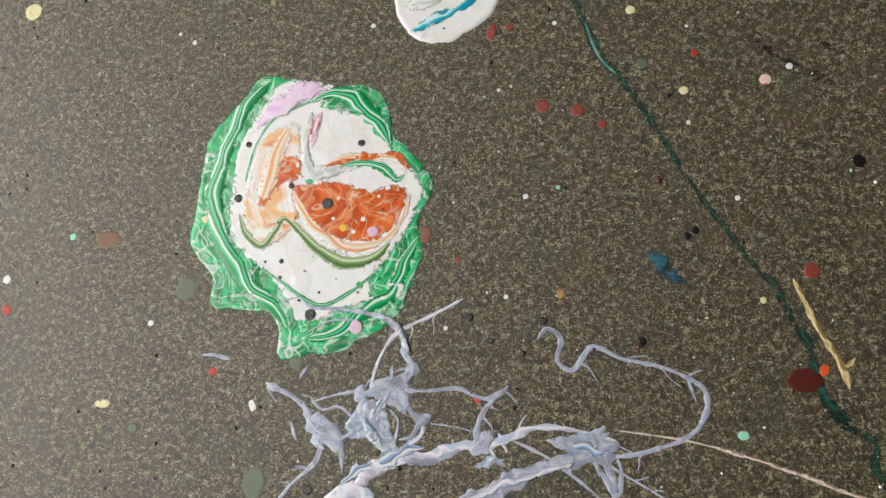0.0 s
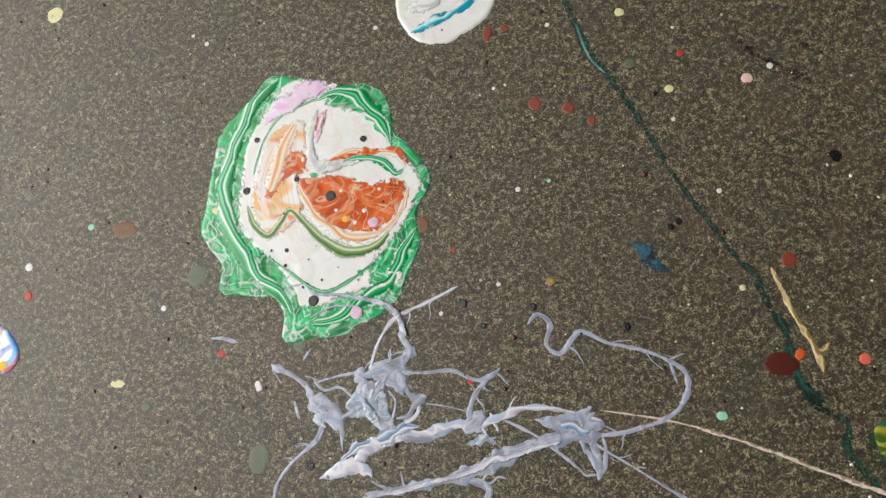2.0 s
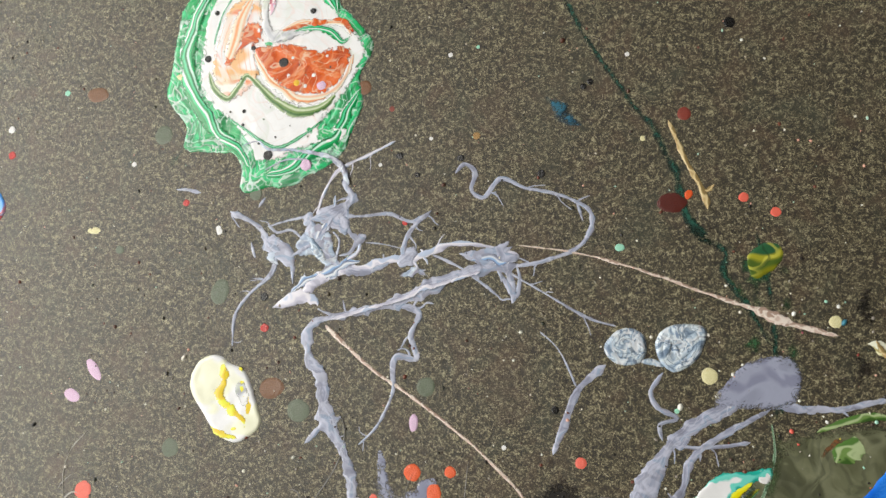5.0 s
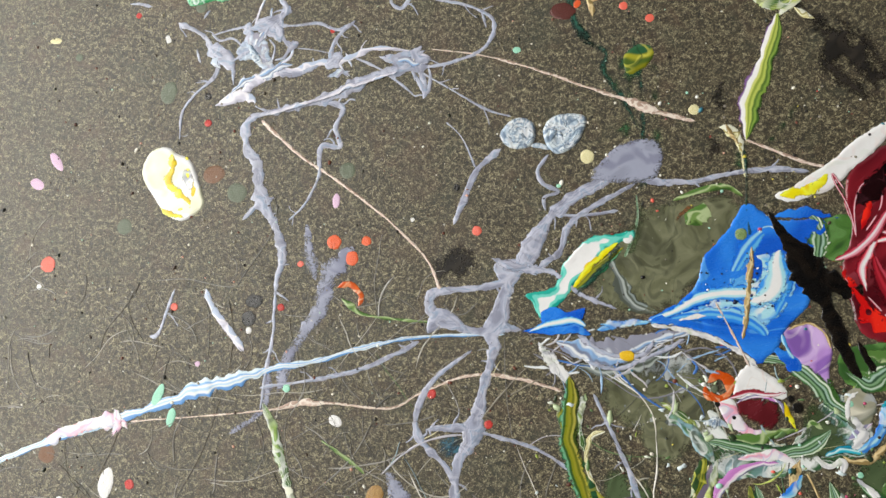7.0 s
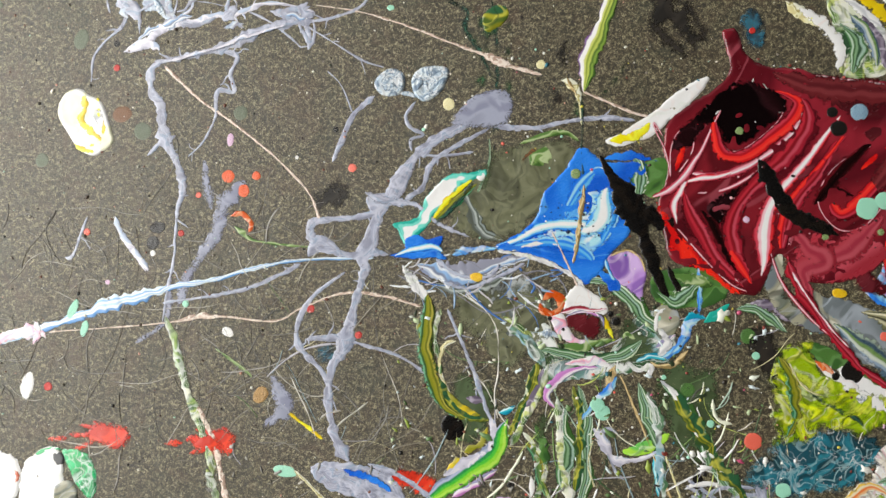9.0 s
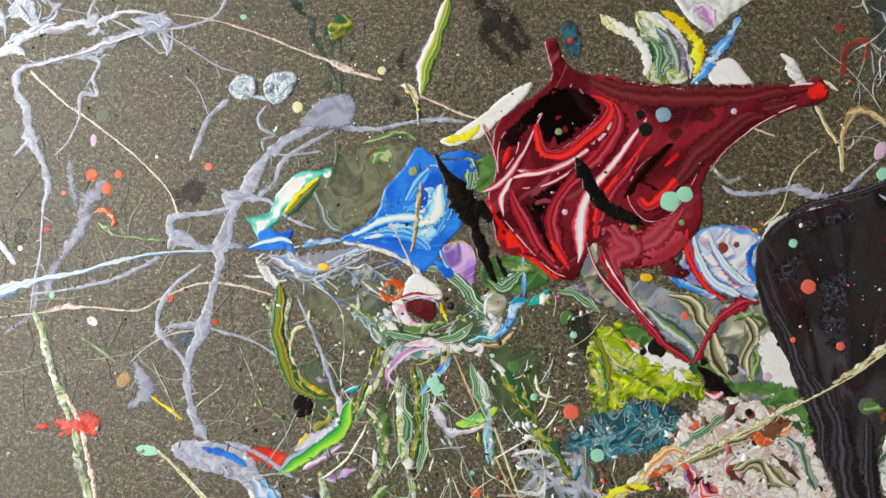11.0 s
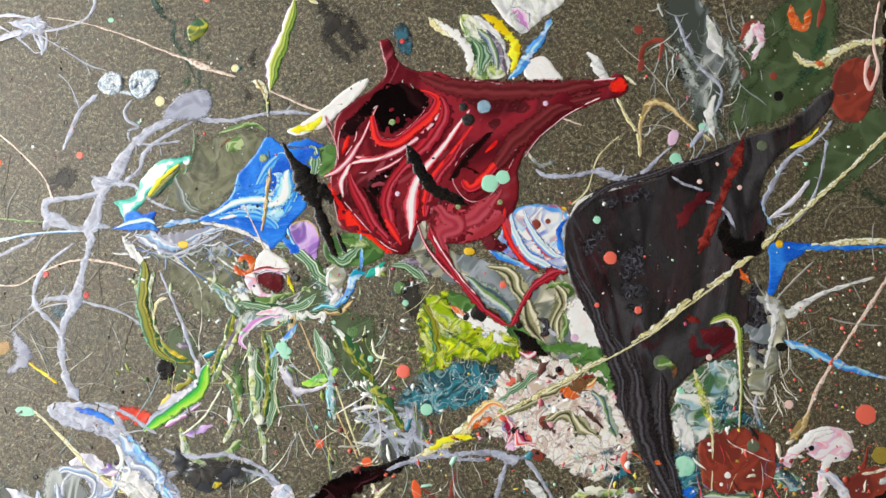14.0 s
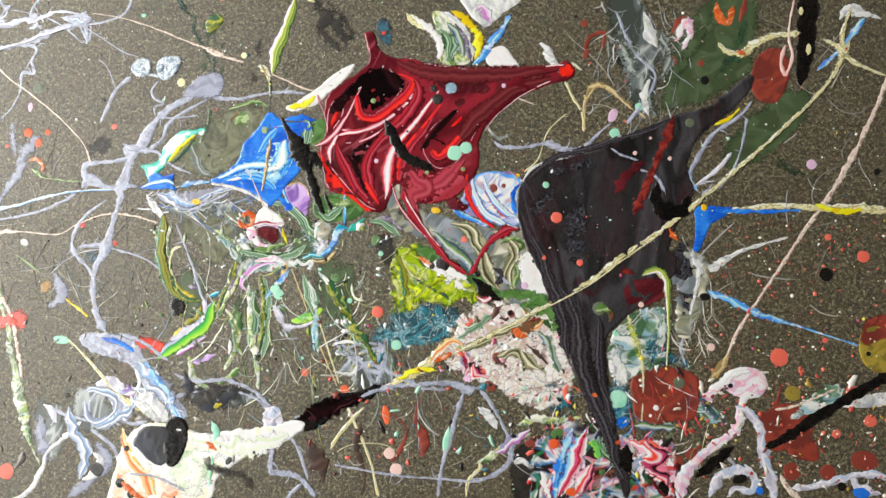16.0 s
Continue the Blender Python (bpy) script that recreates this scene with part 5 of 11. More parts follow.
spot = thing("paint_web", "branching web of lavender-grey paint with a ring", 163, -242, "paint web")
pool(spot, "film", LAVTHIN, [(207, -180), (214, -165), (224, -155), (237, -151), (249, -153), (251, -167), (246, -178), (228, -180)], 0.9, rag=0.6)
strand(spot, "trunk", LAV, [(221.2, -176.2, 4.5), (194.7, -192.7, 3.9), (181.6, -205.7, 3.6), (172.2, -223.8, 5.9), (164.4, -238.3, 4.2), (156.7, -256.2, 3.9), (154.2, -271.9, 5.2), (146.0, -280.5, 3.2), (126.7, -279.3, 2.9), (114.0, -275.1, 3.6), (107.8, -261.6, 4.0), (118.1, -256.3, 2.6), (135.6, -253.6, 2.3), (152.9, -249.5, 2.6), (166.3, -240.9, 2.6)], rough=0.3, twigs=11)
strand(spot, "strand", LAV, [(146.7, -233.2, 1.8), (166.1, -238.8, 2.9), (186.8, -240.2, 2.3), (204.3, -252.6, 1.8), (228.0, -261.0, 1.5)], z=0.6, twigs=3)
strand(spot, "strand", LAV, [(234.8, -180.0, 2.0), (211.9, -195.2, 1.8), (195.5, -208.4, 2.1), (189.5, -226.1, 2.1), (176.4, -238.1, 2.1)], twigs=3)
strand(spot, "strand", LAV, [(241.4, -178.6, 3.1), (270.9, -177.1, 1.8), (296.6, -170.0, 1.7), (318.8, -167.2, 2.0), (339.2, -167.9, 1.5)], twigs=4)
strand(spot, "strand", LAV, [(181.5, -202.2, 1.3), (202.0, -202.7, 1.0), (225.4, -197.9, 1.3)], twigs=2)
pool(spot, "joint", LAV, [(144, -278), (153, -263), (159, -273), (170, -278), (156, -282), (150, -290)], 0.8, 0, rag=0.5, cell=0.7)
pool(spot, "joint", LAV, [(149, -237), (166, -232), (177, -239), (167, -243), (156, -254), (152, -246)], 0.8, 0, rag=0.5, cell=0.7)
pool(spot, "joint", LAV, [(108, -285), (110, -270), (119, -268), (132, -277), (118, -280)], 0.8, 0, rag=0.5, cell=0.7)
pool(spot, "joint", LAV, [(171, -236), (166, -223), (174, -215), (179, -222), (176, -233)], 0.8, 0, rag=0.5, cell=0.7)
pool(spot, "joint", LAV, [(182, -199), (189, -195), (195, -197), (189, -205)], 0.8, 0, rag=0.5, cell=0.7)
strand(spot, "trunk", LAV, [(153.1, -281.9, 3.3), (149.1, -306.5, 2.9), (145.0, -330.3, 4.4), (140.7, -350.1, 5.1), (134.1, -366.3, 2.9), (134.0, -389.6, 2.9), (142.1, -415.7, 3.6), (153.3, -431.7, 4.3)], twigs=7)
strand(spot, "strand", LAV, [(138.1, -293.7, 1.2), (117.4, -311.1, 1.5), (105.2, -333.8, 2.4), (108.9, -353.1, 2.4), (126.1, -367.1, 2.1), (133.2, -380.0, 2.1)], twigs=4)
strand(spot, "strand", LAV, [(112.3, -345.7, 1.5), (132.2, -343.1, 2.4), (152.2, -345.2, 1.5), (184.0, -351.8, 1.2), (208.1, -364.8, 1.1)], twigs=4)
strand(spot, "strand", LAV, [(215.9, -314.4, 1.4), (229.0, -338.1, 1.4), (240.0, -359.7, 1.7), (251.1, -384.9, 1.7), (258.5, -395.3, 1.4)], twigs=4)
strand(spot, "strand", LAV, [(103.5, -290.4, 1.8), (72.3, -308.8, 1.5), (39.9, -319.5, 1.2), (-1.7, -329.1, 1.2)], twigs=5)
strand(spot, "blob", LAV, [(128.0, -441.0, 4.5), (153.0, -443.4, 8.1), (178.7, -452.6, 7.6), (198.3, -463.6, 6.2), (221.3, -478.7, 5.3)], high=0.4, rough=0.4)
strand(spot, "strand", LAV, [(167.0, -431.6, 2.2), (192.2, -438.0, 2.2), (224.6, -455.3, 2.2)], twigs=2)

spot = thing("paint_string", "long blue, white and pink streak across the felt", -36, -334, "paint string")
strand(spot, "strand", PALESTREAK, [(-192.7, -398.3, 2.2), (-152.7, -379.7, 2.2), (-113.2, -363.5, 3.0), (-70.0, -346.0, 3.4), (-44.6, -334.8, 5.1), (-19.4, -325.3, 4.6), (5.6, -316.3, 2.5), (38.8, -307.5, 1.6), (71.1, -295.7, 1.6), (107.3, -287.0, 1.2), (159.0, -281.5, 1.2)], rough=0.4)
strand(spot, "pink_head", PINKWHITE, [(-152.7, -379.7, 3.5), (-139.7, -372.2, 4.8), (-117.8, -362.7, 4.3), (-99.9, -360.2, 6.0), (-92.7, -364.6, 3.4)], z=0.4, rough=0.5)
strand(spot, "pink_head", PINKWHITE, [(-103.3, -350.2, 3.5), (-99.7, -362.3, 5.2), (-103.3, -370.9, 2.6)], z=0.6, rough=0.5)

spot = thing("paint_string", "thin pink string winding over the felt", 50, -337, "paint string")
strand(spot, "strand", PINKWIRE, [(-91.0, -359.4, 0.6), (-34.3, -350.2, 0.6), (8.1, -342.4, 0.9), (28.8, -335.7, 2.5), (37.2, -335.8, 1.8), (49.7, -334.7, 0.9), (86.9, -334.6, 0.9), (106.4, -323.8, 0.9), (137.4, -309.4, 1.2), (169.0, -308.8, 1.2), (196.7, -314.2, 0.9)])
drop(-73, -341, 3.4, MINT, "pale mint oval drop", 2.6, 70, z=0.5)
drop(-62, -354, 3.0, MINT, "pale mint oval drop", 2.2, 80, z=0.5)
drop(17, -328, 2.5, MINT, "pale mint oval drop", z=0.5)
drop(-104, -402, 5.2, WHITEDOT, "white oval drop on the felt", 2, 85)
drop(-137, -417, 3.0, WHITEDOT, "white oval drop on the felt")
drop(52, -346, 3.3, WHITEDOT, "white oval drop on the felt", 1.5, -30)
drop(-87, -401, 3.4, REDDOT, "small red drop on the felt")
drop(114, -323, 3.2, REDDOT, "small red drop on the felt")
drop(152, -339, 2.7, REDDOT, "small red drop on the felt")
drop(-57, -151, 2.6, REDDOT, "small red drop on the felt")
drop(8, -275, 2.5, REDDOT, "small red drop on the felt")
drop(-150, -387, 6.1, RUST, "brown drop on the streak")
drop(82, -390, 5.2, TANDOT, "curled tan drop on the felt", 1.3, 60)

spot = thing("paint_stain", "dark swirl under the lavender loop", 129, -353, "paint stain")
pool(spot, "stain", DKTEAL, [(119, -354), (129, -349), (137, -352), (135, -359), (126, -361)], 0.4, rag=1)

spot = thing("paint_string", "cream and green streak down the felt", 26, -397, "paint string")
strand(spot, "strand", GREENSTALK, [(1.4, -338.9, 2.1), (11.8, -358.2, 3.7), (17.9, -377.7, 3.7), (28.5, -400.6, 3.3), (41.5, -426.9, 3.2), (52.2, -453.2, 3.2)], high=0.5, rough=0.4)

spot = thing("paint_stroke", "yellow hairline stroke on the felt", 113, -407, "paint stroke")
strand(spot, "strand", YELLOW, [(100.7, -398.9, 0.8), (117.6, -408.7, 1.6), (132.3, -417.6, 0.8)], high=0.5)
strand(spot, "strand", OLIVE, [(43.6, -359.2, 0.8), (67.7, -372.8, 1.2), (74.3, -378.1, 0.6)], high=0.5)
drop(105, -443, 3.4, MINT, "mint oval drop on the felt", 2.5, 0)

# washes under the blue pour

spot = thing("paint_stain", "olive-grey wash over the felt beside the blue pour", 261, -230, "paint stain")
pool(spot, "wash", WASH, [(212, -231), (227, -209), (244, -194), (267, -186), (293, -183), (303, -195), (293, -219), (281, -243), (263, -258), (245, -264), (221, -263), (209, -250)], 0.6, rag=2.0, relief=0.6)
strand(spot, "green_tint", OLIVE, [(266.1, -208.2, 2.0), (275.4, -197.3, 4.9), (285.0, -191.3, 2.4)], z=0.5, high=0.1, rough=0.6)
strand(spot, "rust_tint", RUST, [(259.6, -204.5, 0.8), (269.0, -193.6, 1.6), (281.5, -198.1, 1.2)], z=0.6, high=0.1, rough=0.6)
strand(spot, "pale_fold", FILMBAND, [(220.0, -223.9, 1.7), (227.6, -239.9, 4.9), (235.1, -255.9, 4.9), (251.9, -260.7, 2.0)], z=0.5, high=0.1, rough=0.5)

strand(spot, "brush_streak", GREENWASH, [(236.6, -184.5, 1.6), (239.4, -198.4, 3.7), (236.7, -215.2, 5.4), (230.8, -229.3, 3.7)], z=0.5, high=0.15, rough=0.15)
strand(spot, "brush_streak", LEAFBAND, [(236.0, -187.4, 0.4), (237.4, -204.0, 1.0), (232.4, -223.0, 1.2), (227.7, -235.8, 0.4)], z=0.6, high=0.15, rough=0.15)
strand(spot, "brush_streak", OLIVE, [(258.5, -190.1, 0.8), (274.2, -182.9, 2.0), (290.2, -179.8, 2.0), (300.7, -185.3, 0.8)], z=0.5, high=0.15, rough=0.15)

spot = thing("paint_stain", "dull green wash under the flower swirls", 263, -309, "paint stain")
pool(spot, "wash", WASH, [(220, -303), (252, -292), (285, -294), (292, -326), (275, -345), (257, -356), (236, -334), (221, -321)], 0.4, rag=2.5)

spot = thing("paint_stain", "dark smears on the felt above the red pour", 354, -98, "paint stain")
strand(spot, "smear", BLACKDRY, [(333.4, -66.5, 6.6), (353.6, -86.6, 9.4), (368.4, -97.5, 7.5), (379.3, -120.3, 4.7)], high=0.1)
strand(spot, "smear", BLACKDRY, [(347.4, -65.7, 3.8), (372.4, -87.8, 4.2), (385.7, -110.5, 3.7)], high=0.1)

# teal, white and yellow fan

spot = thing("paint_splat", "teal and white fan with a yellow stripe", 205, -236)
pool(spot, "base_layer", TEALWHITE, [(168, -255), (187, -249), (193, -234), (201, -222), (213, -214), (227, -212), (236, -209), (236, -217), (227, -218), (215, -228), (205, -241), (197, -253), (187, -266), (180, -269), (175, -261)], 1.2, 0, rag=1.2, cell=0.8)
strand(spot, "yellow_stripe", YELLOW, [(198.9, -250.4, 0.8), (206.7, -238.1, 2.1), (215.4, -228.3, 2.5), (226.2, -218.4, 0.8)], z=1.1, high=0.3, rough=0.3)
strand(spot, "olive_stripe", OLIVEBAND, [(197.5, -252.6, 0.8), (211.1, -241.1, 3.3), (220.5, -230.1, 3.3), (230.2, -221.1, 1.2)], z=0.8, high=0.15, rough=0.3)
strand(spot, "green_edge", DKGREEN, [(201.8, -253.0, 1.4), (212.6, -240.6, 1.9), (227.5, -221.0, 1.4)], z=0.9)
drop(232, -215, 3.7, WHITEDOT, "white drop ringed with teal", z=0.8)

# blue pour

spot = thing("paint_splat", "bright blue pour with pale streaks", 304, -242)
pool(spot, "base_layer", BLUE, [(303, -190), (320, -199), (341, -197), (350, -201), (344, -216), (336, -226), (342, -248), (331, -263), (320, -282), (312, -288), (297, -277), (274, -270), (247, -266), (265, -253), (275, -240), (279, -224), (292, -207)], 1.4, rag=0.9, cell=1.0)
pool(spot, "pale_layer", PALEBLUE, [(248, -269), (276, -252), (295, -239), (306, -222), (313, -210), (325, -210), (332, -222), (332, -239), (325, -256), (315, -265), (300, -260), (280, -260)], 0.3, 1.15, rag=0.8, cell=0.9, blend=4)
strand(spot, "azure_flow", AZUREBAND, [(248.4, -268.0, 1.2), (268.4, -262.3, 3.7), (288.3, -259.0, 5.3), (304.6, -261.8, 5.3), (315.2, -269.0, 4.0), (317.8, -277.7, 2.0)], z=1.2, high=0.12, rough=0.15)
strand(spot, "azure_flow", AZUREBAND, [(295.0, -241.0, 2.4), (301.5, -222.1, 5.7), (310.6, -209.2, 5.3), (320.1, -203.7, 2.0)], z=1.2, high=0.12, rough=0.15)
strand(spot, "azure_flow", AZUREBAND, [(332.3, -217.8, 1.2), (330.4, -234.2, 4.0), (325.5, -248.8, 4.4), (319.7, -261.4, 3.2)], z=1.2, high=0.12, rough=0.15)
strand(spot, "pale_body", SKYBAND, [(323.1, -211.6, 2.4), (321.8, -225.5, 8.9), (319.7, -240.3, 12.9), (311.5, -247.8, 10.5), (297.5, -247.7, 6.5)], z=1.3, high=0.12, rough=0.15)
strand(spot, "pale_body", SKYBAND, [(246.3, -266.5, 1.2), (260.9, -260.8, 2.9), (277.6, -250.5, 4.9), (295.4, -245.8, 5.7), (311.4, -246.6, 5.7), (319.8, -251.3, 2.8)], z=1.35, high=0.14, rough=0.15)
strand(spot, "lace_line", GREY_SWIRL, [(258.7, -268.4, 0.6), (274.4, -261.8, 1.2), (290.5, -260.5, 1.2), (298.7, -263.1, 0.8)], z=1.5, high=0.2, rough=0.5)
strand(spot, "pale_loop", BLUELIGHT, [(300.3, -232.4, 0.6), (307.4, -219.6, 1.0), (310.4, -207.2, 1.0), (316.9, -203.5, 0.8), (326.4, -208.1, 0.8)], z=1.5, high=0.2, rough=0.4)
strand(spot, "white_rim", GREY_SWIRL, [(247.7, -268.6, 1.4), (273.7, -271.5, 1.9), (297.7, -279.2, 1.9), (312.4, -289.7, 1.8)], z=1, high=0.4)
strand(spot, "blue_arm", BLUE, [(319.5, -196.4, 2.8), (338.0, -193.9, 3.7), (356.7, -195.5, 2.3)], z=0.8, high=0.4)
strand(spot, "right_edge", BLUE, [(319.7, -275.4, 3.7), (333.1, -286.0, 3.7), (345.4, -296.7, 2.8), (354.4, -305.3, 1.4)], z=0.5, high=0.4)

spot = thing("paint_string", "braided brown cord lying on the blue pour", 306, -244, "paint string")
strand(spot, "strand", TAN, [(306.9, -215.9, 1.2), (306.4, -227.5, 2.0), (305.7, -243.9, 2.0), (304.9, -257.8, 2.0), (303.3, -274.2, 0.8)], z=1.6, high=0.9, rough=0.5)
strand(spot, "strand", PINKWIRE, [(286.3, -252.1, 0.7), (297.0, -270.0, 0.7), (307.8, -290.0, 0.7)], z=1.5, high=0.9)
drop(300, -209, 3.7, OLIVE, "moss green drop on the blue pour", z=1.6)

spot = thing("paint_splat", "blue knot among grey swirls", 194, -272)
strand(spot, "swirl", TANGLEBAND, [(190.9, -283.4, 2.5), (208.9, -289.0, 6.6), (229.4, -286.0, 7.4), (249.3, -277.8, 4.5), (269.9, -271.5, 2.4), (288.2, -267.2, 1.2)], z=0.5, high=0.15, rough=0.5)
strand(spot, "swirl", FILMBAND, [(205.5, -297.5, 2.1), (226.3, -298.6, 4.9), (246.3, -291.1, 4.1), (261.7, -280.4, 2.0)], z=0.3, high=0.12, rough=0.5)
strand(spot, "white_swirl", GREY_SWIRL, [(180.1, -284.3, 1.7), (185.9, -293.0, 4.1), (195.1, -302.2, 3.3), (200.8, -310.7, 1.2)], z=0.6, high=0.2, rough=0.4)
pool(spot, "blue_layer", BLUE, [(169, -279), (180, -274), (180, -266), (188, -262), (198, -264), (210, -260), (206, -271), (213, -278), (200, -278), (189, -280)], 0.9, 0.9, rag=0.4, cell=0.7, blend=1.5)
strand(spot, "pale_streak", SKYBAND, [(173.7, -278.6, 0.8), (185.8, -273.1, 2.9), (200.6, -269.8, 3.7), (210.1, -273.6, 1.6)], z=1.7, high=0.2, rough=0.2)
strand(spot, "blue_tail", BLUELIGHT, [(216.0, -274.7, 1.2), (232.1, -269.3, 2.5), (247.6, -267.2, 1.2)], z=1.2, high=0.25, rough=0.4)
strand(spot, "blue_tail", BLUELIGHT, [(217.4, -270.6, 1.9), (227.7, -269.9, 3.3), (240.7, -269.1, 1.9)], z=1.2, high=0.4)
strand(spot, "grey_curl", LAV, [(203.9, -278.5, 1.8), (223.5, -288.8, 2.1), (244.5, -287.4, 1.7), (250.8, -277.7, 1.4)], z=1.2)
strand(spot, "grey_curl", LAV, [(209.9, -294.3, 1.7), (228.9, -297.7, 1.7), (251.5, -286.9, 1.4), (269.4, -276.4, 1.4)], z=1)
strand(spot, "white_tail", GREY_SWIRL, [(181.9, -286.9, 2.8), (189.0, -298.1, 3.7), (195.8, -306.9, 2.8)], z=0.9)
drop(235, -289, 3.3, YELLOWDOT, "yellow and green drop among grey swirls", 1.5, 0, z=1.7)

# lilac, purple and green patches

spot = thing("paint_splat", "purple petal with a pale edge", 343, -281)
pool(spot, "base_layer", PURPLE, [(327, -267), (338, -262), (348, -263), (355, -273), (354, -289), (354, -307), (345, -297), (333, -282)], 1.1, rag=0.4, cell=1.0)
strand(spot, "yellow_edge", TAN, [(328.3, -266.0, 0.8), (340.5, -261.0, 1.2), (350.2, -266.4, 0.8), (354.1, -275.4, 0.8)], z=1)
strand(spot, "pale_edge", BLUELIGHT, [(324.8, -268.1, 1.4), (332.9, -283.7, 1.4), (345.6, -299.0, 1.4), (354.1, -307.6, 0.9)], z=0.8)

spot = thing("paint_splat", "moss green patch under black splinters", 386, -285)
pool(spot, "base_layer", GREENFLAT, [(359, -280), (371, -271), (392, -269), (409, -275), (409, -290), (392, -298), (369, -298), (359, -291)], 0.9, rag=1.2)
strand(spot, "blue_streak", BLUELIGHT, [(389.7, -268.4, 1.4), (392.0, -282.0, 1.4), (393.9, -295.7, 1.4)], z=0.9)
strand(spot, "green_fold", LEAFBAND, [(362.1, -288.7, 1.8), (376.1, -294.6, 5.4), (386.7, -284.8, 6.3), (397.4, -275.1, 2.7)], z=1.2, high=0.12, rough=0.4)
strand(spot, "olive_fold", OLIVE, [(370.3, -276.0, 1.8), (386.3, -278.1, 4.5), (402.3, -281.5, 3.2)], z=1.3, high=0.12, rough=0.4)

spot = thing("paint_splat", "moss green patch beside the red pour", 351, -211)
pool(spot, "base_layer", GREENFLAT, [(338, -208), (350, -197), (364, -194), (368, -210), (362, -223), (347, -220)], 0.8, rag=1.2)
strand(spot, "green_fold", LEAFBAND, [(335.2, -193.3, 1.6), (345.5, -198.7, 4.8), (344.7, -214.9, 5.6), (349.7, -228.7, 2.4)], z=1.1, high=0.12, rough=0.4)

spot = thing("paint_splat", "rough black splinters lying over blue paint", 347, -248)
strand(spot, "splinter", BLACK, [(315.6, -194.3, 1.4), (324.0, -206.9, 3.7), (335.5, -223.3, 7.9), (343.2, -234.5, 9.3), (350.3, -247.9, 4.2), (357.1, -265.9, 4.2), (366.9, -286.0, 2.8), (372.0, -292.6, 0.9)], z=1.3, high=0.5, rough=0.35)
strand(spot, "splinter", BLACK, [(340.8, -232.3, 5.6), (355.0, -236.0, 6.0), (367.0, -241.2, 3.7), (371.0, -232.6, 1.8)], z=1.4, high=0.5, rough=0.5)
strand(spot, "splinter", BLACK, [(369.0, -269.8, 1.4), (375.9, -282.2, 2.3), (384.7, -295.4, 0.9)], z=1, high=0.6, rough=0.4)

# flower-like eye
drop(288, -305, 2.3, GREENDOT, "green drop in the orange ring", z=1.1)

# green and white swirls round the flower

spot = thing("paint_string", "thin tan diagonal string", 372, -402, "paint string")
strand(spot, "strand", TAN, [(342.4, -349.8, 0.8), (358.4, -380.6, 0.8), (377.4, -420.2, 0.8), (401.1, -463.6, 0.8)], high=0.9)
drop(332, -377, 5.5, MINT, "mint drop on the felt", z=0.4)
drop(433, -327, 2.7, MINT, "mint drop on the felt", z=0.4)
drop(372, -348, 1.8, MINT, "mint drop on the felt", z=0.4)
drop(363, -439, 1.8, MINT, "mint drop on the felt", z=0.4)
drop(406, -377, 2.7, MINT, "mint drop on the felt", z=0.4)
drop(137, -443, 1.9, MINT, "mint drop on the felt", z=0.4)
drop(106, -445, 3.3, MINT, "mint oval drop on the felt", 2.6, 0)

spot = thing("paint_stroke", "olive arc edged with dark green", 210, -355, "paint stroke")
strand(spot, "arc", OLIVESTALK, [(201.8, -311.1, 2.8), (200.2, -332.1, 5.6), (206.5, -357.1, 5.6), (220.4, -379.1, 4.6), (236.2, -389.5, 3.2), (252.6, -390.6, 1.8)], high=0.5, rough=0.4)
strand(spot, "pale_edge", CREAM, [(222.6, -336.1, 1.9), (214.7, -342.6, 1.5), (215.2, -361.1, 1.1), (226.0, -378.7, 0.7)], high=0.6)
strand(spot, "green_side", GREENSTALK, [(211.3, -312.8, 1.9), (208.2, -331.5, 2.3), (212.0, -349.8, 1.9)], z=0.7)
strand(spot, "arc_flow", OLIVEBAND, [(199.5, -302.7, 1.8), (202.5, -317.5, 5.0), (202.1, -335.6, 6.8), (204.5, -353.6, 6.3), (210.3, -369.9, 5.4), (219.7, -384.1, 3.6), (232.1, -390.9, 1.4)], z=0.9, high=0.15, rough=0.15)
strand(spot, "yellow_outline", CREAM, [(224.2, -336.4, 1.4), (214.5, -341.6, 0.7), (212.9, -355.3, 0.5), (217.6, -368.5, 0.5), (226.7, -380.5, 0.7), (234.8, -383.5, 0.7)], z=0.5, high=0.3, rough=0.15)

spot = thing("paint_blob", "black blot beside the olive arc", 225, -399)
pool(spot, "blot", BLACK, [(218, -395), (225, -390), (234, -394), (234, -403), (226, -409), (220, -404)], 0.8, rag=1.0)

# green leaf strokes above

spot = thing("paint_stroke", "long striped green and cream leaf stroke", 308, -109, "paint stroke")
strand(spot, "leaf", STRIPELEAF, [(317.5, -66.5, 4.1), (313.5, -89.6, 5.1), (308.7, -107.2, 5.7), (302.6, -123.8, 7.7), (301.7, -138.8, 5.0), (301.3, -150.2, 1.3)], high=0.3, rough=0.2)
strand(spot, "upper_leaf", GREENSTALK, [(318.5, -68.3, 2.7), (329.5, -52.1, 4.1), (332.4, -30.7, 4.1)], high=0.3)

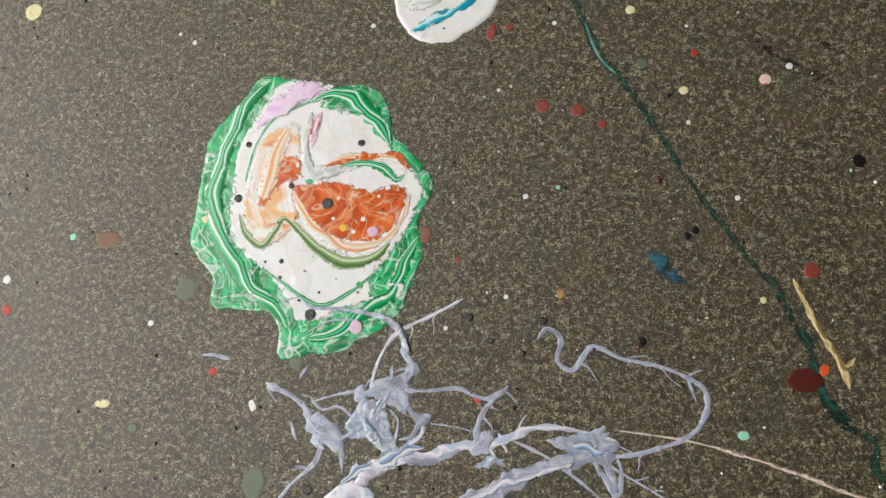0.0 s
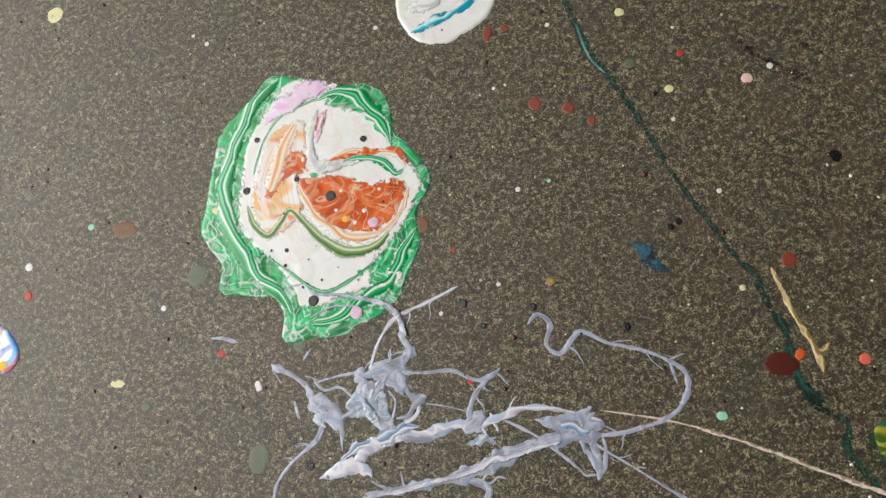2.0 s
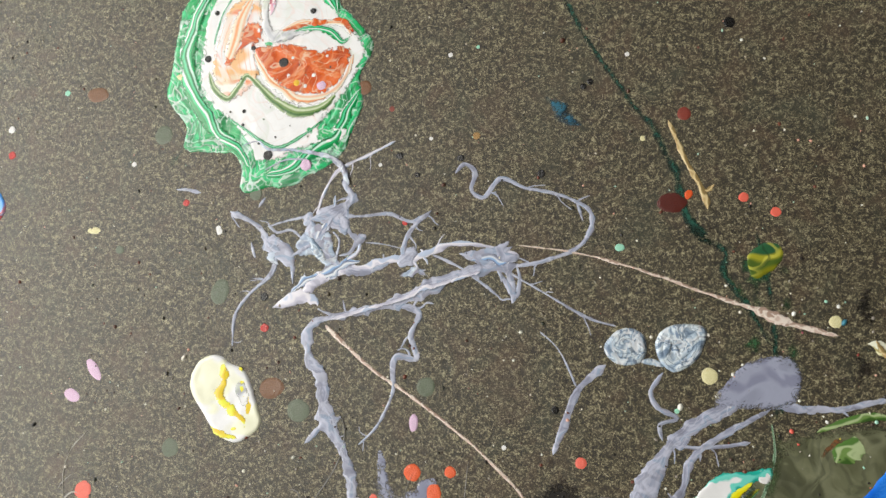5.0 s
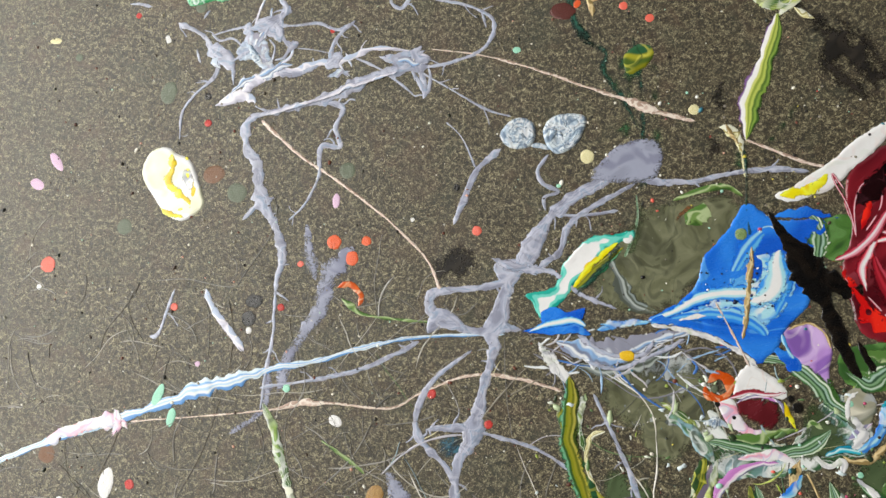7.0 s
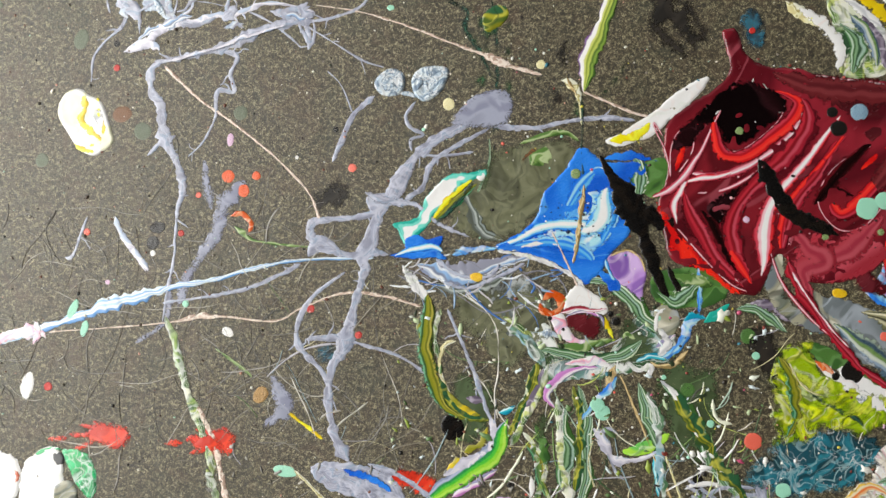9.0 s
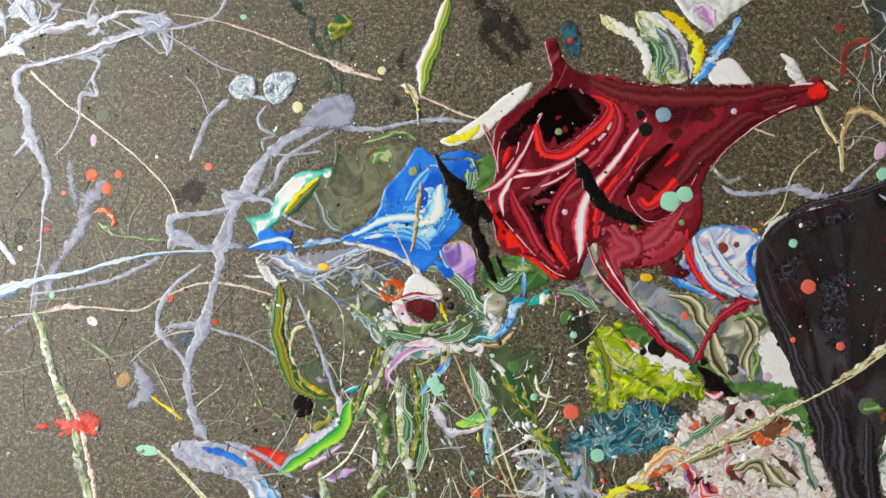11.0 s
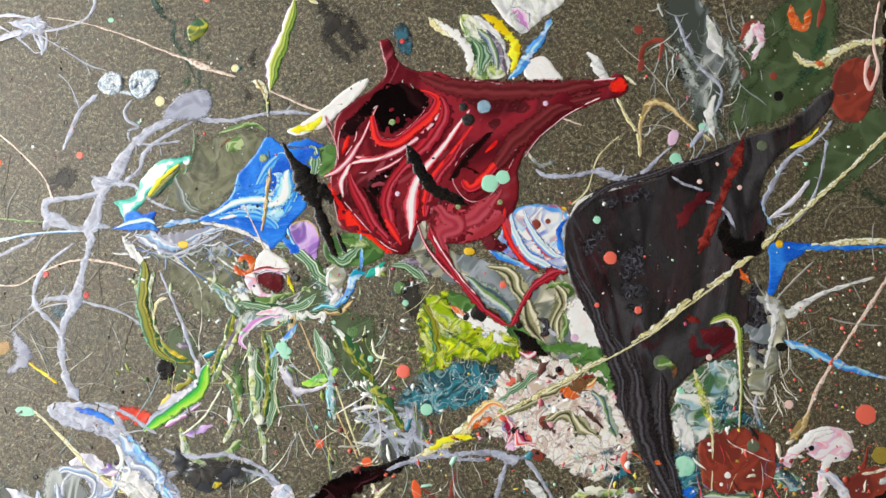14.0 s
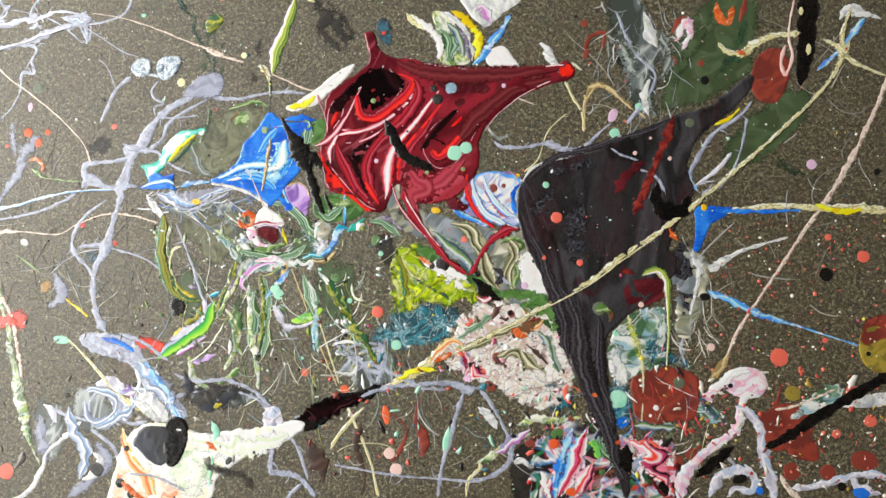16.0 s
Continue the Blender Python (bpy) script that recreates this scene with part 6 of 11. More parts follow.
spot = thing("paint_blob", "mossy green blob with a cream edge", 317, -49)
pool(spot, "blob", GREENSTALK, [(300, -49), (310, -38), (328, -40), (337, -49), (330, -61), (317, -65), (304, -60)], 1.1, rag=1.5)
strand(spot, "cream_edge", CREAM, [(326.5, -62.8, 1.6), (334.6, -68.0, 1.9), (339.4, -69.7, 1.1)], z=0.5)
strand(spot, "top_leaf", GREENSWIRL, [(329.4, -46.8, 4.1), (332.4, -30.7, 4.8), (335.3, -9.1, 4.8), (338.3, 9.0, 5.5)], high=0.4)

spot = thing("paint_blob", "white and green drop at a leaf's end", 313, -25)
pool(spot, "blob", WHITE, [(307, -33), (312, -18), (319, -10), (328, -15), (325, -30), (316, -35)], 1.3, rag=0.5)

spot = thing("paint_stroke", "black slanting strokes on the felt", 333, -63, "paint stroke")
strand(spot, "stroke", BLACKDRY, [(313.3, -50.5, 3.4), (329.7, -61.0, 3.4), (345.8, -73.1, 3.0), (361.6, -86.7, 3.0)], high=0.2)
strand(spot, "stroke", BLACKDRY, [(338.8, -90.8, 6.0), (354.0, -105.7, 7.4), (368.9, -116.6, 5.9), (378.2, -123.9, 2.9)], high=0.12)

spot = thing("paint_blob", "yellow and pink bud with a thin stalk", 292, -146)
strand(spot, "bud", CREAM, [(284.6, -141.9, 1.9), (290.1, -142.7, 4.6), (296.1, -149.4, 2.7), (299.6, -161.3, 1.1), (301.5, -173.2, 0.8)], high=0.7, rough=0.4)
strand(spot, "orange_stripe", TAN, [(288.7, -139.3, 1.1), (292.2, -146.1, 1.7), (296.8, -152.8, 0.6)], z=1.2, high=0.4)
strand(spot, "leaf", DKGREEN_THIN, [(301.0, -150.9, 4.0), (298.1, -164.8, 4.0), (303.0, -171.4, 2.0)], high=0.15)

spot = thing("paint_stroke", "faint dark green strokes on the felt", 326, -122, "paint stroke")
strand(spot, "stroke", DKGREEN_THIN, [(338.0, -108.1, 2.2), (329.8, -123.7, 3.0), (321.8, -141.2, 2.2), (313.3, -151.1, 2.2)], high=0.15)
strand(spot, "stroke", DKGREEN_THIN, [(225.3, -97.7, 5.5), (231.6, -105.4, 7.0), (224.3, -111.5, 3.1)], high=0.12)

spot = thing("paint_string", "thin dark green thread up to the bud", 302, -172, "paint string")
strand(spot, "strand", DKGREEN, [(300.1, -155.5, 1.4), (302.2, -171.8, 0.9), (303.0, -195.1, 0.9), (306.7, -213.6, 0.9)], z=0.8)

# white wing with yellow

spot = thing("paint_splat", "white wing-shaped splat edged with yellow", 350, -162)
pool(spot, "base_layer", WHITE, [(319, -184), (332, -176), (352, -160), (368, -144), (383, -134), (389, -135), (377, -153), (364, -166), (355, -176), (344, -182), (330, -187)], 1.2, rag=0.7, cell=1.0)
strand(spot, "yellow_stripe", YELLOW, [(321.4, -183.7, 2.3), (334.7, -180.5, 3.7), (345.9, -173.8, 4.2), (350.0, -166.5, 1.9)], z=1.1, high=0.4)

# red pour

spot = thing("paint_splat", "large glossy maroon and scarlet poured splat", 454, -195)
pool(spot, "base_layer", RED, [(394, -100), (404, -99), (412, -115), (426, -123), (449, -125), (473, -130), (500, -132), (532, -129), (564, -127), (591, -123), (604, -117), (613, -124), (610, -135), (584, -145), (557, -160), (540, -175), (527, -193), (523, -211), (525, -227), (519, -246), (504, -263), (484, -272), (465, -273), (453, -262), (443, -256), (438, -271), (432, -284), (418, -285), (399, -273), (372, -265), (365, -247), (359, -224), (364, -205), (360, -185), (362, -167), (377, -153), (392, -142), (402, -127), (397, -111)], 2, rag=0.7, cell=1.2, relief=0.35)
pool(spot, "rose_layer", ROSE, [(448, -241), (466, -238), (489, -243), (507, -240), (515, -251), (500, -267), (477, -273), (461, -266), (452, -255)], 0.5, 1.8, rag=0.6)
pool(spot, "dark_wing", MAROON, [(450, -130), (496, -136), (542, -132), (587, -127), (574, -143), (544, -162), (522, -186), (504, -183), (488, -160), (464, -143)], 0.3, 1.9, rag=1.0)
pool(spot, "black_lake", BLACKLAKE, [(366, -190), (366, -177), (378, -163), (391, -148), (409, -135), (427, -137), (440, -145), (441, -156), (429, -169), (416, -180), (402, -181), (395, -171), (388, -170), (381, -182)], 0.5, 2, rag=0.5, cell=1.0, relief=0.2)
strand(spot, "wing_flow", WINGBAND, [(428.5, -127.7, 3.6), (460.8, -137.3, 10.0), (497.1, -139.7, 11.7), (537.2, -135.1, 9.9), (577.1, -129.1, 6.3), (599.3, -126.0, 2.7)], z=1.9, high=0.1, rough=0.15)
strand(spot, "wing_flow", WINGBAND, [(595.2, -133.9, 2.2), (556.0, -149.8, 7.2), (525.9, -172.0, 10.8), (509.4, -195.7, 9.9), (499.3, -214.4, 5.4)], z=1.95, high=0.1, rough=0.15)
strand(spot, "rose_flow", ROSEBAND, [(448.9, -235.7, 4.5), (461.0, -248.4, 10.8), (472.9, -258.9, 11.7), (459.9, -266.5, 9.9), (467.7, -284.0, 5.4)], z=1.95, high=0.1, rough=0.15)
strand(spot, "rose_flow", ROSEBAND, [(511.0, -222.7, 3.6), (496.4, -241.6, 9.9), (481.5, -253.9, 9.9), (464.1, -261.7, 7.2)], z=1.95, high=0.1, rough=0.15)
strand(spot, "maroon_flow", REDBAND, [(448.9, -142.5, 2.7), (457.7, -160.3, 7.2), (449.9, -178.9, 8.1), (432.9, -196.8, 6.8), (417.1, -217.3, 6.3), (409.4, -238.2, 7.7), (414.2, -256.0, 6.3), (422.1, -273.5, 3.1)], z=2, high=0.12, rough=0.15)
strand(spot, "maroon_flow", REDBAND, [(478.7, -171.3, 2.3), (466.6, -194.7, 4.5), (456.4, -210.3, 5.4), (448.5, -228.9, 5.4), (445.9, -244.9, 4.0), (443.9, -256.3, 1.8)], z=2, high=0.12, rough=0.15)
strand(spot, "dark_flow", DARKBAND, [(503.4, -169.8, 1.8), (485.6, -188.1, 5.0), (471.9, -207.1, 6.3), (463.8, -222.1, 4.5)], z=2, high=0.1, rough=0.15)
strand(spot, "crimson_swirl", SCARBAND, [(517.8, -186.1, 1.8), (505.2, -200.5, 4.5), (494.8, -214.7, 6.3), (482.0, -224.5, 5.4), (474.6, -213.7, 4.1), (478.2, -199.9, 3.2)], z=2, high=0.1, rough=0.15)
strand(spot, "swirl_heart", DARKBAND, [(476.2, -204.5, 1.8), (482.3, -208.7, 4.0), (490.1, -211.4, 2.7)], z=2.15, high=0.1, rough=0.15)
strand(spot, "swirl_line", PINKBAND, [(499.2, -175.9, 0.4), (479.8, -188.5, 0.5), (469.4, -202.7, 0.7), (466.6, -216.5, 0.7), (473.2, -228.7, 0.7), (484.0, -235.7, 0.7), (497.2, -231.7, 0.7), (507.2, -219.3, 0.7), (516.8, -199.8, 0.5), (520.6, -188.2, 0.4)], z=2.2, high=0.2, rough=0.15)
strand(spot, "scarlet_streak", SCARLET, [(519.5, -169.3, 0.7), (509.2, -177.6, 1.8), (499.8, -185.9, 2.3), (493.1, -193.1, 0.9)], z=2.15, high=0.15, rough=0.15)
strand(spot, "white_flow", WHITEBAND, [(477.8, -155.9, 1.4), (465.5, -176.6, 3.2), (452.3, -196.5, 4.1), (441.1, -211.3, 5.0), (433.9, -226.7, 6.8), (432.3, -243.5, 8.1), (433.3, -259.2, 6.3), (432.3, -271.9, 2.2)], z=2.15, high=0.14, rough=0.15)
strand(spot, "scarlet_flow", SCARBAND, [(484.2, -165.5, 1.4), (471.9, -184.4, 2.3), (458.2, -203.4, 3.2), (447.1, -221.3, 3.6), (443.7, -238.3, 3.6), (444.7, -254.0, 1.8)], z=2.2, high=0.12, rough=0.15)
strand(spot, "rose_band", PINKBAND, [(379.0, -202.9, 1.8), (399.4, -203.4, 4.1), (417.1, -196.0, 4.1), (432.2, -184.6, 3.6), (446.9, -167.7, 3.2), (452.8, -153.7, 1.8)], z=2.1, high=0.12, rough=0.15)
pool(spot, "dark_layer", BLACKLAKE, [(391, -228), (400, -218), (416, -208), (426, -194), (430, -200), (419, -220), (413, -233), (406, -238), (397, -237)], 0.3, 2.05, rag=0.4, cell=0.9)
strand(spot, "scarlet_crescent", SCARBAND, [(393.5, -161.8, 0.9), (394.8, -174.5, 4.1), (401.6, -188.3, 5.9), (415.2, -188.3, 5.9), (430.7, -176.0, 5.9), (444.3, -162.4, 6.3), (449.0, -150.3, 5.0), (442.2, -143.8, 2.7), (431.7, -141.3, 0.9)], z=2.25, high=0.2, rough=0.15)
strand(spot, "lake_line", PINKBAND, [(392.8, -164.6, 0.4), (398.1, -176.2, 0.5), (405.0, -185.3, 0.6), (416.2, -182.4, 0.6), (431.1, -168.7, 0.5), (438.6, -158.2, 0.5), (440.2, -146.7, 0.4)], z=2.4, high=0.2, rough=0.15)
strand(spot, "grey_line", GREY_SWIRL, [(418.0, -132.9, 0.5), (416.7, -142.2, 0.5), (418.4, -153.5, 0.7), (421.9, -166.1, 0.9)], z=2.35, high=0.2, rough=0.15)
strand(spot, "grey_line", GREY_SWIRL, [(424.5, -136.2, 0.4), (429.5, -143.7, 0.5), (430.2, -153.2, 0.4)], z=2.35, high=0.2, rough=0.15)
strand(spot, "grey_line", GREY_SWIRL, [(399.3, -153.3, 0.5), (393.4, -160.9, 0.7)], z=2.35, high=0.2, rough=0.15)
strand(spot, "grey_line", GREY_SWIRL, [(384.2, -159.6, 0.7), (393.7, -150.8, 0.5)], z=2.35, high=0.2, rough=0.15)
strand(spot, "loop_line", PINKBAND, [(366.4, -205.5, 0.7), (364.8, -188.7, 0.9), (368.0, -176.2, 0.9), (374.2, -172.1, 0.9), (380.0, -178.2, 0.9), (379.4, -189.2, 0.9), (371.7, -203.3, 0.9)], z=2.3, high=0.2, rough=0.15)
strand(spot, "loop_edge", PINKBAND, [(359.1, -178.5, 0.9), (352.0, -168.9, 0.9), (354.3, -175.6, 0.7), (361.6, -188.9, 0.7), (366.5, -206.8, 0.9)], z=2.25, high=0.2, rough=0.15)
strand(spot, "scarlet_lobe", SCARLET, [(373.9, -182.2, 1.4), (373.4, -188.2, 2.7), (371.2, -196.1, 2.3), (369.0, -203.5, 0.9)], z=2.3, high=0.2, rough=0.15)
strand(spot, "branch", PINKBAND, [(397.7, -156.1, 0.7), (392.2, -170.1, 1.4), (387.6, -183.2, 1.8), (382.0, -194.5, 2.7), (375.5, -205.8, 3.6), (365.3, -216.0, 3.6), (353.9, -222.2, 1.8)], z=2.35, high=0.25, rough=0.15)
strand(spot, "branch", WHITEBAND, [(375.8, -209.9, 1.4), (386.0, -206.5, 2.7), (398.1, -204.4, 2.7), (409.6, -199.6, 0.9)], z=2.35, high=0.2, rough=0.15)
strand(spot, "branch", WHITEBAND, [(379.1, -204.7, 1.8), (373.5, -216.9, 3.6), (369.7, -227.1, 3.6), (372.8, -239.6, 1.4)], z=2.35, high=0.2, rough=0.15)
strand(spot, "rose_band", PINKBAND, [(385.4, -217.0, 0.9), (402.4, -213.7, 1.8), (417.6, -205.0, 1.8), (429.2, -194.3, 0.9)], z=2.25, high=0.15, rough=0.15)
strand(spot, "maroon_flow", REDBAND, [(376.2, -215.3, 2.3), (379.8, -228.7, 5.9), (388.5, -244.0, 7.2), (403.4, -263.4, 6.3), (421.2, -280.3, 3.1)], z=2.1, high=0.12, rough=0.15)
strand(spot, "maroon_flow", DARKBAND, [(387.4, -226.9, 1.8), (397.2, -239.0, 5.0), (407.4, -256.4, 4.1), (420.9, -275.8, 1.8)], z=2.12, high=0.1, rough=0.15)
pool(spot, "scarlet_layer", SCARLET, [(354, -222), (362, -228), (370, -239), (376, -246), (386, -254), (399, -267), (412, -278), (423, -284), (414, -286), (403, -279), (392, -272), (377, -267), (369, -259), (367, -248), (360, -234)], 0.5, 2.1, rag=0.4, cell=0.9)
strand(spot, "scarlet_flow", SCARBAND, [(410.1, -249.4, 2.3), (411.9, -256.1, 5.0), (419.4, -266.9, 4.9), (426.5, -278.6, 2.7)], z=2.25, high=0.15, rough=0.15)
strand(spot, "pink_line", PINKBAND, [(373.5, -242.7, 0.7), (384.7, -254.3, 1.1), (399.2, -268.2, 1.1), (413.5, -279.5, 0.9), (424.1, -283.3, 0.7)], z=2.4, high=0.2, rough=0.15)
strand(spot, "pink_line", PINKBAND, [(383.3, -233.1, 0.7), (391.8, -246.1, 1.1), (401.9, -262.2, 1.1), (417.8, -277.4, 0.7)], z=2.4, high=0.2, rough=0.15)
strand(spot, "pink_line", PINKBAND, [(437.5, -254.5, 0.7), (444.9, -272.0, 1.3), (454.3, -284.9, 1.6), (468.7, -299.6, 1.3), (482.7, -309.8, 0.9)], z=2.3, high=0.2, rough=0.15)
strand(spot, "rim_line", PINKSTREAK, [(458.8, -128.6, 0.9), (491.2, -131.3, 1.4), (518.8, -131.5, 1.4), (541.4, -126.0, 1.4), (557.5, -128.3, 1.4)], z=1.6, high=0.5)
strand(spot, "rim_line", PINKSTREAK, [(566.6, -126.8, 1.4), (587.0, -124.6, 1.4), (602.7, -120.9, 1.4)], z=1.6, high=0.5)
strand(spot, "rim_line", PINKSTREAK, [(596.7, -135.1, 0.9), (565.9, -153.2, 0.9), (539.8, -175.6, 0.9), (527.3, -194.9, 0.9)], z=1.6, high=0.5)
pool(spot, "scarlet_tip", SCARLET, [(597, -127), (603, -120), (611, -122), (612, -131), (604, -135), (598, -133)], 0.8, 1.6, rag=0.4, cell=0.8)
strand(spot, "pale_tip", CREAM, [(608.5, -118.2, 1.1), (616.5, -123.8, 2.6), (621.2, -126.7, 1.8)], z=0.6)
strand(spot, "leg", REDBAND, [(447.8, -255.3, 4.1), (459.5, -279.8, 4.6), (479.5, -305.9, 3.6), (503.8, -329.3, 3.2), (525.0, -341.4, 4.1)], z=1.7, high=0.7)
strand(spot, "leg", REDBAND, [(525.0, -341.4, 3.6), (532.9, -322.7, 2.7), (543.1, -304.7, 3.6), (557.0, -293.7, 5.9), (570.4, -290.5, 2.7)], z=1.7, high=0.7)
strand(spot, "leg_line", PINKSTREAK, [(451.6, -264.2, 1.8), (469.4, -290.6, 1.4), (493.9, -316.3, 0.9)], z=2.4)
strand(spot, "foot", BLACK, [(527.4, -343.5, 2.7), (537.0, -351.9, 5.9), (548.8, -360.1, 5.4), (558.1, -363.9, 2.7)], z=1.5, high=0.6)
strand(spot, "foot_tip", PINKSTREAK, [(533.0, -361.2, 1.8), (540.1, -365.2, 3.6), (546.6, -361.6, 2.7), (541.8, -357.4, 1.8)], z=1.8, high=0.7)
strand(spot, "top_stalk", MAROON, [(399.0, -101.3, 4.2), (403.5, -118.9, 4.7), (410.4, -132.5, 4.6)], z=1, high=0.5)

spot = thing("paint_film", "grey-green film between maroon legs of the red pour", 440, -283, "paint film")
strand(spot, "film_band", GREYMARBLE, [(444.6, -251.7, 2.7), (442.7, -265.4, 5.8), (441.8, -278.9, 6.3), (450.2, -291.9, 6.3), (466.6, -302.0, 4.5), (482.5, -306.7, 1.8)], z=1.2, high=0.15, rough=0.15)
strand(spot, "film_band", PURPLEGREY, [(426.4, -291.2, 1.8), (436.7, -290.5, 4.5), (450.5, -296.3, 4.5), (466.7, -304.6, 2.2)], z=1, high=0.15, rough=0.15)
strand(spot, "film_band", LEAFBAND, [(416.8, -296.3, 1.8), (430.2, -294.5, 4.5), (441.9, -301.4, 4.5), (453.6, -309.6, 2.7)], z=0.6, high=0.15, rough=0.15)

spot = thing("paint_blob", "small dark teal blob with a red speck", 417, -97)
pool(spot, "blob", DKTEAL, [(406, -95), (412, -83), (421, -87), (425, -101), (421, -112), (411, -110)], 1, rag=1.2)
drop(415, -99, 2.3, REDDOT, "tiny red bead on a teal blob", z=1)
drop(477, -165, 5.5, BLACKDOT, "black drop on the red pour", z=2.6)
drop(427, -205, 1.8, BLACKDOT, "black drop on the red pour", z=2.6)
drop(472, -154, 3.7, BLACKDOT, "black drop on the red pour", z=2.6)

spot = thing("paint_stroke", "black smear crossing the red pour", 453, -218, "paint stroke")
strand(spot, "smear", BLACK, [(425.9, -189.7, 4.2), (431.3, -201.9, 5.1), (441.5, -216.5, 5.5), (452.4, -228.3, 5.5), (468.0, -234.6, 4.6), (482.1, -239.2, 1.8)], z=2.3, high=0.35, rough=0.4)
drop(499, -219, 7.8, MINT, "mint drop on the red pour", z=2.4)
drop(510, -213, 6.0, MINT, "mint drop on the red pour", z=2.4)
drop(490, -153, 6.0, BEAD, "glassy blue bead on the red pour", z=2.3)
drop(439, -219, 4.6, LILACDOT, "grey drop on the red pour", 1.3, 10, z=2.4)
drop(420, -233, 2.3, LILACDOT, "grey drop on the red pour", z=2.4)
drop(519, -188, 1.8, LILACDOT, "grey drop on the red pour", z=2.4)
drop(543, -147, 2.3, LILACDOT, "grey drop on the red pour", z=2.4)
drop(411, -171, 2.8, OLIVE, "lime drop on the red pour", z=2.5)
drop(473, -241, 2.3, OLIVE, "lime drop on the red pour", z=2.5)
drop(509, -235, 2.3, OLIVE, "lime drop on the red pour", z=2.5)

# flower of white, yellow and green above the red pour

spot = thing("paint_splat", "white, yellow and green fan of paint with blue tip", 507, -89)
strand(spot, "cream_finger", CREAM, [(435.9, -77.1, 2.6), (449.0, -85.7, 4.5), (463.4, -92.9, 3.0), (473.4, -104.4, 3.0), (479.2, -123.7, 2.2)], high=0.6)
pool(spot, "green_swirl", GREENSTALK, [(464, -74), (481, -77), (496, -92), (506, -113), (506, -126), (489, -129), (476, -126), (473, -105)], 1, rag=0.8, relief=0.6)
strand(spot, "white_band", GREY_SWIRL, [(473.6, -72.6, 2.8), (492.9, -85.5, 3.7), (504.2, -103.5, 3.7), (509.2, -124.2, 2.8)], z=0.8, high=0.5)
strand(spot, "yellow_band", YELLOW, [(482.8, -71.1, 2.3), (498.1, -79.6, 5.1), (511.0, -93.8, 5.1), (513.8, -110.0, 4.6), (511.5, -124.1, 1.8)], z=0.8, high=0.5)
pool(spot, "lilac_patch", GREY_SWIRL, [(482, -51), (507, -57), (529, -41), (552, -40), (555, -56), (540, -69), (521, -86), (509, -80), (496, -67)], 0.9, rag=1.2)
strand(spot, "pink_film", PINKLILAC, [(507.7, -63.6, 6.5), (519.7, -72.3, 7.4), (525.0, -83.7, 2.8)], z=0.8, high=0.2)
strand(spot, "blue_band", BLUELIGHT, [(543.6, -70.9, 1.4), (536.8, -87.7, 3.7), (526.3, -104.6, 4.6), (518.0, -119.0, 3.7), (509.4, -127.4, 1.4)], z=0.7, high=0.6)
pool(spot, "white_patch", WHITE, [(522, -114), (538, -105), (549, -115), (557, -127), (539, -128), (525, -126)], 1, rag=0.5)
strand(spot, "green_fold", LEAFBAND, [(473.8, -90.7, 2.7), (485.2, -107.1, 8.6), (483.7, -126.8, 6.3)], z=1.4, high=0.12, rough=0.3)
strand(spot, "white_fold", WHITE, [(444.7, -81.8, 2.7), (462.6, -92.8, 4.5), (474.5, -109.0, 4.1), (473.6, -125.1, 2.7)], z=1.3, high=0.2, rough=0.4)
strand(spot, "yellow_fleck", YELLOW, [(448.5, -85.3, 1.4), (460.3, -91.5, 2.3), (467.4, -97.1, 0.9)], z=1.6, high=0.2, rough=0.5)
strand(spot, "plum_line", PURPLEGREY, [(487.0, -84.0, 1.8), (500.3, -103.0, 3.2), (506.9, -123.2, 2.3)], z=1.5, high=0.2, rough=0.3)
strand(spot, "pale_fold", SLATEBAND, [(479.2, -83.6, 2.3), (493.7, -98.8, 5.0), (500.5, -121.3, 3.6)], z=1.5, high=0.15, rough=0.3)

spot = thing("paint_stroke", "pale grey drip ending in the red tip", 584, -110, "paint stroke")
strand(spot, "drip", GREY_SWIRL, [(575.5, -100.3, 5.1), (583.6, -105.8, 6.0), (588.8, -117.1, 4.1), (599.7, -124.8, 2.3)], high=0.6)

spot = thing("paint_string", "pale forked string below the red tip", 612, -171, "paint string")
strand(spot, "strand", CREAM, [(603.7, -137.9, 1.5), (613.7, -154.9, 1.5), (623.7, -170.4, 1.5), (626.0, -188.6, 1.5)], high=0.8)
strand(spot, "strand", TAN, [(626.9, -188.5, 1.9), (626.1, -156.4, 2.3), (635.5, -139.7, 3.1), (651.7, -145.6, 2.3), (670.6, -160.5, 1.9), (686.9, -171.0, 1.9)], high=0.6)
strand(spot, "strand", BROWNRED, [(621.4, -105.9, 2.7), (626.1, -91.7, 2.3), (639.4, -86.3, 1.8), (638.2, -104.9, 1.8)], high=0.4)
strand(spot, "strand", PINKWIRE, [(557.1, -158.4, 0.7), (575.6, -164.1, 0.7)], high=0.8)

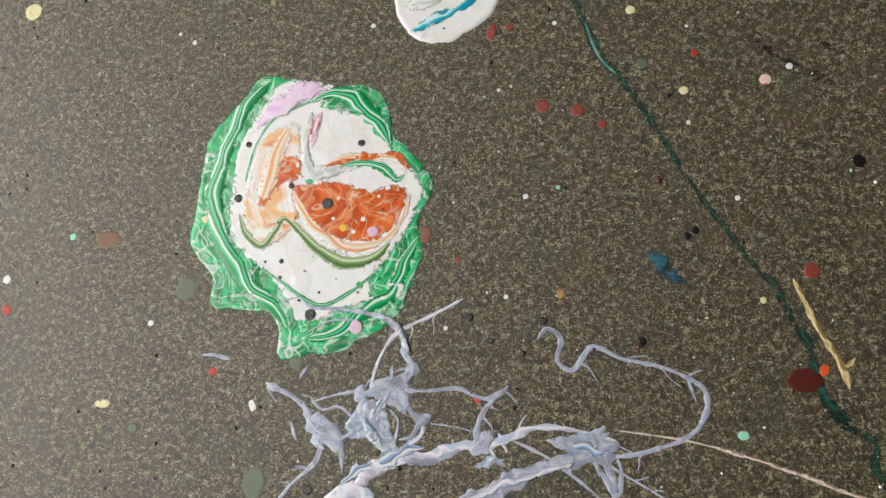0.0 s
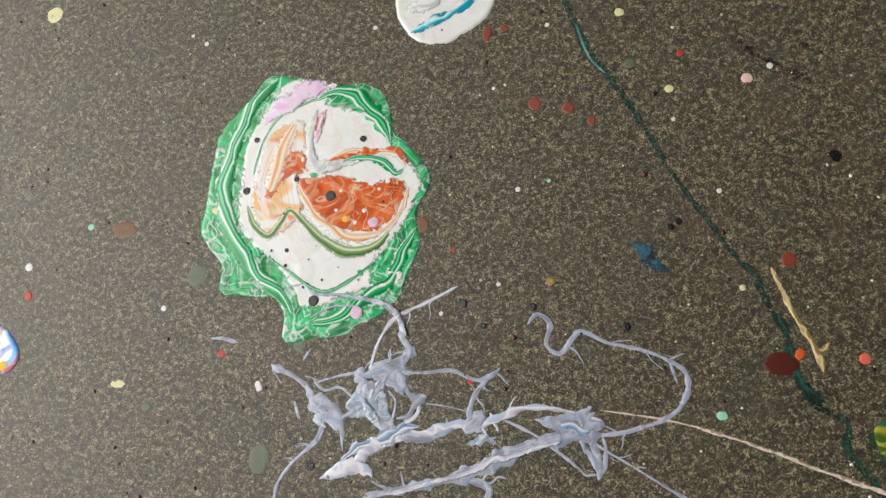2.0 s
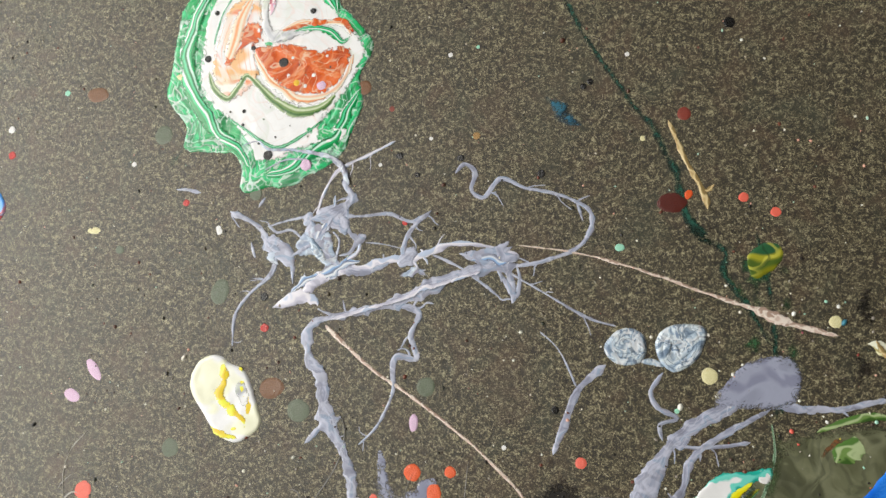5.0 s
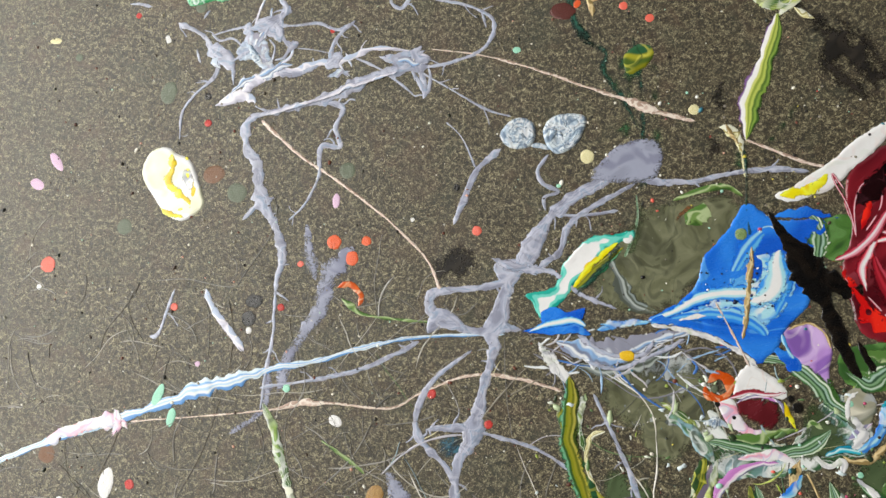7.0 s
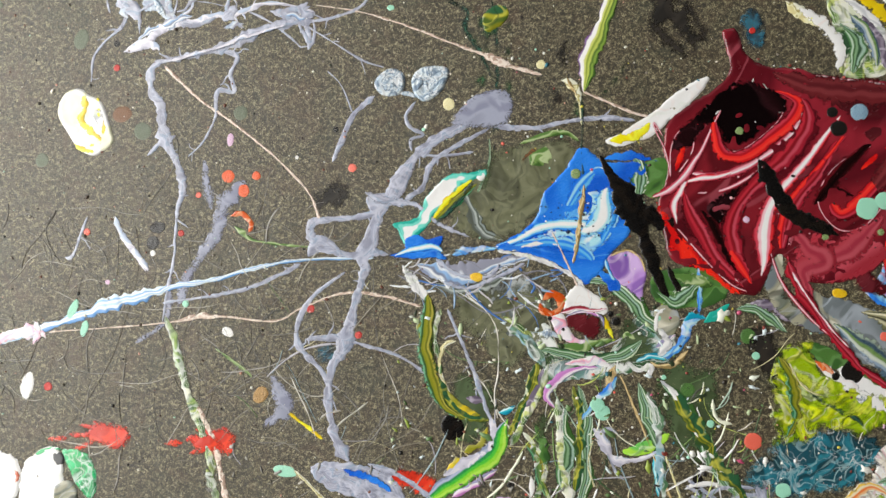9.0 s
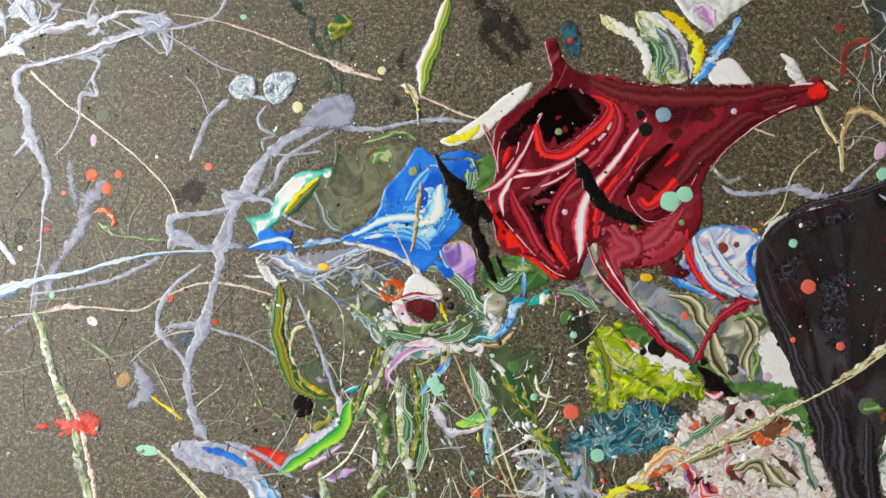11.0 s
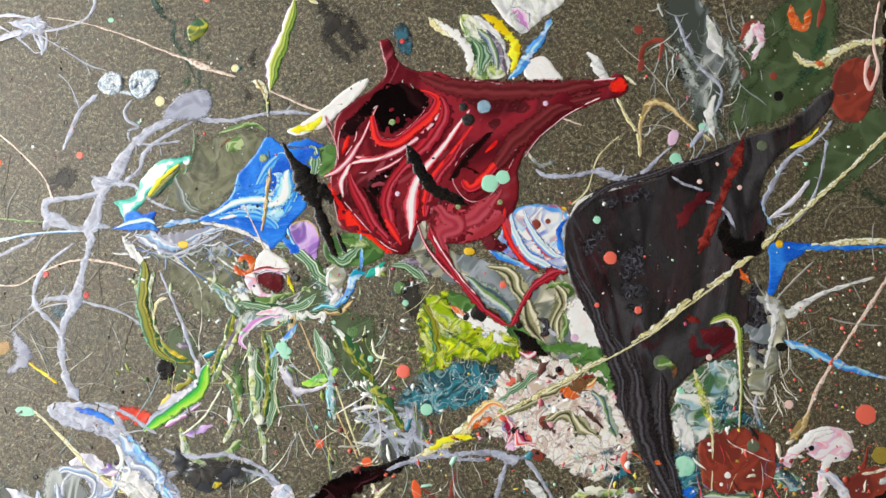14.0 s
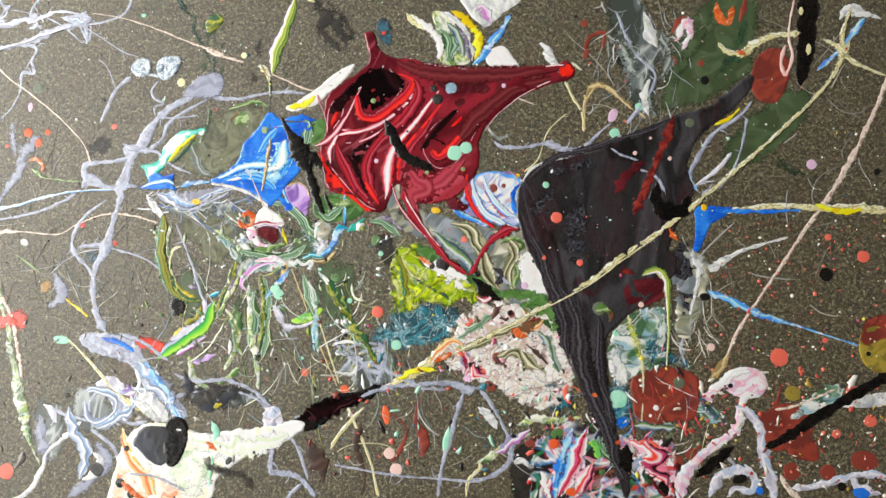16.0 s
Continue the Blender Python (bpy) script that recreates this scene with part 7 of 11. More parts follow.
spot = thing("paint_string", "grey cord lying along the black pour", 601, -204, "paint string")
strand(spot, "strand", LAV, [(537.0, -203.5, 2.4), (546.5, -209.7, 2.1), (569.1, -208.3, 1.7), (591.6, -203.6, 3.4), (609.9, -207.9, 4.4), (627.8, -204.5, 3.1), (640.6, -189.9, 1.7), (653.4, -177.7, 1.4)], z=0.6, high=0.7, twigs=5)
strand(spot, "strand", GREYMARBLE, [(526.9, -188.0, 1.4), (541.4, -200.9, 1.8), (554.7, -195.4, 1.4)], high=0.6)
strand(spot, "strand", CREAM, [(607.9, -171.3, 0.7), (590.8, -190.8, 0.7), (583.4, -218.8, 0.7), (570.6, -233.4, 1.1)], high=0.6)

# blue and white eye between red and black

spot = thing("paint_splat", "white and blue banded eye between red and black", 545, -260)
pool(spot, "base_layer", BLUEWHITE, [(515, -252), (525, -239), (546, -234), (566, -237), (574, -256), (573, -279), (565, -290), (547, -288), (531, -284), (517, -280), (507, -272), (511, -263)], 1.3, rag=0.6, cell=1.0)
strand(spot, "red_band", ROSE, [(514.5, -246.3, 2.7), (520.1, -262.0, 3.6), (530.1, -277.3, 3.6), (537.3, -283.6, 2.3)], z=1.2, high=0.4)
strand(spot, "blue_band", BLUE, [(566.8, -245.1, 1.8), (560.7, -256.9, 2.3), (563.8, -270.4, 2.7), (570.9, -276.8, 1.8)], z=1.2, high=0.4)
pool(spot, "red_patch", MAROON, [(493, -267), (502, -262), (513, -268), (519, -273), (514, -279), (501, -279)], 0.9, 0.6, rag=0.5, cell=0.8)
strand(spot, "blue_rim", BLUELIGHT, [(495.1, -263.6, 1.8), (505.0, -276.7, 2.7), (521.5, -284.7, 2.7), (542.3, -290.1, 2.3)], z=0.5)
drop(541, -252, 4.1, BROWNRED, "brown drop on the white eye", z=1.6)
drop(540, -261, 2.3, BROWNRED, "brown drop on the white eye", z=1.6)
drop(551, -249, 2.3, BROWNRED, "brown drop on the white eye", z=1.6)
drop(485, -279, 3.2, YELLOWDOT, "yellow drop beside the eye", 1.6, 0, z=0.9)
drop(564, -238, 2.7, YELLOWDOT, "yellow drop beside the eye", z=0.9)
strand(spot, "eye_band", EYEBAND, [(518.8, -242.4, 2.2), (522.1, -260.2, 5.4), (535.7, -278.6, 6.7), (557.1, -287.9, 4.9), (570.5, -290.5, 1.8)], z=1.5, high=0.15, rough=0.15)
strand(spot, "eye_band", EYEBAND, [(529.8, -239.5, 1.8), (537.5, -256.9, 4.5), (551.8, -273.9, 5.4), (567.7, -279.6, 2.7)], z=1.6, high=0.15, rough=0.15)
strand(spot, "red_band", SCARBAND, [(513.7, -238.3, 1.3), (513.7, -254.0, 3.6), (520.4, -269.3, 3.6), (532.4, -284.1, 2.7), (546.2, -292.1, 1.3)], z=1.7, high=0.15, rough=0.15)

# pale marbled pour between red and black

spot = thing("paint_splat", "white, grey and green marbled pour beside the black", 544, -322)
pool(spot, "base_layer", GREYMARBLE, [(460, -282), (482, -281), (510, -289), (552, -294), (574, -297), (589, -319), (608, -349), (601, -361), (570, -368), (553, -355), (527, -332), (504, -325), (480, -310)], 0.9, rag=2.8, relief=0.5)
pool(spot, "green_layer", GREENFLAT, [(462, -314), (480, -315), (504, -329), (532, -339), (555, -353), (533, -354), (504, -338), (476, -327)], 0.4, 0.5, rag=1.5)
pool(spot, "white_layer", WHITE, [(569, -325), (580, -310), (592, -323), (607, -349), (596, -359), (580, -351)], 0.4, 0.8, rag=1.5)
pool(spot, "white_layer", YWHITE, [(483, -326), (499, -330), (525, -346), (514, -351), (495, -341)], 0.5, 0.4, rag=1.5)
strand(spot, "olive_loop", OLIVE, [(552.4, -307.7, 2.3), (563.3, -301.4, 3.2), (574.9, -306.1, 2.3), (566.7, -320.3, 1.8), (572.3, -338.0, 2.3), (564.1, -352.2, 1.8)], z=0.9, high=0.4)
strand(spot, "grey_loop", LAV, [(549.5, -335.1, 2.0), (559.1, -343.5, 2.7), (570.6, -347.2, 1.7)], z=0.8, high=0.4)
drop(497, -332, 7.3, BLACKDOT, "black drop on pale marbled paint", z=1)
drop(532, -340, 2.7, BLACKDOT, "black drop on pale marbled paint", z=1)
drop(580, -347, 3.6, LILACDOT, "lilac drop on pale marbled paint", z=1.2)
drop(516, -306, 3.2, SALMON, "salmon drop on pale paint", z=0.9)
drop(527, -388, 6.8, SALMON, "salmon drop on pale paint", z=0.9)
drop(583, -373, 3.6, SALMON, "salmon drop on pale paint", z=0.9)
drop(435, -386, 5.9, SALMON, "salmon drop on pale paint", z=0.9)
drop(544, -437, 5.4, SALMON, "salmon drop on pale paint", z=0.9)
strand(spot, "marbled_flow", MARBLEBAND, [(499.4, -289.9, 2.2), (519.8, -296.2, 8.0), (535.1, -315.2, 8.9), (542.1, -336.9, 8.0), (556.4, -353.7, 3.6)], z=1, high=0.12, rough=0.15)
strand(spot, "marbled_flow", MARBLEBAND, [(556.2, -296.8, 3.6), (567.7, -310.7, 7.6), (562.9, -335.5, 7.1), (572.0, -357.0, 3.1)], z=1, high=0.12, rough=0.15)
strand(spot, "marbled_flow", SLATEBAND, [(482.1, -300.0, 2.2), (503.0, -312.9, 7.1), (521.8, -330.3, 6.2), (530.5, -342.2, 2.2)], z=1, high=0.12, rough=0.15)
strand(spot, "grey_eye", STEELBAND, [(546.3, -332.2, 1.8), (555.4, -336.0, 3.6), (553.7, -345.9, 3.6), (545.6, -343.3, 1.8)], z=1.2, high=0.15, rough=0.15)
pool(spot, "white_layer", WHITE, [(575, -319), (584, -312), (599, -336), (604, -355), (588, -357), (575, -339)], 0.4, 1.1, rag=1.2, cell=0.9)
strand(spot, "white_run", WHITE, [(470.3, -326.3, 1.8), (488.9, -338.4, 4.0), (511.9, -351.5, 4.5), (524.2, -356.8, 2.2)], z=1, high=0.15, rough=0.4)
strand(spot, "green_run", GREENFLAT, [(547.8, -358.7, 1.8), (572.0, -357.0, 6.2), (594.2, -359.8, 8.0), (611.8, -376.2, 5.3), (617.7, -389.0, 2.2)], z=1.1, high=0.12, rough=0.3)

spot = thing("paint_splat", "rough yellow-green daub with thick ridges", 487, -353)
pool(spot, "base_layer", YGREEN, [(449, -322), (466, -316), (479, -331), (498, -338), (516, -347), (534, -354), (535, -369), (515, -369), (500, -376), (484, -372), (467, -387), (450, -384), (445, -356)], 1.3, rag=4.0, relief=0.9)
strand(spot, "orange_fleck", ORANGE, [(471.7, -326.9, 2.7), (478.8, -331.0, 2.7), (486.0, -336.0, 1.4)], z=1)
strand(spot, "dark_run", BLACKDRY, [(448.2, -317.2, 2.7), (454.4, -341.8, 2.3), (460.8, -368.7, 1.4)], z=1, high=0.4)
strand(spot, "olive_ridge", OLIVEBAND, [(447.9, -325.6, 2.2), (457.9, -342.8, 5.4), (461.6, -364.8, 4.5), (456.0, -382.9, 2.2)], z=1.5, high=0.15, rough=0.6)
strand(spot, "lime_ridge", YGREEN, [(459.6, -333.7, 2.2), (476.0, -346.0, 5.4), (494.6, -358.0, 5.3), (512.5, -361.2, 2.7)], z=1.6, high=0.2, rough=0.5)
strand(spot, "dark_ridge", DKGREEN, [(467.1, -346.6, 0.9), (481.0, -355.4, 1.8), (499.3, -362.1, 1.8), (506.3, -368.3, 0.9)], z=1.8, high=0.2, rough=0.6)
strand(spot, "pale_ridge", CREAM, [(454.9, -329.6, 0.4), (464.8, -344.5, 0.9), (478.5, -350.3, 0.9), (491.7, -347.1, 0.4)], z=1.8, high=0.2, rough=0.5)
strand(spot, "teal_fleck", TEALDAUB, [(491.7, -347.1, 1.8), (503.0, -350.8, 4.0), (514.3, -354.4, 1.8)], z=1.5, high=0.15, rough=0.6)

spot = thing("paint_splat", "rough teal daub with white scratches", 476, -395)
pool(spot, "base_layer", TEALDAUB, [(440, -395), (453, -384), (479, -374), (509, -372), (521, -385), (513, -403), (491, -416), (464, -423), (441, -420), (432, -409)], 0.9, rag=4.0, relief=0.8)

spot = thing("paint_splat", "crusty white, pink and dark paint with pits", 567, -402)
pool(spot, "base_layer", CRUST, [(505, -413), (517, -390), (534, -370), (560, -365), (588, -369), (616, -385), (628, -410), (634, -432), (610, -448), (570, -451), (533, -440), (510, -433)], 1.3, rag=4.0, relief=0.3)
pool(spot, "green_edge", GREENFLAT, [(574, -365), (601, -363), (617, -380), (625, -397), (602, -386), (584, -376)], 0.4, 1, rag=1.5)
pool(spot, "lower_layer", CRUST, [(531, -427), (569, -412), (625, -418), (632, -445), (606, -464), (561, -452)], 0.9, rag=4.0, relief=0.3)
strand(spot, "brown_streak", RUST, [(565.5, -397.2, 1.8), (582.6, -389.3, 3.5), (599.6, -379.3, 1.8)], z=1.6, high=0.2, rough=0.6)
strand(spot, "pale_run", MARBLEBAND, [(518.1, -418.2, 2.7), (548.2, -402.8, 5.3), (577.9, -383.1, 4.4), (603.1, -361.4, 1.8)], z=1.5, high=0.12, rough=0.4)
strand(spot, "pink_run", PINKMASS, [(529.4, -421.8, 3.5), (536.8, -434.4, 7.1), (552.6, -442.0, 6.2)], z=1.6, high=0.12, rough=0.5)
strand(spot, "dark_streak", BROWNMATT, [(585.7, -404.5, 1.3), (597.1, -412.4, 2.7), (608.6, -422.5, 1.3)], z=1.7, high=0.2, rough=0.5)
strand(spot, "green_run", LEAFBAND, [(517.4, -405.1, 1.8), (530.1, -395.3, 4.4), (546.9, -380.9, 3.6), (559.4, -368.9, 1.3)], z=1.4, high=0.12, rough=0.5)
strand(spot, "orange_run", SUNBAND, [(569.7, -394.7, 1.8), (584.9, -390.5, 4.4), (601.8, -379.1, 2.2)], z=1.6, high=0.12, rough=0.6)
strand(spot, "plum_run", PINKMASS, [(522.3, -413.5, 2.2), (529.7, -426.2, 5.3), (528.4, -441.6, 4.4)], z=1.6, high=0.12, rough=0.6)
strand(spot, "slate_run", SLATEBAND, [(593.7, -390.7, 2.7), (607.3, -398.5, 5.3), (614.7, -415.5, 4.4), (620.0, -432.6, 2.6)], z=1.5, high=0.12, rough=0.5)
strand(spot, "yellow_run", SUNBAND, [(492.5, -433.3, 2.7), (500.5, -419.5, 4.4), (513.1, -407.6, 4.4), (526.7, -413.2, 2.2)], z=1.5, high=0.15, rough=0.5)
strand(spot, "olive_run", MARBLEBAND, [(557.9, -419.7, 2.7), (575.2, -414.0, 7.1), (593.2, -421.5, 7.1), (609.0, -431.2, 3.5)], z=1.5, high=0.12, rough=0.5)

# black pour

spot = thing("paint_splat", "large black and charcoal poured splat", 658, -270)
pool(spot, "base_layer", BULL, [(566, -251), (580, -229), (610, -216), (643, -204), (680, -183), (717, -165), (749, -153), (783, -121), (787, -133), (764, -163), (740, -185), (729, -214), (737, -241), (724, -276), (718, -299), (730, -314), (702, -350), (682, -368), (663, -392), (658, -415), (668, -447), (679, -484), (695, -525), (691, -542), (669, -495), (650, -459), (630, -417), (614, -380), (594, -337), (576, -305), (567, -277)], 2.2, rag=0.9, cell=1.4, relief=0.35)
pool(spot, "ripple_patch", BULLGREY, [(617, -267), (633, -263), (641, -299), (640, -327), (621, -323), (615, -296)], 0.3, 2.2, rag=2.5, relief=0.6)
pool(spot, "ripple_patch", BULLGREY, [(582, -256), (604, -248), (605, -268), (589, -278), (579, -270)], 0.3, 2.2, rag=2.5, relief=0.6)
pool(spot, "ripple_patch", BULLGREY, [(586, -235), (610, -222), (643, -214), (639, -226), (611, -234)], 0.3, 2.2, rag=2.5, relief=0.6)
strand(spot, "grey_flow_line", BULLLINE, [(615.3, -363.1, 1.7), (631.5, -395.1, 1.7), (651.0, -437.3, 1.6), (670.7, -484.4, 1.6)], z=2.2, high=0.25)
strand(spot, "grey_flow_line", BULLLINE, [(631.0, -350.6, 1.7), (642.0, -388.6, 1.6), (653.0, -426.2, 1.6), (673.0, -478.8, 1.1)], z=2.2, high=0.25)
strand(spot, "grey_flow_line", BULLLINE, [(622.8, -351.3, 1.1), (638.6, -394.4, 1.1), (657.2, -447.7, 1.1)], z=2.2, high=0.25)
strand(spot, "grey_flow_line", BULLLINE, [(582.5, -298.3, 1.1), (599.9, -342.1, 1.7), (619.3, -379.5, 1.1)], z=2.2, high=0.25)
pool(spot, "maroon_layer", MAROON, [(679, -335), (701, -328), (717, -332), (713, -352), (692, -359), (678, -355)], 0.3, 2.1, rag=1.0)
strand(spot, "red_stroke", BRICKSTROKE, [(713.4, -163.7, 3.4), (708.0, -189.7, 4.5), (698.7, -215.9, 3.3), (690.5, -241.9, 4.4), (681.5, -270.8, 6.7)], z=2.4, high=0.7)
strand(spot, "crimson_patch", MAROON, [(690.3, -213.6, 5.6), (671.0, -229.2, 4.5), (661.3, -249.8, 5.0)], z=2.3, high=0.3)
strand(spot, "grey_curl", LAV, [(653.6, -203.1, 1.7), (665.2, -209.7, 1.7), (682.1, -214.2, 1.7)], z=2.3, high=0.5)
strand(spot, "grey_curl", LAV, [(679.9, -222.9, 1.3), (699.5, -228.3, 1.7), (710.5, -246.1, 1.7)], z=2.3, high=0.5)
strand(spot, "black_loop", BLACK, [(702.5, -232.6, 4.4), (700.9, -249.6, 5.5), (709.8, -260.2, 7.7), (726.1, -259.0, 6.6), (733.3, -244.4, 4.4)], z=2.2, high=0.4)
strand(spot, "orange_dab", ORANGE, [(714.9, -279.4, 2.8), (720.7, -286.2, 4.4), (725.4, -291.5, 2.2)], z=2.5)
strand(spot, "red_dab", BRICKSTROKE, [(670.3, -323.8, 2.8), (678.7, -325.4, 4.4), (685.4, -328.2, 2.2)], z=2.4)
strand(spot, "pale_rim", GREY_SWIRL, [(569.9, -245.1, 1.7), (577.2, -230.2, 1.7), (596.2, -220.3, 1.7), (626.2, -209.6, 1.1), (663.8, -189.8, 1.7)], z=1.2, high=0.5)
drop(606, -277, 5.6, SALMON, "salmon drop on the black pour", z=2.7)
drop(632, -320, 3.3, SALMON, "salmon drop on the black pour", z=2.7)
drop(597, -318, 2.2, SALMON, "salmon drop on the black pour", z=2.7)
drop(593, -245, 3.4, MINT, "mint drop on the black pour", z=2.7)
drop(729, -173, 4.5, GREENDOT, "grey-green drop on the black pour", z=2.5)
drop(654, -363, 6.6, GREENDOT, "grey-green drop on the black pour", z=2.5)
drop(678, -207, 2.2, PINKDOT, "small pale drop on the black pour", z=2.6)
drop(692, -191, 1.7, PINKDOT, "small pale drop on the black pour", z=2.6)
drop(694, -356, 2.7, PINKDOT, "small pale drop on the black pour", z=2.6)
drop(712, -210, 2.2, PINKDOT, "small pale drop on the black pour", z=2.6)
strand(spot, "grey_flow", STEELBAND, [(574.7, -285.8, 2.2), (589.8, -311.5, 5.3), (604.6, -341.4, 6.2), (617.0, -375.8, 6.6), (626.9, -414.6, 5.3)], z=2.3, high=0.1, rough=0.15)
# stripes down the tail: its sheen lines, painted in grey
strand(spot, "grey_flow", STEELBAND, [(610.8, -341.2, 4.5), (633.4, -383.8, 10.0), (644.9, -421.4, 11.0), (659.7, -461.0, 9.9), (676.3, -497.2, 8.2), (689.2, -528.1, 4.4)], z=2.3, high=0.1, rough=0.15)
strand(spot, "grey_flow", STEELBAND, [(654.4, -370.8, 3.3), (657.8, -403.6, 6.6), (664.8, -441.4, 5.5), (677.5, -483.6, 4.4)], z=2.3, high=0.1, rough=0.15)
strand(spot, "rim_flow", STEELBAND, [(574.4, -241.1, 1.8), (595.4, -219.6, 3.6), (621.4, -209.0, 4.0), (651.8, -198.1, 4.0), (686.3, -184.7, 3.1), (712.0, -169.7, 1.8)], z=2.3, high=0.1, rough=0.15)

# long cream cord and other long strings

spot = thing("paint_string", "long cream and yellow cord across the black pour", 724, -265, "paint string")
strand(spot, "strand", CREAM, [(513.7, -421.5, 2.1), (567.2, -388.1, 2.1), (599.0, -367.4, 2.4), (641.2, -338.6, 2.4), (672.2, -310.8, 2.7), (703.3, -286.0, 2.4), (734.2, -258.4, 2.7), (764.8, -228.1, 2.4), (800.3, -191.9, 2.0), (835.7, -152.9, 2.0), (860.6, -120.4, 2.4), (870.0, -94.3, 3.4), (869.0, -74.5, 2.0), (875.8, -48.5, 2.7)], z=1.8, high=0.8, rough=0.4)
strand(spot, "strand", CREAM, [(599.1, -369.0, 1.0), (641.4, -341.9, 1.0), (672.5, -314.7, 1.0), (703.5, -288.7, 1.0)], z=2.6, high=0.8)
strand(spot, "arm", CREAM, [(870.0, -94.3, 3.0), (886.4, -104.7, 2.0), (912.1, -114.4, 1.7)], z=0.5)
strand(spot, "arm", GREY_SWIRL, [(873.2, -51.5, 4.3), (889.3, -53.5, 3.4), (905.4, -58.3, 2.6)], z=0.5)

spot = thing("paint_string", "long beige cord across the felt", 847, -266, "paint string")
strand(spot, "strand", PINKWIRE, [(915.7, -111.4, 2.4), (897.1, -165.7, 2.4), (873.5, -220.2, 2.8), (846.9, -266.3, 2.0), (818.0, -318.1, 1.6), (789.1, -369.8, 1.6), (777.7, -400.8, 1.6)], high=0.9, rough=0.4)

spot = thing("paint_string", "yellow, blue and white ribbon of paint", 830, -251, "paint string")
strand(spot, "strand", CREAM, [(742.3, -258.9, 3.1), (777.2, -256.2, 2.6), (819.5, -249.1, 3.0), (856.5, -248.0, 3.4), (887.8, -245.6, 3.9), (924.2, -246.6, 4.7)], high=0.6)
strand(spot, "blue_edge", BLUE, [(755.8, -257.8, 2.7), (777.3, -257.3, 2.2), (814.5, -254.5, 2.2), (840.8, -251.4, 1.6)], z=0.6, high=0.6)
strand(spot, "yellow_edge", YELLOW, [(851.0, -245.0, 2.2), (877.6, -250.2, 3.2), (898.2, -245.9, 2.1)], z=1.4, high=0.6)

spot = thing("paint_splat", "small blue flag-shaped splat", 751, -271)
pool(spot, "base_layer", BLUE, [(741, -257), (758, -254), (777, -254), (768, -264), (756, -273), (748, -296), (741, -300), (741, -277)], 0.9, rag=0.8, cell=1.0)
drop(748, -256, 3.3, YELLOWDOT, "yellow drop beside the blue flag", z=1.2)

spot = thing("paint_string", "thin grey spur of paint over the felt", 785, -299, "paint string")
strand(spot, "strand", GREY_SWIRL, [(742.7, -307.8, 3.8), (756.6, -315.0, 3.8), (779.7, -299.3, 2.2), (805.7, -287.2, 1.6), (829.1, -278.8, 1.1)], high=0.7)

spot = thing("paint_string", "blue and white spear of paint", 804, -355, "paint string")
strand(spot, "strand", BLUELIGHT, [(756.3, -337.1, 4.3), (768.9, -341.5, 3.8), (782.4, -345.8, 3.2), (804.2, -354.8, 3.2), (825.5, -360.0, 2.1), (846.7, -364.6, 1.1), (899.2, -377.1, 0.8)], high=0.7)

spot = thing("paint_string", "grey and white strings beside the black pour", 753, -212, "paint string")
strand(spot, "strand", LAV, [(729.7, -230.6, 2.1), (739.1, -207.4, 2.5), (751.3, -183.9, 2.1), (777.1, -162.4, 1.7), (787.1, -147.6, 1.2)], z=0.5, twigs=4)
strand(spot, "strand", LAVPALE, [(738.2, -235.6, 2.2), (758.7, -217.3, 2.2), (771.2, -199.5, 1.7)], z=0.5, twigs=2)
strand(spot, "strand", LAV, [(744.1, -243.6, 2.1), (767.5, -227.9, 1.6), (779.2, -198.9, 1.2), (783.7, -164.8, 1.2)], z=0.5, twigs=4)
strand(spot, "strand", BLUELIGHT, [(730.6, -219.3, 2.8), (733.5, -230.3, 2.8), (741.2, -241.0, 2.2)], z=0.5)
strand(spot, "strand", YELLOW, [(751.8, -173.7, 1.7), (766.5, -165.9, 1.7), (776.6, -153.9, 1.1)], z=0.6)

spot = thing("paint_splat", "grey veined marbled run beside the black pour", 742, -347)
pool(spot, "base_layer", GREYMARBLE, [(722, -307), (739, -297), (754, -311), (758, -340), (751, -362), (740, -388), (729, -383), (729, -353), (723, -332)], 1.1, rag=2.8, relief=0.6)
strand(spot, "tail", LAV, [(736.6, -382.7, 2.0), (734.8, -396.6, 1.6), (741.2, -412.3, 1.2)], high=0.5)
drop(754, -343, 3.8, BLACKDOT, "black drop on grey marbled paint", 1.3, 0, z=1.2)

spot = thing("paint_stroke", "cream hook of paint below the black pour", 713, -344, "paint stroke")
strand(spot, "hook", CREAM, [(690.0, -331.7, 1.8), (703.1, -323.3, 3.9), (714.2, -328.0, 5.2), (719.4, -348.5, 3.5), (723.1, -381.2, 1.7)], z=1, high=0.6)

# washes, knots and drops beyond the black pour

spot = thing("paint_stain", "moss green wash over the felt", 746, -99, "paint stain")
pool(spot, "wash", GREENWASH, [(698, -162), (703, -118), (709, -83), (730, -53), (764, -28), (789, -33), (790, -79), (787, -119), (765, -140), (736, -157)], 0.6, rag=2.0)
strand(spot, "streak", GREENWASH, [(755.5, -54.1, 5.5), (735.6, -83.0, 9.9), (718.4, -111.8, 7.7), (712.3, -145.5, 3.3)], z=0.5, high=0.1, rough=0.4)
strand(spot, "dark_streak", DKGREEN_THIN, [(777.3, -64.2, 4.4), (768.4, -98.1, 7.6), (748.6, -126.9, 6.5)], z=0.5, high=0.1, rough=0.4)

spot = thing("paint_stain", "dull green wash beside the cream cord", 810, -174, "paint stain")
pool(spot, "wash", GREENWASH, [(788, -156), (818, -131), (845, -135), (839, -170), (811, -200), (780, -219), (756, -209), (772, -174)], 0.4, rag=2.5)

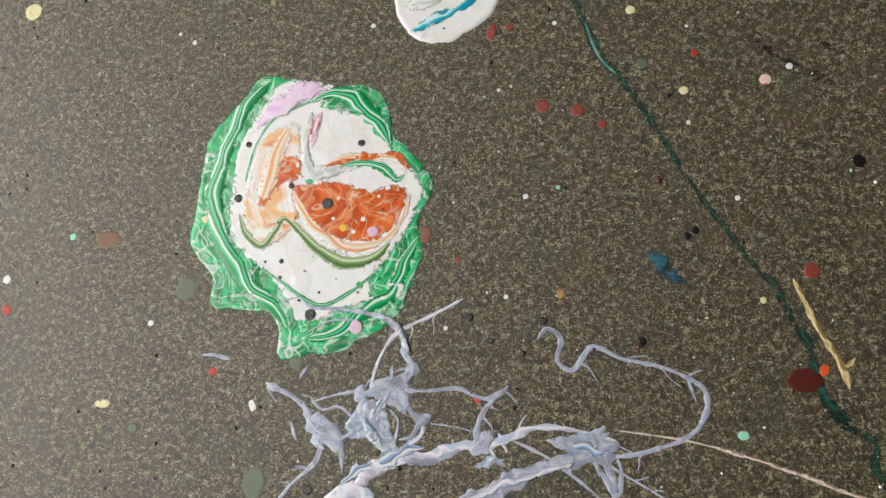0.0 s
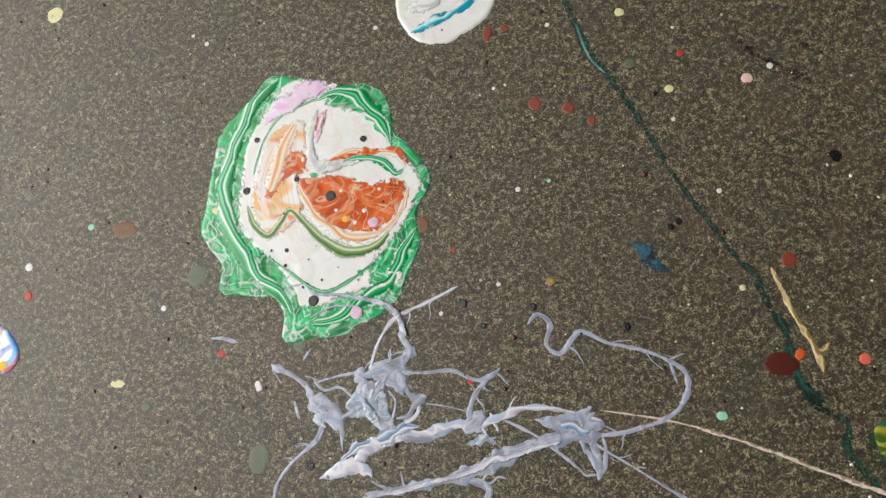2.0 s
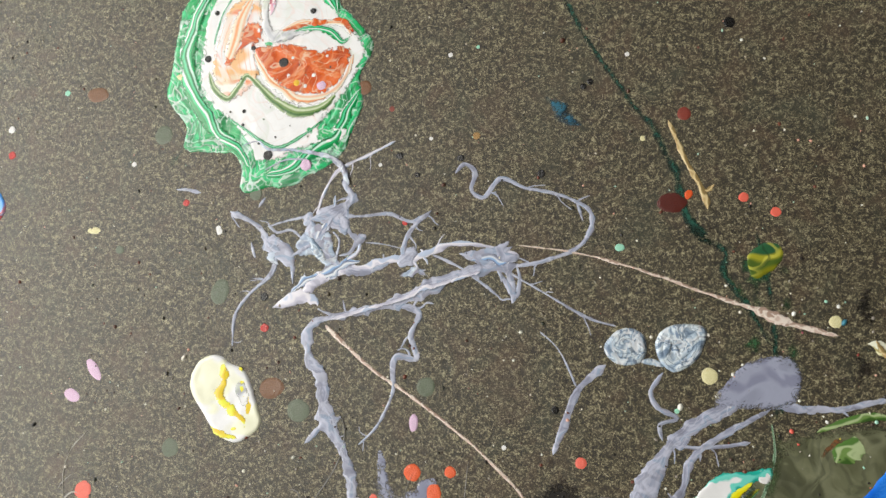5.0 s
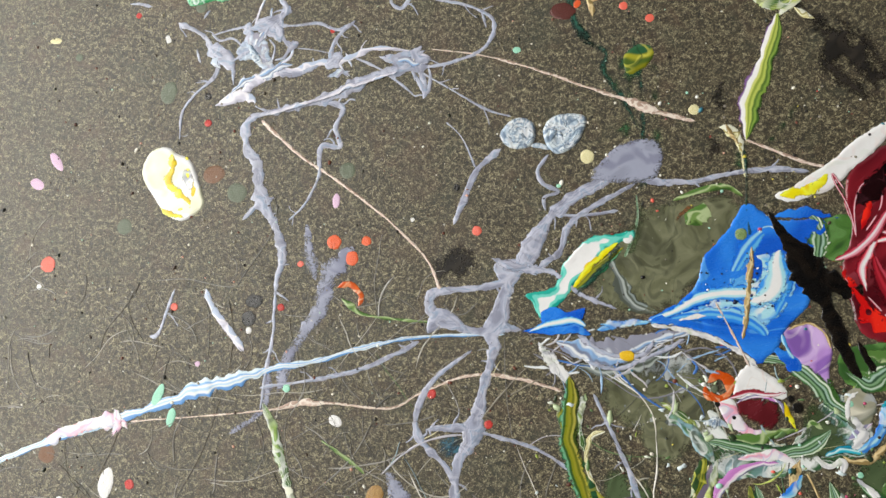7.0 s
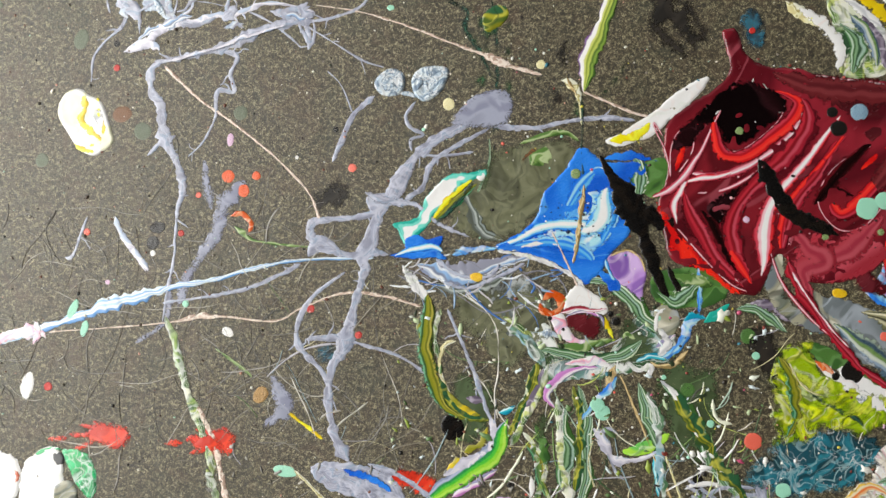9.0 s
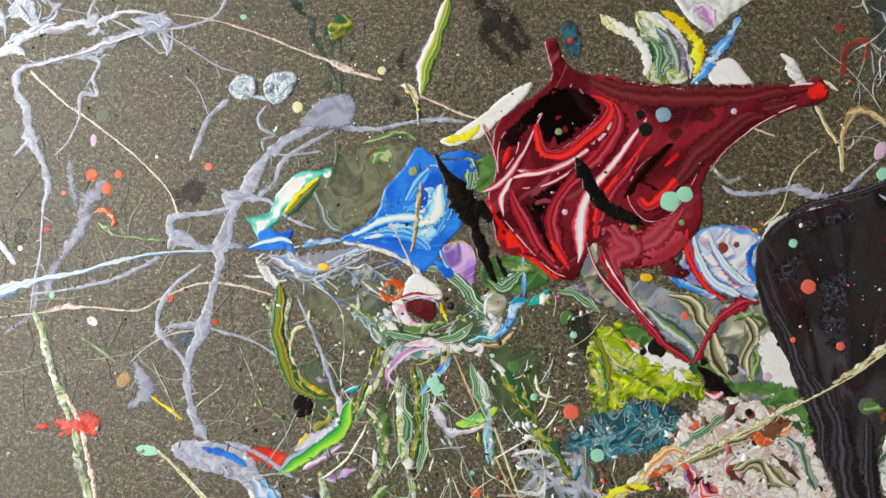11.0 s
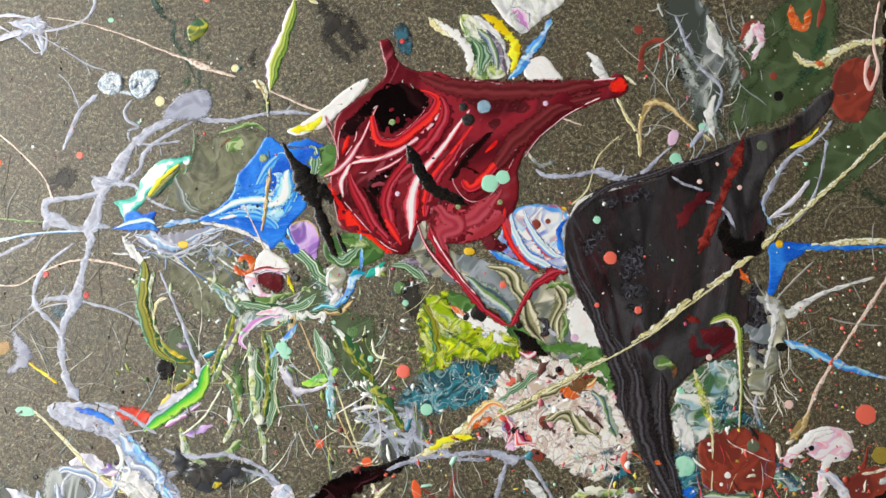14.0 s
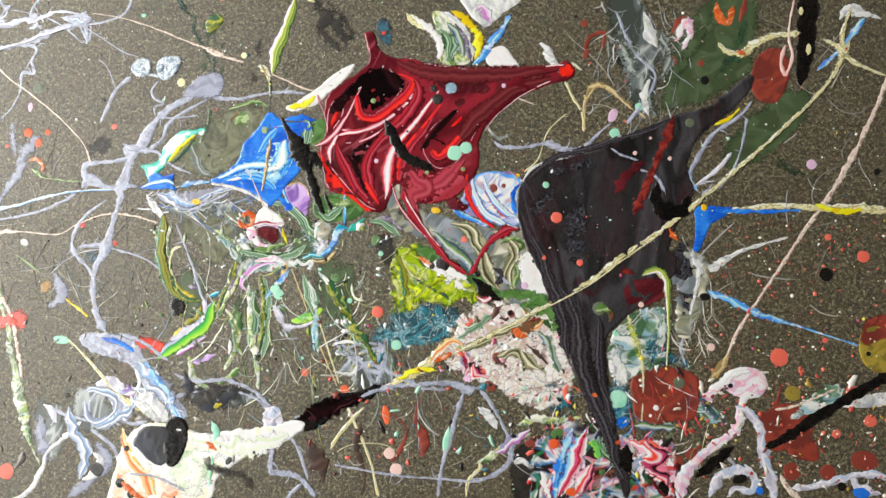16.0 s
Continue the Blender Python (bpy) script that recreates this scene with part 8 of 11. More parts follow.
spot = thing("paint_splat", "blue-grey and white swirled film on the felt", 669, -109)
pool(spot, "film", GREYTHIN, [(634, -46), (658, -28), (683, -61), (701, -93), (699, -127), (690, -168), (672, -166), (659, -127), (644, -87)], 0.7, rag=2.8)
strand(spot, "white_curl", GREY_SWIRL, [(677.4, -61.8, 3.4), (684.5, -84.7, 5.1), (693.7, -98.7, 2.8)], z=0.5, high=0.4)
strand(spot, "white_curl", GREY_SWIRL, [(687.5, -130.9, 2.3), (683.2, -148.4, 3.9), (688.9, -168.1, 2.2)], z=0.5, high=0.4)
strand(spot, "strand", LAV, [(668.6, -178.0, 2.1), (693.1, -130.5, 1.3), (669.0, -103.0, 1.7), (649.4, -63.2, 1.3)], z=0.5, twigs=6)
strand(spot, "swirl", FILMBAND, [(654.6, -75.0, 8.0), (662.6, -109.5, 13.6), (679.0, -137.4, 11.3), (691.5, -159.6, 7.3), (696.7, -171.8, 2.2)], z=0.5, high=0.08, rough=0.3, blend=1.6)
strand(spot, "swirl", FILMBAND, [(695.0, -78.6, 5.1), (703.5, -107.1, 7.9), (699.9, -136.1, 5.6)], z=0.5, high=0.08, rough=0.3, blend=1.6)

spot = thing("paint_blob", "brick red oval drop with a pink loop", 804, -121)
pool(spot, "blob", BRICK, [(785, -116), (791, -101), (806, -92), (820, -103), (821, -127), (811, -147), (796, -147), (786, -135)], 1, rag=0.6, cell=1.0)
strand(spot, "pink_loop", PINKDOT, [(816.2, -88.9, 1.1), (812.8, -106.2, 1.7), (817.8, -118.4, 1.7), (823.2, -99.9, 1.7), (818.3, -77.3, 1.1), (821.8, -42.7, 1.1)], z=1.1, high=0.6)

spot = thing("paint_stroke", "broad black bar of paint", 835, -82, "paint stroke")
strand(spot, "bar", BLACK, [(835.5, -24.7, 9.5), (836.2, -59.2, 9.4), (835.8, -93.5, 8.3), (831.8, -130.6, 3.8)], z=0.2, high=0.2, rough=0.2)
drop(838, -92, 2.8, CREAMDOT, "cream drop on the black bar", 2, 90, z=1.6)
drop(829, -54, 2.2, CREAMDOT, "cream drop on the black bar", 2, 90, z=1.6)

spot = thing("paint_string", "curled cream cord of paint", 789, -90, "paint string")
strand(spot, "strand", CREAM, [(751.0, -89.1, 2.2), (759.8, -99.0, 3.6), (774.6, -99.8, 4.9), (789.1, -88.1, 4.0), (804.9, -80.4, 3.6), (831.6, -75.4, 2.7)], z=0.6, high=0.6)
strand(spot, "orange_fleck", ORANGE, [(766.9, -98.6, 2.2), (774.6, -99.8, 2.8), (779.1, -102.4, 1.7)], z=3.2, high=0.4)

spot = thing("paint_blob", "white, blue and cream knot of paint", 874, -74)
strand(spot, "knot", CREAM, [(848.0, -80.2, 3.1), (861.6, -86.3, 3.5), (872.5, -91.4, 5.7), (874.6, -79.9, 3.1)], z=1.5, high=0.6)
strand(spot, "white_blob", GREY_SWIRL, [(865.7, -60.5, 5.0), (873.2, -51.5, 8.3), (883.9, -52.1, 6.6), (892.1, -56.2, 3.3)], z=0.3, high=0.5)
strand(spot, "blue_tail", BLUELIGHT, [(889.4, -56.3, 2.7), (879.6, -73.9, 3.3), (864.7, -94.6, 2.7), (846.9, -112.7, 1.6)], z=0.4, high=0.5)
strand(spot, "orange_spot", ORANGE, [(870.8, -88.6, 2.7), (875.2, -92.3, 2.2)], z=4, high=0.4)

spot = thing("paint_stroke", "pink and white twist of paint", 717, -86, "paint stroke")
strand(spot, "twist", PINKWHITE, [(709.9, -92.0, 4.0), (718.1, -72.4, 6.2), (723.1, -82.6, 4.0), (716.0, -100.3, 2.8)], z=0.6, high=0.5)
strand(spot, "red_edge", BROWNRED, [(706.6, -83.5, 3.4), (714.0, -68.6, 3.4), (723.5, -71.0, 2.8)], z=0.5, high=0.4)

spot = thing("paint_stroke", "orange ring of paint on green wash", 756, -59, "paint stroke")
strand(spot, "ring", ORANGE, [(747.5, -49.4, 2.8), (751.8, -64.8, 3.9), (760.7, -67.8, 3.4), (764.1, -51.4, 2.8)], z=0.5, high=0.5)
strand(spot, "ring", BROWNRED, [(770.6, -68.4, 1.7), (775.0, -50.9, 2.2), (774.0, -33.5, 2.3)], z=0.4, high=0.5)
drop(659, -114, 5.7, BLACKDOT, "black drop beside the swirled film", z=0.6)
drop(741, -129, 4.5, BLACKDOT, "black drop beside the swirled film", z=0.6)
drop(866, -312, 6.4, BLACKDOT, "black drop beside the swirled film", z=0.6)
drop(908, -209, 3.2, BLACKDOT, "black drop beside the swirled film", z=0.6)
drop(657, -188, 5.1, MINT, "bright mint drop on the felt", z=0.6)
drop(679, -160, 4.5, MINT, "bright mint drop on the felt", z=0.6)
drop(672, -386, 3.3, MINT, "bright mint drop on the felt", z=0.6)
drop(658, -101, 5.1, BROWNRED, "brown-red drop on the felt", z=0.4)
drop(736, -112, 3.4, BROWNRED, "brown-red drop on the felt", z=0.4)
drop(708, -112, 5.6, BROWNRED, "brown-red drop on the felt", z=0.4)
drop(623, -109, 2.9, BROWNRED, "brown-red drop on the felt", 2, 80, z=0.4)
drop(619, -78, 4.0, BROWNRED, "brown-red drop on the felt", z=0.4)
drop(847, -206, 4.9, LILACDOT, "lilac drop on the felt")
drop(803, -168, 1.6, LILACDOT, "lilac drop on the felt")
drop(654, -170, 4.5, LILACDOT, "lilac drop on the felt", 1.6, 70)

spot = thing("paint_stroke", "faint dark green curl on the felt", 839, -217, "paint stroke")
strand(spot, "stroke", DKGREEN_THIN, [(811.3, -196.7, 4.9), (825.5, -212.5, 4.4), (849.6, -217.4, 3.2), (868.0, -215.0, 2.2)], high=0.12)
drop(827, -395, 8.5, SALMON, "salmon drop on the felt")
drop(899, -292, 5.8, SALMON, "salmon drop on the felt")
drop(866, -276, 3.2, SALMON, "salmon drop on the felt")
drop(913, -447, 5.7, SALMON, "salmon drop on the felt")
drop(895, -419, 5.2, SALMON, "salmon drop on the felt")
drop(868, -375, 2.6, SALMON, "salmon drop on the felt")
drop(883, -462, 4.2, SALMON, "salmon drop on the felt")
drop(848, -406, 2.6, SALMON, "salmon drop on the felt")

spot = thing("paint_blob", "large olive drop with a red upper half", 915, -372)
pool(spot, "lower_half", OCHRE, [(899, -376), (904, -360), (919, -355), (939, -356), (946, -388), (921, -401), (905, -394)], 1, rag=0.4)
pool(spot, "upper_half", BRICK, [(899, -371), (904, -353), (921, -345), (944, -345), (945, -366), (919, -370), (907, -378)], 0.7, 0.6, rag=0.5)
drop(908, -384, 2.1, BLACKDOT, "small black drop on an olive drop", z=1.3)

# lower right: brick patches, pink cord, leaves

spot = thing("paint_splat", "brick red square patch with a grey ring", 722, -441)
pool(spot, "base_layer", BRICK, [(689, -431), (701, -419), (723, -414), (750, -420), (755, -438), (750, -461), (718, -468), (694, -463)], 0.9, rag=1.8)
drop(735, -428, 5.4, GREENDOT, "grey-green ring on the brick patch", z=0.9)
drop(715, -454, 2.7, WHITEDOT, "white drop on the brick patch", z=0.9)
drop(698, -429, 1.6, WHITEDOT, "white drop on the brick patch", z=0.9)
drop(710, -462, 1.6, WHITEDOT, "white drop on the brick patch", z=0.9)

spot = thing("paint_splat", "teal and mint patch beside the black tail", 679, -451)
pool(spot, "base_layer", TEALDAUB, [(665, -441), (680, -429), (692, -439), (695, -466), (684, -478), (673, -473)], 0.8, rag=4.0)
pool(spot, "mint_patch", MINT, [(670, -446), (678, -440), (687, -445), (686, -455), (676, -459), (670, -455)], 0.7, 0.6, rag=0.5, cell=0.9)
pool(spot, "blue_patch", BLUE, [(675, -468), (688, -464), (691, -473), (683, -477)], 0.6, 0.6, rag=0.5, cell=0.9)

spot = thing("paint_splat", "pale green and white swirls below the black pour", 694, -389)
pool(spot, "base_layer", GREENSWIRL, [(665, -398), (679, -374), (695, -359), (716, -357), (721, -387), (717, -415), (691, -425), (672, -424)], 0.9, rag=2.8)
strand(spot, "cream_run", CREAM, [(681.4, -365.7, 3.1), (688.2, -384.4, 3.5), (697.7, -405.5, 2.2), (701.5, -437.9, 0.9), (702.1, -470.4, 0.9)], z=0.7, high=0.4)
pool(spot, "blue_patch", TEALDAUB, [(697, -389), (712, -382), (721, -398), (712, -412), (700, -408)], 0.4, 0.7, rag=4.0)
pool(spot, "white_patch", WHITE, [(666, -414), (674, -409), (680, -421), (678, -429), (669, -427)], 0.4, 0.6, rag=1.0)

spot = thing("paint_string", "thick pink and white curled cord", 782, -430, "paint string")
strand(spot, "strand", PINKWHITE, [(754.1, -449.0, 3.2), (767.5, -434.2, 4.8), (781.5, -420.4, 5.9), (799.5, -412.2, 6.4), (810.3, -417.7, 5.3), (808.3, -428.6, 4.8), (795.4, -433.1, 4.2), (779.5, -430.3, 3.2)], high=0.7)
strand(spot, "strand", PINKWHITE, [(796.9, -431.3, 3.2), (793.7, -447.8, 3.2), (792.0, -464.0, 4.2), (774.6, -481.9, 4.8), (757.3, -499.7, 4.8), (744.2, -519.8, 8.5), (744.0, -541.1, 6.3)], high=0.6)
strand(spot, "blue_tint", LAVPALE, [(788.3, -445.6, 4.2), (801.7, -449.7, 3.7), (813.0, -464.6, 4.2), (816.8, -485.5, 4.7), (826.0, -511.0, 5.2), (829.7, -531.7, 5.2)], z=0.5, high=0.5)

spot = thing("paint_blob", "pale beige pod with a pointed tip", 772, -412)
strand(spot, "pod", TAN, [(764.5, -419.9, 2.3), (770.4, -412.3, 4.5), (776.8, -403.6, 2.7), (781.0, -393.4, 0.9)], high=0.5)
drop(763, -391, 3.8, PINKDOT, "pale pink drop on the felt")
drop(460, -524, 5.6, PINKDOT, "pale pink drop on the felt")
drop(468, -539, 6.1, PINKDOT, "pale pink drop on the felt")
drop(460, -523, 2.8, PINKDOT, "pale pink drop on the felt")

spot = thing("paint_splat", "long white and green leaf-shaped splat", 866, -434)
pool(spot, "leaf", GREENSWIRL, [(841, -450), (853, -433), (873, -419), (887, -419), (884, -431), (869, -444), (851, -450)], 1, rag=2.8)
strand(spot, "pink_edge", PINKWIRE, [(824.9, -444.7, 1.2), (840.3, -440.5, 1.6), (860.5, -430.5, 1.2), (880.6, -419.5, 1.2)], z=0.8)
pool(spot, "leaf", GREY_SWIRL, [(886, -436), (901, -425), (932, -418), (932, -429), (907, -435)], 0.9, rag=0.5)

spot = thing("paint_stroke", "long black diagonal stroke", 871, -443, "paint stroke")
strand(spot, "stroke", BLACK, [(816.6, -482.8, 3.2), (841.7, -467.0, 4.7), (866.5, -445.9, 4.7), (896.3, -424.3, 4.7), (931.0, -399.7, 5.2)], z=0.9, high=0.25, rough=0.3)
strand(spot, "stroke", BLACK, [(755.6, -515.9, 4.8), (775.6, -497.8, 5.3), (790.5, -482.9, 3.2)], z=0.4, high=0.25)

spot = thing("paint_splat", "brick red patch under a black stroke", 834, -462)
pool(spot, "base_layer", BRICK, [(810, -462), (815, -448), (838, -438), (856, -447), (862, -462), (850, -474), (827, -484), (814, -475)], 0.8, rag=1.0)
strand(spot, "tail", BRICK, [(824.9, -444.7, 3.2), (828.5, -433.6, 1.6), (829.8, -420.1, 1.1)])
pool(spot, "second_patch", BRICK, [(840, -478), (857, -468), (868, -480), (864, -489), (845, -488)], 0.7, rag=1.2)
drop(844, -501, 8.3, BRICK, "brick red drop on the felt")
drop(877, -498, 7.3, BRICK, "brick red drop on the felt")
drop(909, -484, 9.3, BRICK, "brick red drop on the felt", 1.4, 0)
drop(752, -495, 6.4, BRICK, "brick red drop on the felt")
drop(739, -502, 5.3, BRICK, "brick red drop on the felt")
drop(841, -428, 7.4, OCHRE, "olive drop on the felt")

spot = thing("paint_web", "lilac and white loops of paint strings", 798, -514, "paint web")
strand(spot, "loop", LAVPALE, [(769.8, -532.9, 4.7), (779.1, -513.4, 5.3), (797.0, -504.6, 4.7), (810.3, -510.0, 4.2), (808.5, -523.4, 3.7), (792.8, -522.5, 3.1), (788.0, -530.9, 3.1)], high=0.6)
strand(spot, "loop", LAV, [(815.0, -501.6, 2.8), (821.9, -484.9, 2.4), (813.3, -469.9, 2.0), (807.5, -459.8, 1.2)], high=0.6)
strand(spot, "strand", LAVPALE, [(844.4, -516.9, 3.1), (869.8, -511.5, 3.1), (894.9, -501.0, 3.6), (915.0, -496.2, 4.1), (935.4, -499.3, 3.1)], high=0.6, twigs=4)
strand(spot, "strand", LAVPALE, [(897.3, -498.1, 3.1), (905.5, -510.3, 4.6), (925.9, -513.3, 5.1)], high=0.6, twigs=1)
strand(spot, "strand", PINKWIRE, [(833.4, -504.9, 2.0), (841.8, -517.2, 3.1), (855.2, -526.3, 3.1)], high=0.6)
strand(spot, "strand", LAV, [(780.3, -489.3, 1.2), (797.1, -506.1, 1.2)], high=0.6, twigs=1)
drop(908, -514, 5.1, BLUE, "deep blue drop among lilac loops", 1.6, 0, z=1)
drop(816, -522, 3.7, BLUE, "deep blue drop among lilac loops", z=1)
drop(890, -510, 4.1, BLACKDOT, "black drop among lilac loops", z=0.8)
drop(797, -513, 4.2, BLACKDOT, "black drop among lilac loops", 1.6, 20, z=0.8)

# many-coloured mass at the black tail

spot = thing("paint_splat", "many-coloured mass of pink, red, white and black paint", 664, -507)
pool(spot, "base_layer", MULTI, [(602, -508), (611, -488), (635, -474), (662, -474), (684, -486), (711, -483), (733, -489), (742, -515), (736, -542), (689, -558), (614, -566), (601, -540)], 1.2, rag=4.0, relief=0.8)
strand(spot, "blue_run", BLUELIGHT, [(637.8, -479.6, 2.7), (631.2, -502.1, 4.3), (624.9, -527.1, 4.9), (624.3, -554.2, 4.3)], z=1, high=0.3)
strand(spot, "green_run", LIME, [(654.6, -486.1, 3.2), (660.7, -496.3, 4.9), (664.4, -509.4, 3.2)], z=1, high=0.3)
strand(spot, "red_run", SCARLET, [(648.8, -481.2, 2.7), (647.1, -495.0, 3.2), (645.1, -506.0, 1.6)], z=1.2, high=0.3)
strand(spot, "lilac_run", PINKLILAC, [(644.6, -498.0, 2.2), (648.4, -513.8, 3.2), (655.4, -534.7, 2.7)], z=1, high=0.3)
pool(spot, "pink_patch", PINKWHITE, [(701, -489), (719, -484), (730, -494), (740, -515), (725, -527), (708, -513)], 0.5, 1, rag=2.0)
strand(spot, "black_run", BLACK, [(690.0, -490.6, 5.4), (688.6, -509.6, 5.4), (695.9, -498.1, 2.7)], z=1.3, high=0.3, rough=0.6)
strand(spot, "black_run", BLACK, [(706.5, -496.9, 1.6), (724.2, -521.9, 3.7), (730.7, -539.9, 5.3)], z=1.2, high=0.3, rough=0.6)
strand(spot, "red_run", SALMON, [(700.5, -486.8, 4.3), (714.0, -488.1, 3.7), (722.5, -495.3, 2.1)], z=1.3, high=0.3, rough=0.6)
strand(spot, "white_run", WHITE, [(608.3, -523.5, 2.7), (614.9, -539.0, 3.8), (621.4, -551.8, 3.2)], z=1.2, high=0.3, rough=0.6)
strand(spot, "maroon_run", MAROON, [(715.6, -512.1, 2.7), (722.3, -532.8, 3.2), (741.0, -536.1, 2.6)], z=1.2, high=0.3, rough=0.6)
drop(654, -445, 4.4, ORANGEDOT, "orange daub in the many-coloured mass", 1.8, 70, z=2)
drop(640, -542, 3.8, ORANGEDOT, "orange daub in the many-coloured mass", 1.4, 0, z=2)
drop(620, -498, 4.9, ORANGEDOT, "orange daub in the many-coloured mass", z=2)
drop(679, -490, 4.3, ORANGEDOT, "orange daub in the many-coloured mass", z=2)
drop(622, -488, 4.4, GREENFLAT, "green daub in the many-coloured mass", 1.5, 30, z=1.6)
drop(644, -490, 3.8, GREENFLAT, "green daub in the many-coloured mass", z=1.6)
drop(668, -520, 3.2, GREENFLAT, "green daub in the many-coloured mass", z=1.6)
strand(spot, "flow", MASSBAND, [(652.1, -476.4, 3.3), (643.2, -503.4, 9.9), (634.4, -531.3, 12.0), (627.2, -551.0, 7.7)], z=1.4, high=0.12, rough=0.3)
strand(spot, "flow", PINKMASS, [(658.8, -508.2, 5.5), (650.6, -529.6, 13.1), (640.3, -552.2, 12.0)], z=1.3, high=0.12, rough=0.3)
strand(spot, "flow", PINKMASS, [(686.9, -487.0, 4.4), (710.6, -495.3, 14.1), (722.5, -515.5, 14.1), (736.4, -532.1, 6.5)], z=1.4, high=0.12, rough=0.3)
strand(spot, "flow", LEAFBAND, [(663.3, -480.7, 2.7), (671.2, -500.5, 6.0), (682.0, -516.6, 2.2)], z=1.5, high=0.12, rough=0.3)
strand(spot, "flow", SLATEBAND, [(694.0, -472.2, 2.7), (715.5, -473.2, 5.4), (736.6, -469.5, 4.3)], z=1.3, high=0.12, rough=0.4)
strand(spot, "flow", PINKMASS, [(613.0, -549.8, 5.5), (624.9, -526.9, 7.7), (626.4, -510.5, 4.4)], z=1.2, high=0.12, rough=0.4)

spot = thing("paint_splat", "green and white streaks with a dark heart", 607, -477)
strand(spot, "streak", GREENSTALK, [(583.3, -485.1, 2.2), (599.1, -476.4, 3.8), (621.1, -475.9, 3.3), (645.3, -470.7, 2.7)], high=0.5)
strand(spot, "streak", GREENSTALK, [(613.9, -490.2, 2.7), (629.6, -480.4, 3.3), (651.1, -475.6, 2.2)], high=0.5)
pool(spot, "teal_patch", TEALDAUB, [(605, -447), (621, -437), (634, -444), (634, -461), (621, -470), (609, -463)], 0.7, rag=4.0)
strand(spot, "salmon_run", SALMON, [(629.3, -439.4, 2.7), (627.4, -450.6, 2.7), (634.5, -458.1, 2.2)], z=0.8)

spot = thing("paint_stroke", "magenta and green ridge of paint", 576, -502, "paint stroke")
strand(spot, "ridge", PINKLILAC, [(563.5, -514.6, 2.7), (576.3, -502.3, 4.9), (589.4, -492.7, 4.9), (597.2, -486.5, 2.2)], z=0.4, high=0.5, rough=0.5)
strand(spot, "ridge", GREENSTALK, [(545.0, -525.8, 3.3), (558.2, -517.8, 3.8), (573.8, -505.3, 2.7), (597.4, -489.2, 2.7)], high=0.5, rough=0.5)
strand(spot, "cream_loop", CREAM, [(547.4, -521.7, 1.8), (550.8, -528.5, 1.8), (540.7, -541.6, 1.8), (539.3, -558.1, 1.3)])

spot = thing("paint_blob", "dark brown blot on the felt", 594, -514)
pool(spot, "blot", BLACKDRY, [(578, -521), (585, -501), (603, -491), (615, -501), (608, -523), (608, -551), (584, -559)], 0.5, rag=2.0)
drop(597, -500, 3.8, BROWNRED, "brown-red drop on dark paint", 1.4, 0, z=0.8)
drop(559, -420, 5.6, BROWNRED, "brown-red drop on dark paint", 1.2, 80, z=0.8)
drop(555, -447, 6.7, BROWNRED, "brown-red drop on dark paint", z=0.8)
drop(569, -376, 4.5, BROWNRED, "brown-red drop on dark paint", z=0.8)
drop(635, -474, 3.3, BROWNRED, "brown-red drop on dark paint", z=0.8)

# yellow and orange ridge, black smear and strings

spot = thing("paint_splat", "yellow, cream and orange ridge of paint", 486, -434)
strand(spot, "ridge", CREAM, [(438.0, -466.3, 1.4), (457.0, -454.9, 3.2), (478.7, -442.7, 4.5), (496.9, -424.2, 5.4), (504.2, -409.5, 2.7)], high=0.6, rough=0.5)
strand(spot, "yellow_side", YELLOW, [(459.5, -451.3, 2.8), (481.3, -439.7, 3.9), (501.0, -437.8, 2.2)], z=0.8, high=0.4, rough=0.5)
strand(spot, "orange_heart", ORANGE, [(494.9, -432.8, 3.4), (505.5, -424.5, 6.7), (513.6, -419.8, 3.4)], z=1.8, high=0.4, rough=0.5)

spot = thing("paint_stroke", "black smear of thick paint", 408, -480, "paint stroke")
pool(spot, "smear", BLACK, [(370, -507), (377, -491), (393, -476), (418, -467), (440, -458), (446, -465), (427, -477), (405, -486), (392, -501), (376, -512)], 0.9, rag=1.8)
strand(spot, "smear", BLACKLAKE, [(362.0, -503.4, 4.5), (380.1, -492.6, 9.6), (405.0, -481.2, 8.5), (432.7, -469.5, 5.1)], z=1, high=0.15, rough=0.4)

spot = thing("paint_web", "lavender strings across the lower felt", 460, -461, "paint web")
strand(spot, "strand", LAV, [(360.1, -499.3, 1.3), (404.8, -480.7, 1.7), (449.0, -461.3, 2.5), (482.5, -453.6, 2.5), (516.2, -450.3, 2.9), (533.4, -454.2, 6.3), (544.3, -450.4, 2.5)], z=0.8, high=0.5, twigs=8)
strand(spot, "strand", LAV, [(528.0, -457.5, 2.5), (523.2, -480.2, 2.1), (518.1, -505.5, 2.5), (513.2, -533.5, 1.7), (511.7, -561.1, 1.7)], high=0.6, twigs=4)
strand(spot, "strand", LAV, [(544.5, -453.1, 2.1), (559.9, -471.0, 1.7), (575.9, -496.9, 1.6), (579.5, -507.4, 2.5), (575.3, -524.2, 2.5), (551.7, -540.4, 2.1), (513.0, -543.4, 1.2), (462.3, -544.4, 1.3), (404.8, -540.6, 1.3)], high=0.6, twigs=11)
strand(spot, "strand", MINT, [(516.9, -491.8, 2.2), (515.3, -505.8, 2.8), (513.5, -517.0, 1.7)], z=0.8)
strand(spot, "strand", LAV, [(392.7, -416.8, 1.3), (417.4, -431.6, 1.7), (430.4, -447.3, 2.1), (437.7, -463.5, 1.7)], high=0.5, twigs=3)
strand(spot, "strand", LAV, [(438.7, -412.6, 2.1), (446.5, -434.5, 3.4), (440.0, -457.6, 2.1)], high=0.4, twigs=2)
